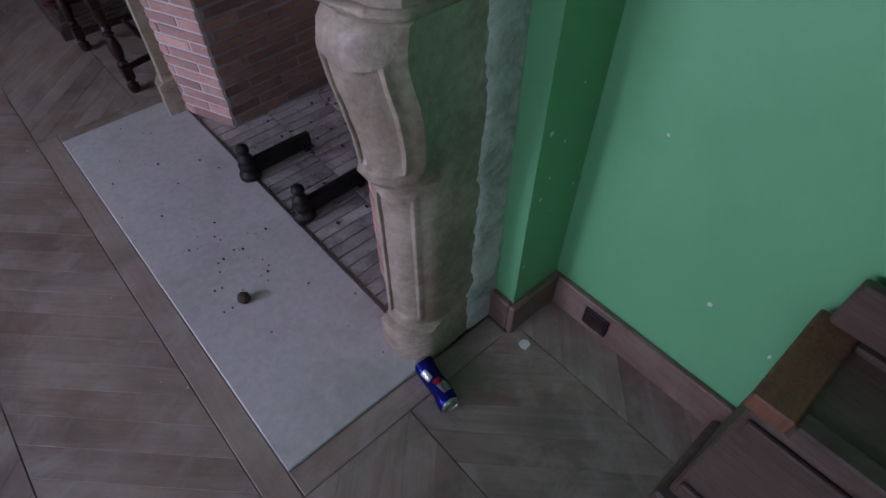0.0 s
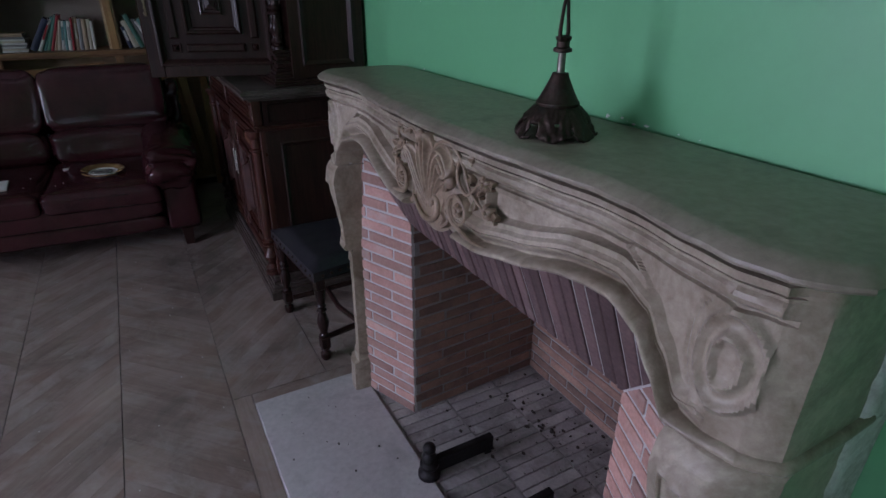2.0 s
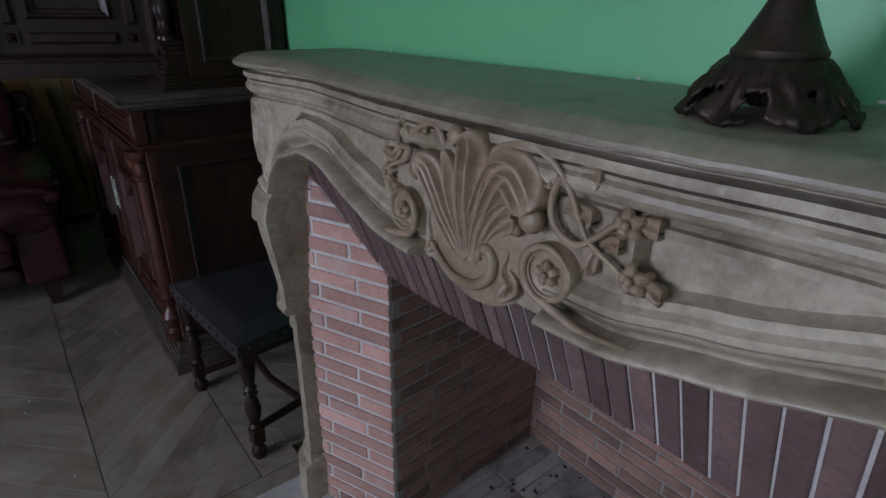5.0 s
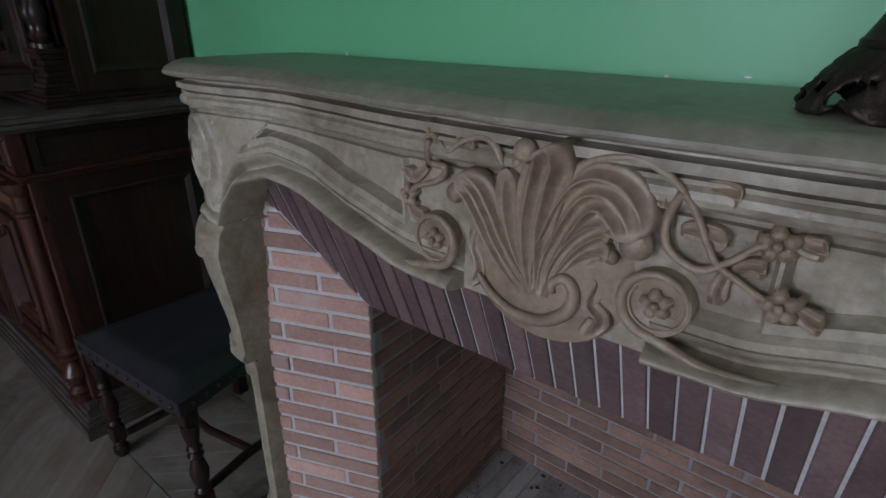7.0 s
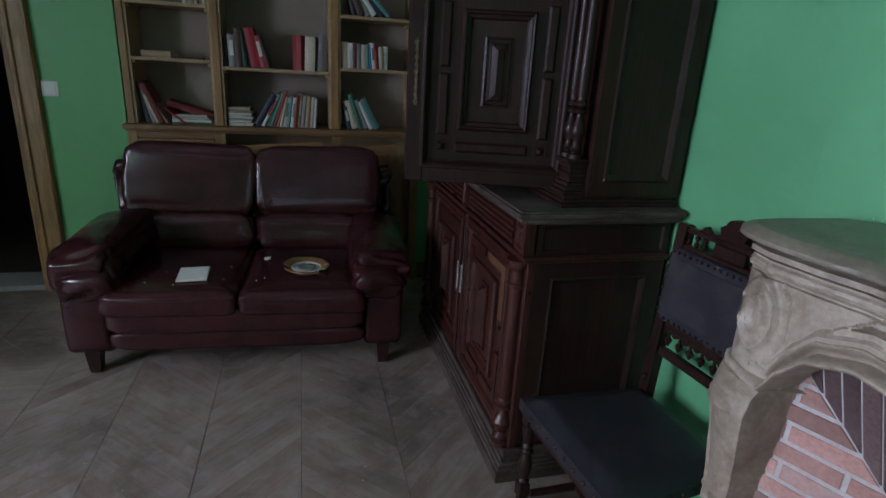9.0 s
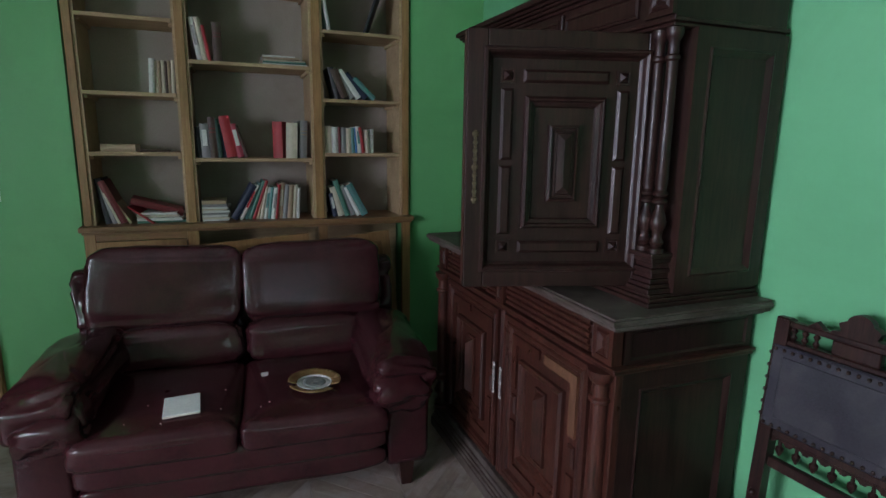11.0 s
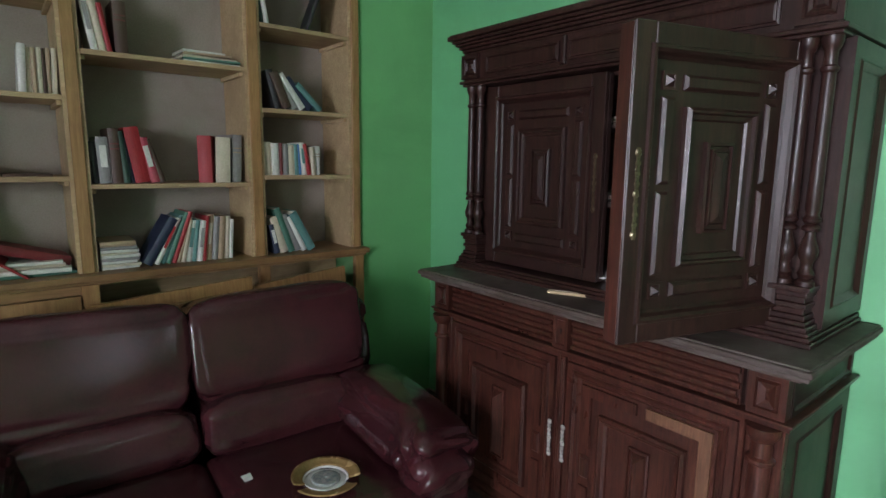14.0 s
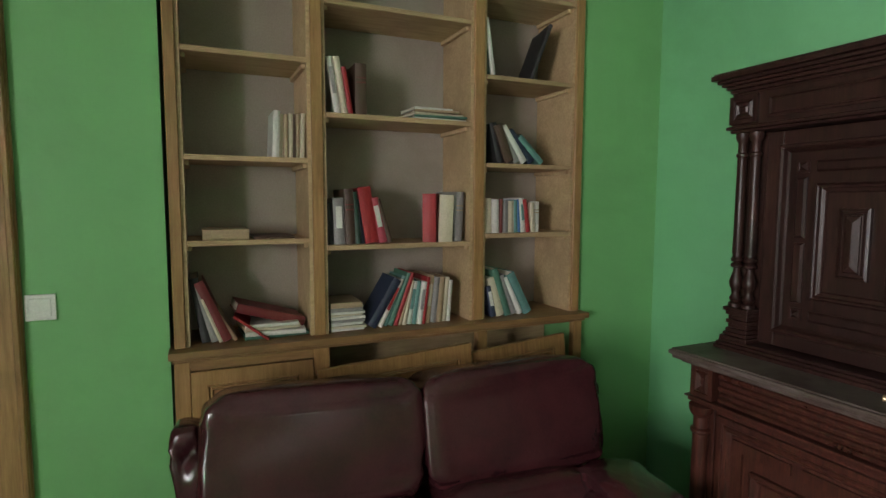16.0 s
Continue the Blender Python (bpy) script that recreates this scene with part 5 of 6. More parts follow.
def cupboard_door(w, h, m):
    leaf = part("cupboard_door", boxed(0, w, 0.004, 0.016, 0, h, 0.002), PINE, bookcase)
    bm = bmesh.new()
    panel(bm, (0, 0.004, 0), (1, 0, 0), (0, 0, 1), (0, -1, 0), w, h, [(0, 0), (0, 0.008), (0.05, 0.008), (0.054, 0.012), (0.060, 0.005), (0.066, 0.009), (0.072, 0.0)], hollow=True)
    part("door_moulding", bm, PINE, leaf)
    leaf.matrix_basis = m
    return leaf


cupboard_door(0.415, 0.86, pose(-1.313, 4.802, 0.08))
cupboard_door(0.62, 0.855, pose(-0.828, 4.795, 0.055, 3, -4.2, -2))
cupboard_door(0.44, 0.855, pose(-0.150, 4.790, 0.050, 2, -6.5, -5))

# ---- books ----
BOOKMAT = {}


def book_cloth(c):
    if c not in BOOKMAT:
        BOOKMAT[c] = surface("book_cover", [v * 0.85 for v in c], [min(0.8, v * 1.1) for v in c], 14, 160, rough=0.55, bumps=0.25, dirt=[v * 0.6 + 0.05 for v in c], dirt_scale=16, dirt_at=0.66, random=0.08)
    return BOOKMAT[c]


CREAM, WHITE, TAN, BROWN, RED, PINK, BLACK, GREY, TEAL, GREENB, NAVY, MAROON, BLUE, DKGREEN = (
    (0.52, 0.46, 0.34), (0.62, 0.61, 0.56), (0.36, 0.26, 0.16), (0.075, 0.042, 0.028), (0.33, 0.018, 0.022), (0.40, 0.05, 0.075), (0.02, 0.02, 0.022),
    (0.26, 0.25, 0.24), (0.10, 0.24, 0.22), (0.06, 0.17, 0.12), (0.02, 0.03, 0.06), (0.16, 0.022, 0.022), (0.04, 0.15, 0.36), (0.025, 0.06, 0.045))
COLOUR = {CREAM: "cream", WHITE: "white", TAN: "tan", BROWN: "dark brown", RED: "red", PINK: "crimson", BLACK: "black", GREY: "grey", TEAL: "teal", GREENB: "green", NAVY: "navy blue", MAROON: "maroon", BLUE: "blue", DKGREEN: "dark green"}


def book(m, t, h, d, col, state, bands=0, stripe=None):
    """A book of thickness t (local x), depth d (local y, spine at y = 0) and height h; parts: cover and pages."""
    ob = thing("book", "%s %s book %s" % ("thick" if t > 0.035 else "thin" if t < 0.018 else "worn", COLOUR[col], state), "book", "books on the shelves", at=m)
    cv = min(0.0025, t * 0.18)
    bm = bmesh.new()
    box(bm, 0, cv, 0.004, d, 0, h, 0.0006)
    box(bm, t - cv, t, 0.004, d, 0, h, 0.0006)
    # rounded spine
    n = 6
    bowed = min(0.005, t * 0.2)
    arc = [(t * k / n, -bowed * math.sin(math.pi * k / n)) for k in range(n + 1)]
    outline = arc + [(t, 0.006), (0, 0.006)]
    prism(bm, outline, 0, h)
    cover = part("cover", bm, book_cloth(col), ob)
    part("page_block", boxed(cv + 0.0002, t - cv - 0.0002, 0.0062, d - 0.004, 0.004, h - 0.004), PAPER, ob)
    for k in range(bands):
        z = h * (0.62 + 0.09 * k)
        part("spine_band", boxed(t * 0.08, t * 0.92, -bowed - 0.0014, -bowed * 0.2, z, z + 0.004), book_cloth(MAROON if col == BROWN else TAN), cover, "small title band")
    if stripe:
        part("spine_title", boxed(t * 0.22, t * 0.78, -bowed - 0.0010, -bowed * 0.3, h * 0.35, h * 0.82), book_cloth(stripe), cover, "spine title bar")
    return ob


def row(x, z, items, y=0.02, deep=0.15):
    """Books along a shelf from x; each is thickness, height, colour, lean in degrees (plus: top towards the right)."""
    for k, (t, h, col, lean, *more) in enumerate(items):
        r = random.Random(int(x * 1000) + k * 7)
        a = radians(abs(lean))
        wide = t * math.cos(a)
        side = "leaning on a bookcase shelf" if abs(lean) > 6 else "standing on a bookcase shelf"
        base = x if lean >= 0 else x
        lift = t * math.sin(a) if lean > 0 else 0.0
        m = pose(base, BF + y + r.uniform(0, 0.02), z + (lift if lean > 0 else 0.0005), 0, lean, 0)
        if lean < 0:
            m = pose(base, BF + y + r.uniform(0, 0.02), z + 0.0005, 0, lean, 0)
        book(m, t, h, min(0.24, deep * r.uniform(0.92, 1.08)), col, side, bands=more[0] if more else 0, stripe=more[1] if len(more) > 1 else None)
        x += t / math.cos(a) + 0.0012
    return x


def lying(x, z, items, y=0.03, state="lying flat on a bookcase shelf"):
    """Books or booklets in a pile: length, depth, thickness, colour, turn."""
    for k, (w, d, t, col, turn) in enumerate(items):
        book(Matrix.Translation((x, BF + y, z)) @ pose(0, 0, 0, 0, 0, turn) @ pose(0, 0, t, 0, 90, 0) @ Matrix(), t, w, d, col, state)
        z += t + 0.0006


# column one
row(-1.022, 1.685, [(0.024, 0.166, WHITE, 3), (0.016, 0.158, CREAM, 1), (0.014, 0.156, TAN, 1), (0.016, 0.160, CREAM, 1), (0.010, 0.158, BROWN, 0), (0.014, 0.162, TAN, 1), (0.016, 0.164, CREAM, 2)])
lying(-1.262, 1.390, [(0.155, 0.20, 0.036, TAN, 0)])
lying(-1.09, 1.390, [(0.145, 0.19, 0.009, BROWN, 2)])
row(-1.275, LEDGE, [(0.030, 0.235, BLACK, -9), (0.024, 0.215, GREY, -14), (0.012, 0.17, CREAM, -20), (0.032, 0.235, MAROON, -23), (0.014, 0.15, TAN, -30)], y=0.03, deep=0.19)
lying(-1.13, LEDGE, [(0.235, 0.20, 0.012, GREENB, 4), (0.215, 0.19, 0.016, WHITE, -4), (0.20, 0.18, 0.014, CREAM, 6), (0.19, 0.18, 0.012, WHITE, -2)])
book(pose(-1.150, BF + 0.05, LEDGE + 0.135, 0, 107, 4), 0.034, 0.255, 0.17, MAROON, "thrown on a pile of papers")
book(pose(-1.165, BF + 0.02, LEDGE + 0.095, 0, 128, -6), 0.008, 0.15, 0.17, RED, "slumped against a pile of papers")
# column two
x = row(-0.790, 1.856, [(0.025, 0.210, WHITE, -9, 0, GREY), (0.023, 0.210, CREAM, -9), (0.017, 0.173, RED, -9)])
row(-0.712, 1.856, [(0.044, 0.192, BROWN, 0, 2)])
lying(-0.468, 1.856, [(0.235, 0.17, 0.010, WHITE, 3), (0.225, 0.17, 0.008, GREENB, -5), (0.225, 0.17, 0.011, CREAM, 4), (0.19, 0.16, 0.009, TAN, -6), (0.17, 0.16, 0.010, WHITE, 2)])
row(-0.822, 1.360, [(0.024, 0.161, BLACK, -2), (0.041, 0.179, GREY, -2, 0, WHITE), (0.036, 0.213, BROWN, -2, 2), (0.024, 0.203, DKGREEN, -5), (0.017, 0.177, NAVY, -7), (0.053, 0.220, RED, -9), (0.034, 0.182, PINK, -12, 0, WHITE), (0.022, 0.179, BROWN, -17)], deep=0.17)
book(pose(-0.435, BF + 0.03, 1.3605, 0, 0, -28), 0.055, 0.198, 0.15, RED, "standing open on a bookcase shelf")
book(pose(-0.368, BF + 0.02, 1.3605, 0, 2, -8), 0.060, 0.195, 0.15, CREAM, "standing on a bookcase shelf")
book(pose(-0.295, BF + 0.03, 1.3605, 0, 3, 6), 0.042, 0.208, 0.16, GREY, "standing on a bookcase shelf", 2)
lying(-0.818, LEDGE, [(0.135, 0.2, 0.011, WHITE, 3), (0.14, 0.2, 0.009, CREAM, -4), (0.13, 0.2, 0.012, WHITE, 5), (0.135, 0.2, 0.010, GREY, -3), (0.14, 0.2, 0.012, WHITE, 2), (0.13, 0.19, 0.010, CREAM, 6), (0.135, 0.2, 0.009, WHITE, -5), (0.13, 0.2, 0.014, GREY, 3), (0.125, 0.19, 0.020, TAN, -2)])
row(-0.672, LEDGE, [(0.035, 0.217, NAVY, 31), (0.019, 0.212, WHITE, 27, 0, RED), (0.021, 0.217, TEAL, 24), (0.019, 0.228, GREENB, 22), (0.016, 0.228, RED, 20), (0.016, 0.196, TAN, 17), (0.019, 0.185, CREAM, 12), (0.023, 0.180, WHITE, 10, 0, TEAL), (0.016, 0.180, TEAL, 8), (0.021, 0.178, WHITE, 8, 0, GREY),
                    (0.014, 0.196, RED, 7), (0.026, 0.201, TAN, 6, 0, CREAM), (0.023, 0.191, GREY, 6), (0.028, 0.191, TAN, 5), (0.021, 0.189, CREAM, 5), (0.016, 0.175, WHITE, 4)], deep=0.16)
# column three
row(-0.142, 2.056, [(0.018, 0.21, DKGREEN, -6), (0.020, 0.235, WHITE, -9)], deep=0.17)
book(pose(0.080, BF + 0.05, 2.0575, 0, 20, -14), 0.016, 0.265, 0.23, BLACK, "a large folder leaning in the bookcase")
row(-0.085, 1.690, [(0.033, 0.174, BLACK, -14), (0.042, 0.168, BROWN, -22), (0.033, 0.168, GREY, -30), (0.033, 0.185, WHITE, -36), (0.039, 0.174, NAVY, -42), (0.027, 0.162, TEAL, -46)])
row(-0.145, 1.390, [(0.036, 0.151, CREAM, -1), (0.033, 0.146, WHITE, -1), (0.013, 0.148, MAROON, 0), (0.031, 0.144, GREY, 0), (0.031, 0.140, CREAM, -1), (0.020, 0.144, TEAL, -2), (0.013, 0.146, BLUE, -3), (0.023, 0.153, WHITE, -5, 0, TEAL), (0.018, 0.148, RED, -9), (0.023, 0.133, CREAM, -3), (0.028, 0.138, WHITE, 0, 2)], deep=0.13)
row(-0.110, LEDGE, [(0.026, 0.140, NAVY, -12, 0, WHITE), (0.039, 0.178, CREAM, -16), (0.029, 0.221, GREENB, -19), (0.034, 0.189, GREY, -22), (0.026, 0.184, WHITE, -25), (0.039, 0.205, TEAL, -28)], deep=0.16)

# ---- dining chair with leather seat ----
chair = thing("chair", "dark oak chair with a worn black leather seat and studded back", "chair")
X0C, X1C, Y0C, Y1C, SZ = 0.285, 0.715, 2.235, 2.685, 0.445


def seat_pt(u, v):
    x = X0C + (X1C - X0C) * u
    y = (Y0C + Y1C) / 2 + (v - 0.5) * (0.505 - 0.095 * u)
    e = min(u, 1 - u, v, 1 - v)
    return (x, y, SZ - 0.022 + 0.024 * smooth_step(0, 0.12, e) - 0.006 * math.exp(-((u - 0.5) ** 2 + (v - 0.5) ** 2) * 14) + 0.002 * noise.noise((u * 8, v * 8, 4)))


bm = bmesh.new()
g = sheet(bm, seat_pt, 22, 22)
rim = [g[i][0] for i in range(22)] + [g[22][j] for j in range(22)] + [g[i][22] for i in range(22, 0, -1)] + [g[0][j] for j in range(22, 0, -1)]
low = [bm.verts.new((v.co.x, v.co.y, SZ - 0.062 + 0.004 * noise.noise((v.co.x * 30, v.co.y * 30, 1)))) for v in rim]
for k in range(len(rim)):
    bm.faces.new((rim[k], low[k], low[(k + 1) % len(rim)], rim[(k + 1) % len(rim)]))
seat = part("seat", bm, HIDE, chair, "worn black leather seat with nail heads", smooth=True, angle=60)
NAIL = bmesh.new()
bmesh.ops.create_uvsphere(NAIL, u_segments=8, v_segments=5, radius=0.0075)
nail_mesh = bpy.data.meshes.new("nail")
NAIL.to_mesh(nail_mesh)
NAIL.free()
nail_mesh.materials.append(BRONZE)


def nail(p, parent, s=1.0):
    ob = new("nail", nail_mesh)
    ob.parent = parent
    ob.matrix_basis = Matrix.Translation(p) @ Matrix.Diagonal((s, s, s, 1))


for k in range(10):
    q = (k + 0.5) / 10
    nail((X0C + 0.001, 2.46 + 0.49 * (q - 0.5), SZ - 0.042), seat)
    if k < 8:
        nail((X0C + 0.02 + 0.38 * q, 2.2085 + 0.042 * q, SZ - 0.042), seat)
part("seat_frame", boxed(X0C + 0.012, X1C - 0.005, Y0C + 0.03, Y1C - 0.03, SZ - 0.095, SZ - 0.055, 0.004), DARKOAK, chair)


def turned_leg(x, y, top):
    prof = [(0.016, 0.0), (0.022, 0.012), (0.022, 0.032), (0.012, 0.042), (0.018, 0.050), (0.0125, 0.058)]
    bm = bmesh.new()
    lathe(bm, prof, 14, Matrix.Translation((x, y, 0)))
    box(bm, x - 0.019, x + 0.019, y - 0.019, y + 0.019, 0.058, 0.112, 0.003)
    p2 = [(0.013, 0.112), (0.020, 0.122), (0.013, 0.132), (0.016, 0.140), (0.022, 0.165), (0.024, 0.185), (0.018, 0.215), (0.013, 0.228), (0.021, 0.238), (0.013, 0.248), (0.020, 0.258), (0.014, 0.27), (0.018, 0.29), (0.022, 0.315), (0.022, 0.335)]
    lathe(bm, p2, 14, Matrix.Translation((x, y, 0)))
    box(bm, x - 0.020, x + 0.020, y - 0.020, y + 0.020, 0.335, top, 0.003)
    part("leg", bm, DARKOAK, chair, smooth=True, angle=35)


for y in (2.238, 2.682):
    turned_leg(X0C + 0.030, y, SZ - 0.06)
for y in (Y0C + 0.045, Y1C - 0.045):
    bm = bmesh.new()
    for k in range(8):
        z0, z1 = k * 0.125, (k + 1) * 0.125
        lean = lambda z: 0.035 * max(0, z - 0.42) / 0.55
        a, b = X1C + lean(z0), X1C + lean(z1)
        vs = [bm.verts.new(p) for p in ((a - 0.018, y - 0.018, z0), (a + 0.018, y - 0.018, z0), (a + 0.018, y + 0.018, z0), (a - 0.018, y + 0.018, z0), (b - 0.018, y - 0.018, z1), (b + 0.018, y - 0.018, z1), (b + 0.018, y + 0.018, z1), (b - 0.018, y + 0.018, z1))]
        for f in ((0, 1, 5, 4), (1, 2, 6, 5), (2, 3, 7, 6), (3, 0, 4, 7)):
            bm.faces.new([vs[i] for i in f])
        if k in (0, 7):
            bm.faces.new(vs[4:] if k == 7 else vs[3::-1])
    bmesh.ops.remove_doubles(bm, verts=bm.verts, dist=0.0005)
    part("back_post", bm, DARKOAK, chair)
    bm = bmesh.new()
    bmesh.ops.create_uvsphere(bm, u_segments=10, v_segments=6, radius=0.011, matrix=Matrix.Translation((X1C - 0.016, y, 0.485)))
    part("post_boss", bm, DARKOAK, chair, smooth=True)
# stretchers: curved cross pieces and a front bar
for y in (Y0C + 0.030, Y1C - 0.030):
    bm = bmesh.new()
    tube(bm, [(X0C + 0.045, y, 0.085), (X0C + 0.20, y + (0.015 if y < 2.4 else -0.015), 0.088), (X1C - 0.01, y + (0.012 if y < 2.4 else -0.012), 0.085)], [0.012, 0.014, 0.012], 8)
    part("stretcher", bm, DARKOAK, chair, smooth=True)
bm = bmesh.new()
tube(bm, [(X0C + 0.21, Y0C + 0.05, 0.088), (X0C + 0.19, 2.46, 0.088), (X0C + 0.21, Y1C - 0.05, 0.088)], 0.012, 8)
part("stretcher", bm, DARKOAK, chair, smooth=True)


def back_x(z):
    return X1C + 0.035 * max(0, z - 0.42) / 0.55


def back_board(name, y0, y1, z0, z1, t, mat, bev=0.003, off=0.0, label=""):
    m = Matrix.Translation((back_x(z0) + off, 0, z0)) @ pose(0, 0, 0, 0, math.degrees(math.atan(0.035 / 0.55)), 0)
    return part(name, boxed(-t / 2, t / 2, y0, y1, 0, z1 - z0, bev, 1, m), mat, chair, label)


ya, yb = Y0C + 0.064, Y1C - 0.064
back_board("lower_rail", ya, yb, 0.575, 0.605, 0.022, DARKOAK)
back_board("arcade_rail", ya, yb, 0.668, 0.690, 0.024, DARKOAK)
N = 7
for k in range(N):
    y = ya + (yb - ya) * (k + 0.5) / N
    bm = bmesh.new()
    lathe(bm, [(0.003, 0.012), (0.006, 0.018), (0.011, 0.028), (0.011, 0.036), (0.005, 0.042), (0.0045, 0.060), (0.006, 0.064)], 8, Matrix.Translation((back_x(0.6), y, 0.604)))
    part("spindle", bm, DARKOAK, chair, smooth=True)
    bm = bmesh.new()
    r0 = (yb - ya) / N / 2
    pts = [(y + r0 * 0.72 * math.cos(radians(a)), 0.668 - 0.004 - r0 * 0.0 + r0 * 0.42 * math.sin(radians(a)) - 0.012) for a in range(0, 181, 20)]
    outline = [(y + r0, 0.669), (y + r0, 0.652)] + pts + [(y - r0, 0.652), (y - r0, 0.669)]
    prism(bm, outline, -0.008, 0.008, Matrix(((0, 0, 1, back_x(0.66)), (1, 0, 0, 0), (0, 1, 0, 0), (0, 0, 0, 1))))
    part("arch", bm, DARKOAK, chair)
pad = back_board("back_pad", Y0C + 0.030, Y1C - 0.030, 0.690, 0.930, 0.040, HIDE, 0.006, -0.002, "dark leather back panel with nail heads")
back_board("pad_field", Y0C + 0.062, Y1C - 0.062, 0.722, 0.900, 0.046, HIDE, 0.003, -0.001)
for k in range(17):
    y = Y0C + 0.042 + (Y1C - Y0C - 0.084) * k / 16
    for z in (0.703, 0.918):
        nail((back_x(z) - 0.024, y, z), pad, 0.72)
for k in range(6):
    for y in (Y0C + 0.028, Y1C - 0.028):
        nail((back_x(0.72 + k * 0.036) - 0.018, y, 0.722 + k * 0.036), pad, 0.8)
back_board("top_rail", Y0C + 0.028, Y1C - 0.028, 0.930, 0.944, 0.026, DARKOAK)
back_board("crest_rail", Y0C + 0.024, Y1C - 0.024, 0.982, 0.998, 0.026, DARKOAK)
back_board("carved_block", 2.405, 2.515, 0.944, 0.982, 0.022, DARKOAK)
for s0 in (Y0C + 0.052, 2.545):
    for k in range(4):
        y = s0 + 0.012 + k * 0.029
        bm = bmesh.new()
        lathe(bm, [(0.004, 0), (0.009, 0.010), (0.004, 0.018), (0.004, 0.020), (0.009, 0.029), (0.004, 0.038)], 8, Matrix.Translation((back_x(0.95), y, 0.944)))
        part("baluster", bm, DARKOAK, chair, smooth=True)
for y in (Y0C + 0.042, Y1C - 0.042):
    back_board("corner_block", y - 0.018, y + 0.018, 0.944, 1.004, 0.030, DARKOAK)
bm = bmesh.new()
outline = [(2.395, 0.998), (2.525, 0.998), (2.520, 1.006), (2.500, 1.010), (2.508, 1.030), (2.498, 1.036)]
outline += [(2.46 + 0.030 * math.cos(radians(a)), 1.036 + 0.026 * math.sin(radians(a))) for a in range(10, 171, 16)]
outline += [(2.422, 1.036), (2.412, 1.030), (2.420, 1.010), (2.400, 1.006)]
prism(bm, outline, -0.011, 0.011, Matrix(((0, 0, 1, back_x(1.0)), (1, 0, 0, 0), (0, 1, 0, 0), (0, 0, 0, 1))))
part("crest", bm, DARKOAK, chair)
for y in (2.36, 2.56):
    bm = bmesh.new()
    prism(bm, [(y - 0.022, 0.998), (y + 0.022, 0.998), (y, 1.016)], -0.009, 0.009, Matrix(((0, 0, 1, back_x(1.0)), (1, 0, 0, 0), (0, 1, 0, 0), (0, 0, 0, 1))))
    part("crest_peak", bm, DARKOAK, chair)

chair.matrix_basis = Matrix.Translation((0.715, 2.46, 0)) @ pose(0, 0, 0, 0, 0, 5) @ Matrix.Translation((-0.715, -2.46, 0))

# ---- bronze lamp foot on the mantel ----
lamp_foot = thing("lamp_fitting", "dark bronze lamp fitting with a leafy skirt and a loop", "lamp", at=pose(0.474, 1.058, 1.1805, 0, 0, 25))
bm = bmesh.new()


def skirt(u, v):
    a = 2 * math.pi * u
    leaf = abs(math.cos(3.5 * a + 0.3)) ** 0.6
    vein = 0.5 + 0.5 * math.cos(35 * a)
    rag = noise.noise((math.cos(a) * 6, math.sin(a) * 6, v * 4))
    fine = noise.noise((math.cos(a) * 16, math.sin(a) * 16, v * 9))
    r = 0.034 + 0.030 * v ** 0.75 + 0.007 * leaf * v + 0.0022 * vein * v + 0.005 * rag * v + 0.002 * fine
    z = 0.052 - (0.038 + 0.013 * leaf) * v ** 1.15 + 0.004 * rag * v + 0.0025 * fine * v
    return (r * math.cos(a), r * math.sin(a), max(0.0005, z))


g = sheet(bm, skirt, 140, 14, wrap=True)
holes = [f for f in bm.faces if 0.008 < f.calc_center_median().z < 0.028 and noise.noise(f.calc_center_median() * 45) > 0.28]
bmesh.ops.delete(bm, geom=holes, context="FACES")
ob = part("leaf_skirt", bm, BRONZE, lamp_foot, "cast openwork leaf skirt", smooth=True, angle=0)
ob.modifiers.new("thick", "SOLIDIFY").thickness = 0.003
bm = bmesh.new()
lathe(bm, [(0.035, 0.048), (0.037, 0.051), (0.037, 0.056), (0.0345, 0.058), (0.028, 0.070), (0.021, 0.084), (0.0155, 0.096), (0.0135, 0.102), (0.0125, 0.103)], 20)
part("bell", bm, BRONZE, lamp_foot, smooth=True)
bm = bmesh.new()
lathe(bm, [(0.0065, 0.100), (0.0065, 0.136)], 12)
part("stem", bm, DARKSTEEL, lamp_foot, "worn steel stem", smooth=True)
bm = bmesh.new()
lathe(bm, [(0.008, 0.134), (0.0155, 0.136), (0.0155, 0.141), (0.011, 0.143), (0.0105, 0.152), (0.013, 0.155), (0.013, 0.159), (0.006, 0.161)], 14)
part("collar", bm, BRONZE, lamp_foot, smooth=True)
bm = bmesh.new()
tube(bm, [(0.012, 0, 0.152), (0.0155, 0, 0.166), (0.0125, 0.001, 0.188), (0.0085, 0.001, 0.206), (0.003, 0, 0.2165), (-0.003, 0, 0.2165), (-0.0085, 0, 0.206), (-0.0125, 0, 0.188), (-0.0155, 0, 0.166), (-0.012, 0, 0.152)], [0.0032, 0.0036, 0.003, 0.003, 0.003, 0.003, 0.003, 0.003, 0.0036, 0.0032], 8, up=(0, 1, 0))
part("loop", bm, BRONZE, lamp_foot, smooth=True)

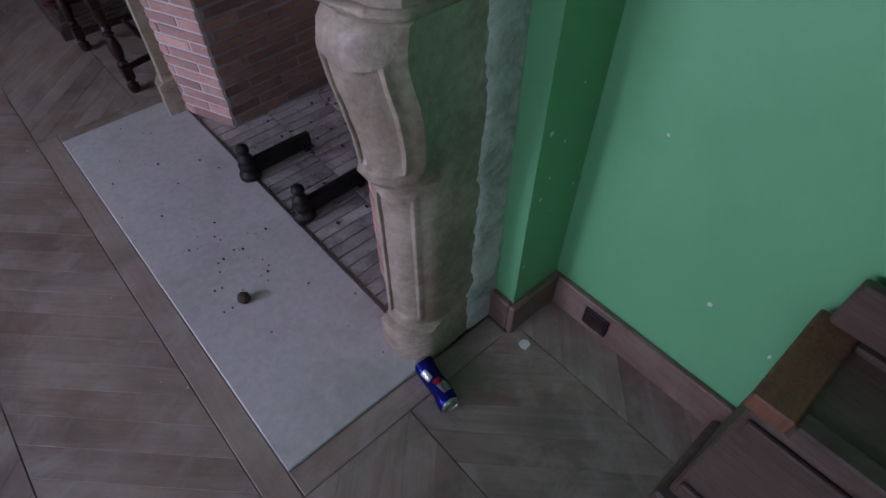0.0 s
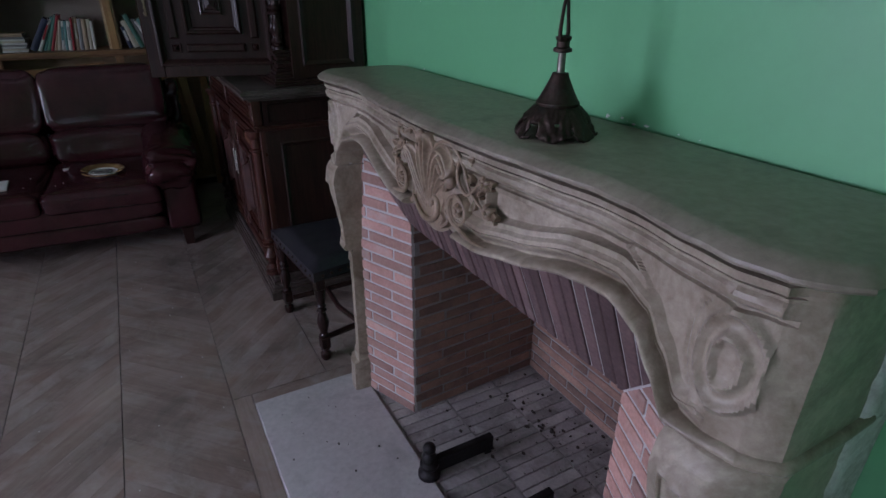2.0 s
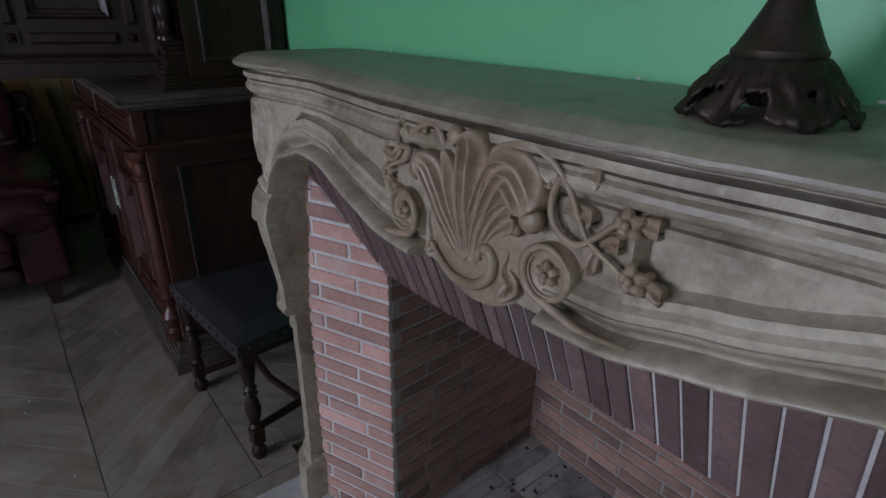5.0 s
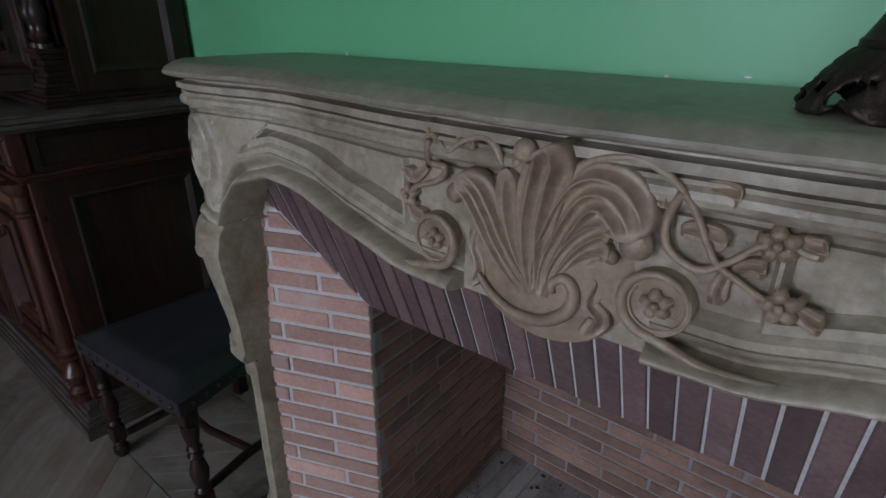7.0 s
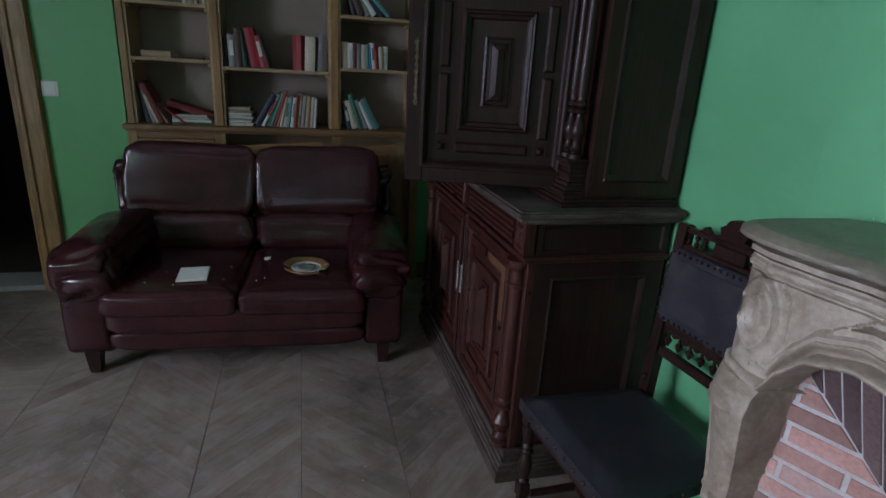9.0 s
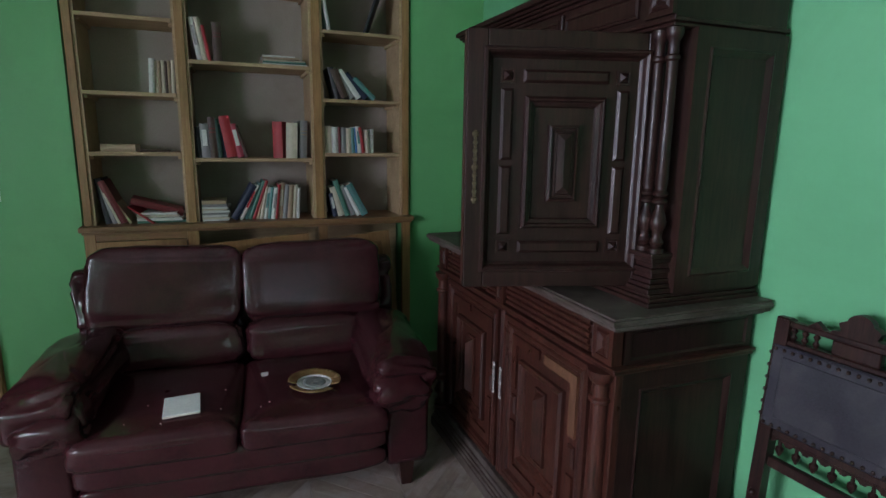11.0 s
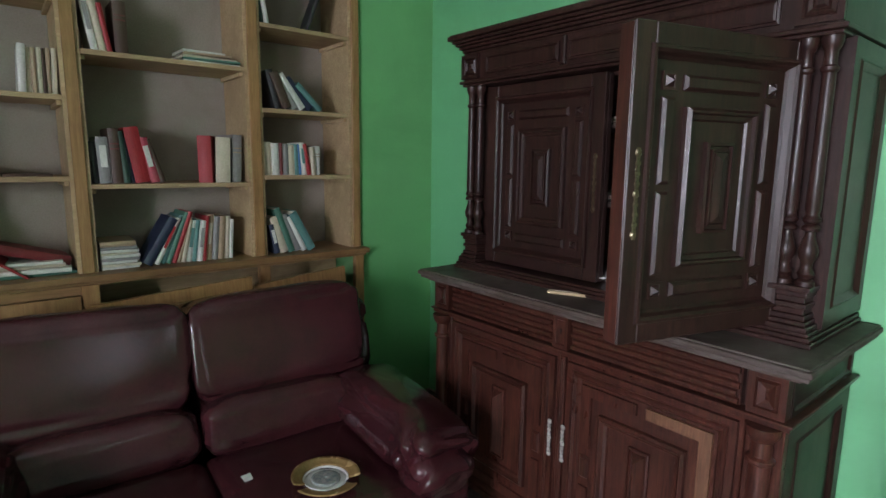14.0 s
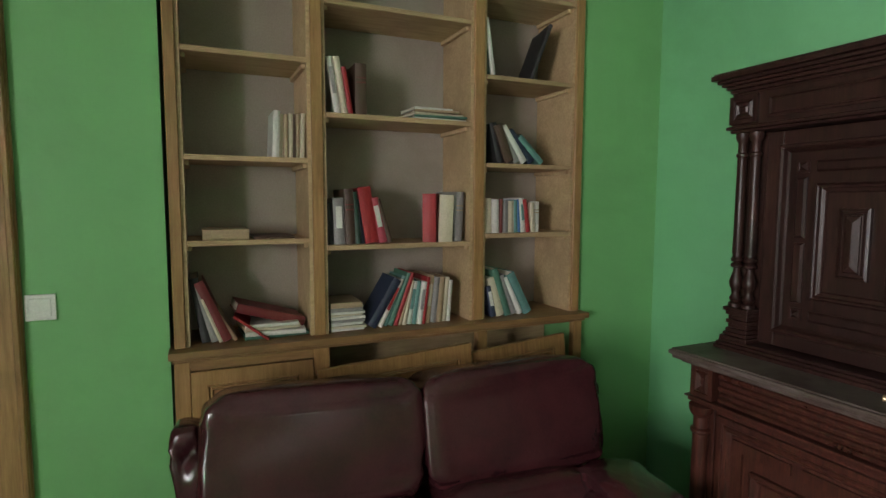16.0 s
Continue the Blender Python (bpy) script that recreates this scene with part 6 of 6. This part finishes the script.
# ---- andirons ----
def andiron(x, y, turn):
    ob = thing("andiron", "black iron andiron with a ball finial on the hearth", "andiron", "andirons in the fireplace", at=pose(x, y, 0.008, 0, 0, turn))
    bm = bmesh.new()
    lathe(bm, [(0.036, 0), (0.036, 0.014), (0.026, 0.022), (0.023, 0.030), (0.030, 0.040), (0.030, 0.050), (0.020, 0.058), (0.024, 0.066), (0.024, 0.078), (0.017, 0.088), (0.013, 0.094)], 18)
    part("post", bm, IRON, ob, smooth=True)
    bm = bmesh.new()
    bmesh.ops.create_uvsphere(bm, u_segments=16, v_segments=10, radius=0.021, matrix=Matrix.Translation((0, 0, 0.110)))
    part("ball", bm, IRON, ob, smooth=True)
    part("log_bar", boxed(0.018, 0.235, -0.013, 0.013, 0.006, 0.062, 0.003), IRON, ob)
    part("rear_foot", boxed(0.205, 0.230, -0.012, 0.012, -0.008, 0.0055, 0.002), IRON, ob)
    return ob


andiron(0.430, 1.452, 0)
andiron(0.464, 1.176, 1)

# ---- crushed drink can ----
CANBLUE = surface("can_blue", (0.008, 0.010, 0.16), (0.012, 0.016, 0.24), 20, 160, rough=0.22, metal=0.75, bumps=0.1, rough_var=0.05)
CANSILVER = surface("can_silver", (0.5, 0.5, 0.52), (0.62, 0.62, 0.64), 20, 160, rough=0.25, metal=0.9, bumps=0.15, rough_var=0.05)
CANRED = surface("can_red", (0.45, 0.02, 0.04), (0.55, 0.03, 0.05), 20, 160, rough=0.3, metal=0.4, bumps=0.1)
can = thing("drink_can", "crushed blue and silver aluminium drink can on the floor", "can", at=pose(0.392, 0.464, 0.0262, 0, 0, -10.5))


def can_pt(u, y0, y1, v, r):
    a = 2 * math.pi * u
    y = y0 + (y1 - y0) * v
    dent = 1 - 0.16 * math.exp(-((y - 0.012) / 0.022) ** 2) * (0.5 + 0.5 * math.cos(a - 1.3)) - 0.10 * math.exp(-((y + 0.02) / 0.014) ** 2) * (0.5 + 0.5 * math.cos(a - 3.6))
    dent *= 1 + 0.03 * math.cos(3 * a + y * 60)
    return (r * dent * math.cos(a), y + 0.004 * math.cos(a), r * dent * math.sin(a))


bm = bmesh.new()
sheet(bm, lambda u, v: can_pt(u, -0.060, 0.062, v, 0.0262), 36, 22, wrap=True)
part("can_wall", bm, CANBLUE, can, smooth=True, angle=0)
bm = bmesh.new()
lathe(bm, [(0.0258, 0), (0.0225, 0.007), (0.0205, 0.009), (0.0195, 0.005), (0.001, 0.004)], 28, pose(0, -0.060, 0, 90, 0, 0))
part("can_lid", bm, CANSILVER, can, "silver can end", smooth=True)
bm = bmesh.new()
lathe(bm, [(0.0258, 0), (0.0215, 0.009), (0.019, 0.011), (0.018, 0.006), (0.001, 0.003)], 28, pose(0, 0.062, 0, -90, 0, 0))
part("can_base", bm, CANSILVER, can, "silver can end", smooth=True)
for a0, a1, y0, y1, mat, nm in ((0.10, 0.27, -0.040, -0.012, CANSILVER, "silver_panel"), (0.15, 0.30, -0.012, 0.004, CANRED, "red_mark"), (0.28, 0.40, 0.010, 0.040, CANSILVER, "silver_panel")):
    bm = bmesh.new()
    sheet(bm, lambda u, v: can_pt(a0 + (a1 - a0) * u + 0.04 * v, y0, y1, v, 0.0266), 10, 8)
    part(nm, bm, mat, can, smooth=True, angle=0)

# ---- clutter on floor and hearth ----
cone = thing("pine_cone", "small dark pine cone lying on the hearth slab", "pine cone", at=pose(0.166, 1.004, 0.024, 20, 30, 0))
bm = bmesh.new()
bmesh.ops.create_uvsphere(bm, u_segments=24, v_segments=16, radius=0.017)
for v in bm.verts:
    v.co *= 1 + 0.14 * math.sin(9 * math.atan2(v.co.y, v.co.x) + v.co.z * 600) * (1 - abs(v.co.z) / 0.018)
part("cone_body", bm, surface("cone_brown", (0.05, 0.035, 0.02), (0.09, 0.065, 0.04), 60, 200, rough=0.85), cone, smooth=True, angle=0)
flake = thing("plaster_flake", "white plaster flake lying on the parquet", "plaster flake", at=pose(0.644, 0.405, 0.0, 0, 0, 20))
bm = bmesh.new()
prism(bm, [(-0.013, -0.008), (0.004, -0.014), (0.014, -0.004), (0.010, 0.009), (-0.004, 0.015), (-0.012, 0.006)], 0.0, 0.006)
part("chip", bm, WHITEPAPER, flake)
vent = thing("wall_socket", "small dark socket plate set in the baseboard", "socket", at=pose(ROOM_E - 0.0185, 0.312, 0.060))
part("plate", boxed(-0.006, 0.0, -0.036, 0.036, -0.032, 0.032, 0.002), IRON, vent)
part("face", boxed(-0.008, -0.0062, -0.026, 0.026, -0.022, 0.022, 0.001), BRONZE, vent)
switch = thing("light_switch", "square white plastic light switch on the green wall", "light switch", at=pose(-1.735, ROOM_N, 1.192))
part("plate", boxed(-0.041, 0.041, -0.010, 0.0, -0.041, 0.041, 0.003, 2), PLASTIC, switch)
part("rocker", boxed(-0.030, 0.030, -0.014, -0.0102, -0.030, 0.030, 0.002), PLASTIC, switch)
DARKBIT = surface("dark_crumb", (0.025, 0.018, 0.013), (0.06, 0.045, 0.035), 60, 200, rough=0.9)
r = random.Random(31)
bm = bmesh.new()
for k in range(70):
    x, y = r.uniform(0.03, 0.42), r.uniform(0.58, 2.0)
    if r.random() < 0.45:
        x, y = r.gauss(0.22, 0.06), r.gauss(1.15, 0.12)
    vs = bmesh.ops.create_icosphere(bm, subdivisions=1, radius=r.choice((0.0012, 0.002, 0.0028, 0.004)), matrix=Matrix.Translation((x, y, 0.0095)) @ Matrix.Diagonal((1, r.uniform(0.5, 2), 0.6, 1)))
ob = part("hearth_crumbs", bm, DARKBIT)
tagged(ob, "dark crumbs and grit scattered on the hearth slab", "crumbs", kind="stuff")
bm = bmesh.new()
for k in range(230):
    x, y = r.uniform(0.47, 1.05), FY + r.uniform(-0.42, 0.44)
    if r.random() < 0.5:
        x, y = min(1.04, r.gauss(0.93, 0.09)), FY + r.gauss(0.12, 0.2)
    if abs(y - FY) > 0.43:
        continue
    bmesh.ops.create_icosphere(bm, subdivisions=1, radius=r.choice((0.0015, 0.002, 0.003, 0.006)), matrix=Matrix.Translation((x, y, 0.002)) @ Matrix.Diagonal((1, r.uniform(0.5, 1.8), 0.5, 1)))
ob = part("ash_debris", bm, DARKBIT)
tagged(ob, "charred debris and ash on the firebox floor", "debris", kind="stuff")
bm = bmesh.new()
for k in range(130):
    x, y = r.uniform(-1.4, 0.75), r.uniform(0.0, 3.6)
    if -0.05 < x and 0.45 < y < 2.15:
        continue
    bmesh.ops.create_icosphere(bm, subdivisions=1, radius=r.choice((0.0012, 0.0016, 0.0024)), matrix=Matrix.Translation((x, y, 0.001)))
ob = part("floor_grit", bm, WHITEPAPER)
tagged(ob, "tiny pale plaster grit scattered on the parquet", "grit", kind="stuff")
# plaster chips where the mantel meets the wall, and scuffs on the paint
bm = bmesh.new()
for k in range(15):
    y = r.uniform(0.6, 2.05) if k > 9 else r.gauss(1.05, 0.07)
    bmesh.ops.create_icosphere(bm, subdivisions=1, radius=r.uniform(0.001, 0.0035), matrix=Matrix.Translation((BREAST_X - 0.001, y, 1.1805 + abs(r.gauss(0, 0.006)))) @ Matrix.Diagonal((0.3, r.uniform(0.8, 2.4), 0.7, 1)))
ob = part("plaster_chips", bm, WHITEPAPER)
tagged(ob, "white plaster chips along the mantel shelf", "chips", kind="stuff")
bm = bmesh.new()
for x, y, z, n in ([(ROOM_E, r.uniform(-0.3, 0.4), r.uniform(0.2, 1.3), "x") for k in range(9)] + [(r.uniform(0.66, 0.8), BREAST_S, r.uniform(0.15, 0.9), "y") for k in range(8)] + [(BREAST_X, r.uniform(0.6, 2.0), r.uniform(1.2, 1.7), "x") for k in range(7)]):
    sc = (0.25, r.uniform(0.6, 1.5), r.uniform(0.6, 1.6)) if n == "x" else (r.uniform(0.6, 1.5), 0.25, r.uniform(0.6, 1.6))
    bmesh.ops.create_icosphere(bm, subdivisions=1, radius=r.choice((0.002, 0.003, 0.005)), matrix=Matrix.Translation((x, y, z)) @ Matrix.Diagonal((*sc, 1)))
ob = part("paint_chips", bm, WHITEPAPER)
tagged(ob, "small white chips in the green paint", "chips", kind="stuff")

# ---- wooden chest beside the fireplace wall ----
chest = thing("wooden_chest", "old brown wooden chest with a panelled lid against the wall", "chest")
part("body", boxed(0.585, 0.795, -0.78, -0.045, 0.06, 0.475, 0.004), CHESTWOOD, chest)
part("base", boxed(0.560, 0.797, -0.80, -0.028, 0.0, 0.06, 0.006), CHESTWOOD, chest)
for y0, y1 in ((-0.100, -0.034), (-0.79, -0.724)):
    part("lid_stile", boxed(0.568, 0.797, y0, y1, 0.475, 0.512, 0.004), LIGHTOAK, chest)
for x0, x1 in ((0.568, 0.604), (0.760, 0.797)):
    part("lid_rail", boxed(x0, x1, -0.7238, -0.1002, 0.475, 0.511, 0.004), CHESTWOOD, chest)
part("lid_panel", boxed(0.604, 0.760, -0.7236, -0.1004, 0.478, 0.500), CHESTWOOD, chest)
part("back_rail", boxed(0.770, 0.798, -0.78, -0.05, 0.5125, 0.61, 0.005), CHESTWOOD, chest)
for z0, z1 in ((0.10, 0.14), (0.40, 0.44)):
    part("front_rail", boxed(0.572, 0.584, -0.77, -0.055, z0, z1, 0.003), CHESTWOOD, chest)

# ---- bricks and floorboards ----
def slab_piece(name, poly, o, u, v, n, proud, parent, material, deep=0.012, edge=0.0022):
    """One brick or board: a polygon on the plane at o with axes u, v, its face proud of it, with softened edges."""
    o, u, v, n = Vector(o), Vector(u).normalized(), Vector(v).normalized(), Vector(n).normalized()
    ca, cb = sum(p[0] for p in poly) / len(poly), sum(p[1] for p in poly) / len(poly)
    ka, kb = [(1 - edge / max(0.004, max(abs(p[k] - (ca, cb)[k]) for p in poly))) for k in (0, 1)]
    verts, faces, N = [], [], len(poly)
    for lvl, (sa, sb) in ((-deep, (1, 1)), (proud - edge * 0.6, (1, 1)), (proud, (ka, kb))):
        verts += [((p[0] - ca) * sa, (p[1] - cb) * sb, lvl) for p in poly]
    for l in range(2):
        faces += [(l * N + k, l * N + (k + 1) % N, (l + 1) * N + (k + 1) % N, (l + 1) * N + k) for k in range(N)]
    faces.append(tuple(range(2 * N, 3 * N)))
    key = (name, material.name, tuple((round(a, 4), round(b, 4), round(c, 4)) for a, b, c in verts))
    me = PIECES.get(key)
    if me is None:
        me = bpy.data.meshes.new(name)
        me.from_pydata(verts, [], faces)
        me.materials.append(material)
        PIECES[key] = me
    ob = new(name, me)
    m = Matrix((u, v, n)).transposed().to_4x4()
    m.translation = o + u * ca + v * cb
    ob.matrix_basis = m
    ob.parent = parent
    return ob


PIECES = {}
rnd = random.Random(7)


def clip(poly, a, b, c):
    """Keeps the part of a polygon where a*x + b*y <= c."""
    out = []
    for p, q in zip(poly, poly[1:] + poly[:1]):
        dp, dq = a * p[0] + b * p[1] - c, a * q[0] + b * q[1] - c
        if dp <= 0:
            out.append(p)
        if dp * dq < 0:
            t = dp / (dp - dq)
            out.append((p[0] + (q[0] - p[0]) * t, p[1] + (q[1] - p[1]) * t))
    return out


ROW, GAP, LONG = 0.040, 0.009, 0.205


def courses(o, u, v, n, width, height, parent, material, cuts=(), name="brick", row=ROW, long=LONG, first=0.0, proud=0.0028, gap=GAP):
    k = 0
    while k * row < height - 0.008:
        b0, b1 = k * row + gap / 2, min(height, (k + 1) * row - gap / 2)
        a = first - (long * 0.5 if k % 2 else 0.0) - rnd.uniform(0, 0.03)
        while a < width:
            a0, a1 = max(0, a + gap / 2), min(width, a + long - gap / 2)
            if a1 - a0 > 0.012 and b1 - b0 > 0.008:
                poly = [(a0, b0), (a1, b0), (a1, b1), (a0, b1)]
                for cut in cuts:
                    poly = clip(poly, *cut) if poly else poly
                if len(poly) >= 3 and max(p[0] for p in poly) - min(p[0] for p in poly) > 0.012 and max(p[1] for p in poly) - min(p[1] for p in poly) > 0.01:
                    slab_piece(name, poly, o, u, v, n, proud + rnd.uniform(-0.001, 0.001), parent, material)
            a += long
        k += 1


# splayed jambs
W = math.hypot(XI - XO, OUT - IN)
for sign in (-1, 1):
    inner, outer = Vector((XI, FY + sign * IN, 0)), Vector((XO, FY + sign * OUT, 0))
    u = (outer - inner).normalized()
    n = Vector((-u.y * sign, u.x * sign, 0))
    if n.x > 0:
        n = -n
    # above the opening the courses are mitred against the lintel: keep a >= (b - ZI) * W / (ZO - ZI)
    k = W / (ZO - ZI)
    courses(inner, u, (0, 0, 1), n, W, ZO, surround, BRICK, cuts=((-1.0, k, ZI * k - 0.004),))
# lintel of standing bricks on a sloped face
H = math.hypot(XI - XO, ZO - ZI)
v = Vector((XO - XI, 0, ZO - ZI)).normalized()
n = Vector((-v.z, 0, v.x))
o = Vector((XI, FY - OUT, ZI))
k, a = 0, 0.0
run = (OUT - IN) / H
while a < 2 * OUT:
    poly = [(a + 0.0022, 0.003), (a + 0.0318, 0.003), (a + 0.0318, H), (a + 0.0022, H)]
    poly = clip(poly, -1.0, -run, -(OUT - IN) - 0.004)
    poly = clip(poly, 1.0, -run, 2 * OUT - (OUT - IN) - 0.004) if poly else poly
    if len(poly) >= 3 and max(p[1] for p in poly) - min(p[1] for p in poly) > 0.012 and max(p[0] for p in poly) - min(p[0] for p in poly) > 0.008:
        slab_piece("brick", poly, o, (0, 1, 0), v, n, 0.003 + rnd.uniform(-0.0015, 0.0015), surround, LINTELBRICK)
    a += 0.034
# firebox cheeks, back and floor
for sign in (-1, 1):
    u = Vector((1.06 - XI, sign * 0.025, 0)).normalized()
    courses((XI + 0.008, FY + sign * IN, 0), u, (0, 0, 1), (0.0, -sign, 0), 0.545, ZI + 0.2, firebox, SOOTBRICK, name="cheek_brick", first=0.02)
courses((1.06, FY - IN - 0.025, 0), (0, 1, 0), (0, 0, 1), (-1, 0, 0), 2 * IN + 0.05, ZI + 0.2, firebox, SOOTBRICK, name="back_brick")
courses((XI - 0.075, FY - OUT, 0), (0, 1, 0), (1, 0, 0), (0, 0, 1), 2 * OUT, 0.62, firebox, FIREBRICK, name="floor_brick", row=0.21, long=0.045, proud=0.0, gap=0.006)

# chevron floor: strips along y, boards at 45 degrees
STRIP, PITCH, X0 = 0.365, 0.100, -0.058
HOLES = ((-0.058, 0.50, 0.462, 2.122), (0.43, 1.3, BREAST_S + 0.0, BREAST_N))
joined = bmesh.new()
for k in range(-10, 4):
    xa, xb = X0 + k * STRIP, X0 + (k + 1) * STRIP
    slope = -1 if k % 2 else 1
    j = 0
    y = ROOM_S - 0.5
    while y < ROOM_N + 0.45:
        g, gs = 0.0004, 0.0014
        ya, yb = y + g, y + PITCH - g
        d = slope * STRIP
        poly = [(xa + gs, ya), (xb - gs, ya + d), (xb - gs, yb + d), (xa + gs, yb)]
        poly = clip(poly, 1, 0, ROOM_E - 0.002)
        poly = clip(poly, -1, 0, -ROOM_W) if poly else poly
        poly = clip(poly, 0, -1, -ROOM_S) if poly else poly
        poly = clip(poly, 0, 1, ROOM_N + (T if xb < DOOR_X1 else -0.001)) if poly else poly
        bits = [poly] if poly else []
        for hx0, hx1, hy0, hy1 in HOLES:
            nxt = []
            for q in bits:
                if max(p[0] for p in q) <= hx0 or min(p[0] for p in q) >= hx1 or max(p[1] for p in q) <= hy0 or min(p[1] for p in q) >= hy1:
                    nxt.append(q)
                    continue
                left = clip(q, 1, 0, hx0)
                rest = clip(q, -1, 0, -hx0)
                south = clip(rest, 0, 1, hy0) if len(rest) > 2 else []
                north = clip(rest, 0, -1, -hy1) if len(rest) > 2 else []
                nxt += [p for p in (left, south, north) if len(p) > 2]
            bits = nxt
        for q in bits:
            cy = sum(p[1] for p in q) / len(q)
            cx = sum(p[0] for p in q) / len(q)
            ang = math.radians(45 * slope)
            near = -1.55 < cx and -0.1 < cy < 4.1
            if max(p[0] for p in q) - min(p[0] for p in q) < 0.01:
                continue
            if near:
                u, v = Vector((math.cos(ang), math.sin(ang), 0)), Vector((-math.sin(ang), math.cos(ang), 0))
                rot = [((p[0] * u.x + p[1] * u.y), (p[0] * v.x + p[1] * v.y)) for p in q]
                slab_piece("floorboard", rot, (0, 0, 0), u, v, (0, 0, 1), rnd.uniform(-0.0005, 0.0003), FLOOR, FLOORWOOD, deep=0.02, edge=0.0007)
            else:
                z = rnd.uniform(-0.001, 0.0005)
                lo, hi = [joined.verts.new((p[0], p[1], -0.02)) for p in q], [joined.verts.new((p[0], p[1], z)) for p in q]
                for i in range(len(q)):
                    joined.faces.new((lo[i], lo[(i + 1) % len(q)], hi[(i + 1) % len(q)], hi[i]))
                joined.faces.new(hi)
        y += PITCH
ob = part("far_floorboards", joined, FLOORWOOD, FLOOR)
tagged(ob, kind="stuff")
# border boards round the hearth
for x0, x1, y0, y1 in ((-0.057, 0.011, 0.464, 2.120), (0.013, 0.636, 0.464, 0.530), (0.013, 0.650, 2.058, 2.120)):
    w, h = x1 - x0, y1 - y0
    if h > w:
        slab_piece("border_board", [(0, -w), (h, -w), (h, 0), (0, 0)], (x0, y0, 0), (0, 1, 0), (-1, 0, 0), (0, 0, 1), 0.0, FLOOR, FLOORWOOD, deep=0.02)
    else:
        slab_piece("border_board", [(0, 0), (w, 0), (w, h), (0, h)], (x0, y0, 0), (1, 0, 0), (0, 1, 0), (0, 0, 1), 0.0, FLOOR, FLOORWOOD, deep=0.02)
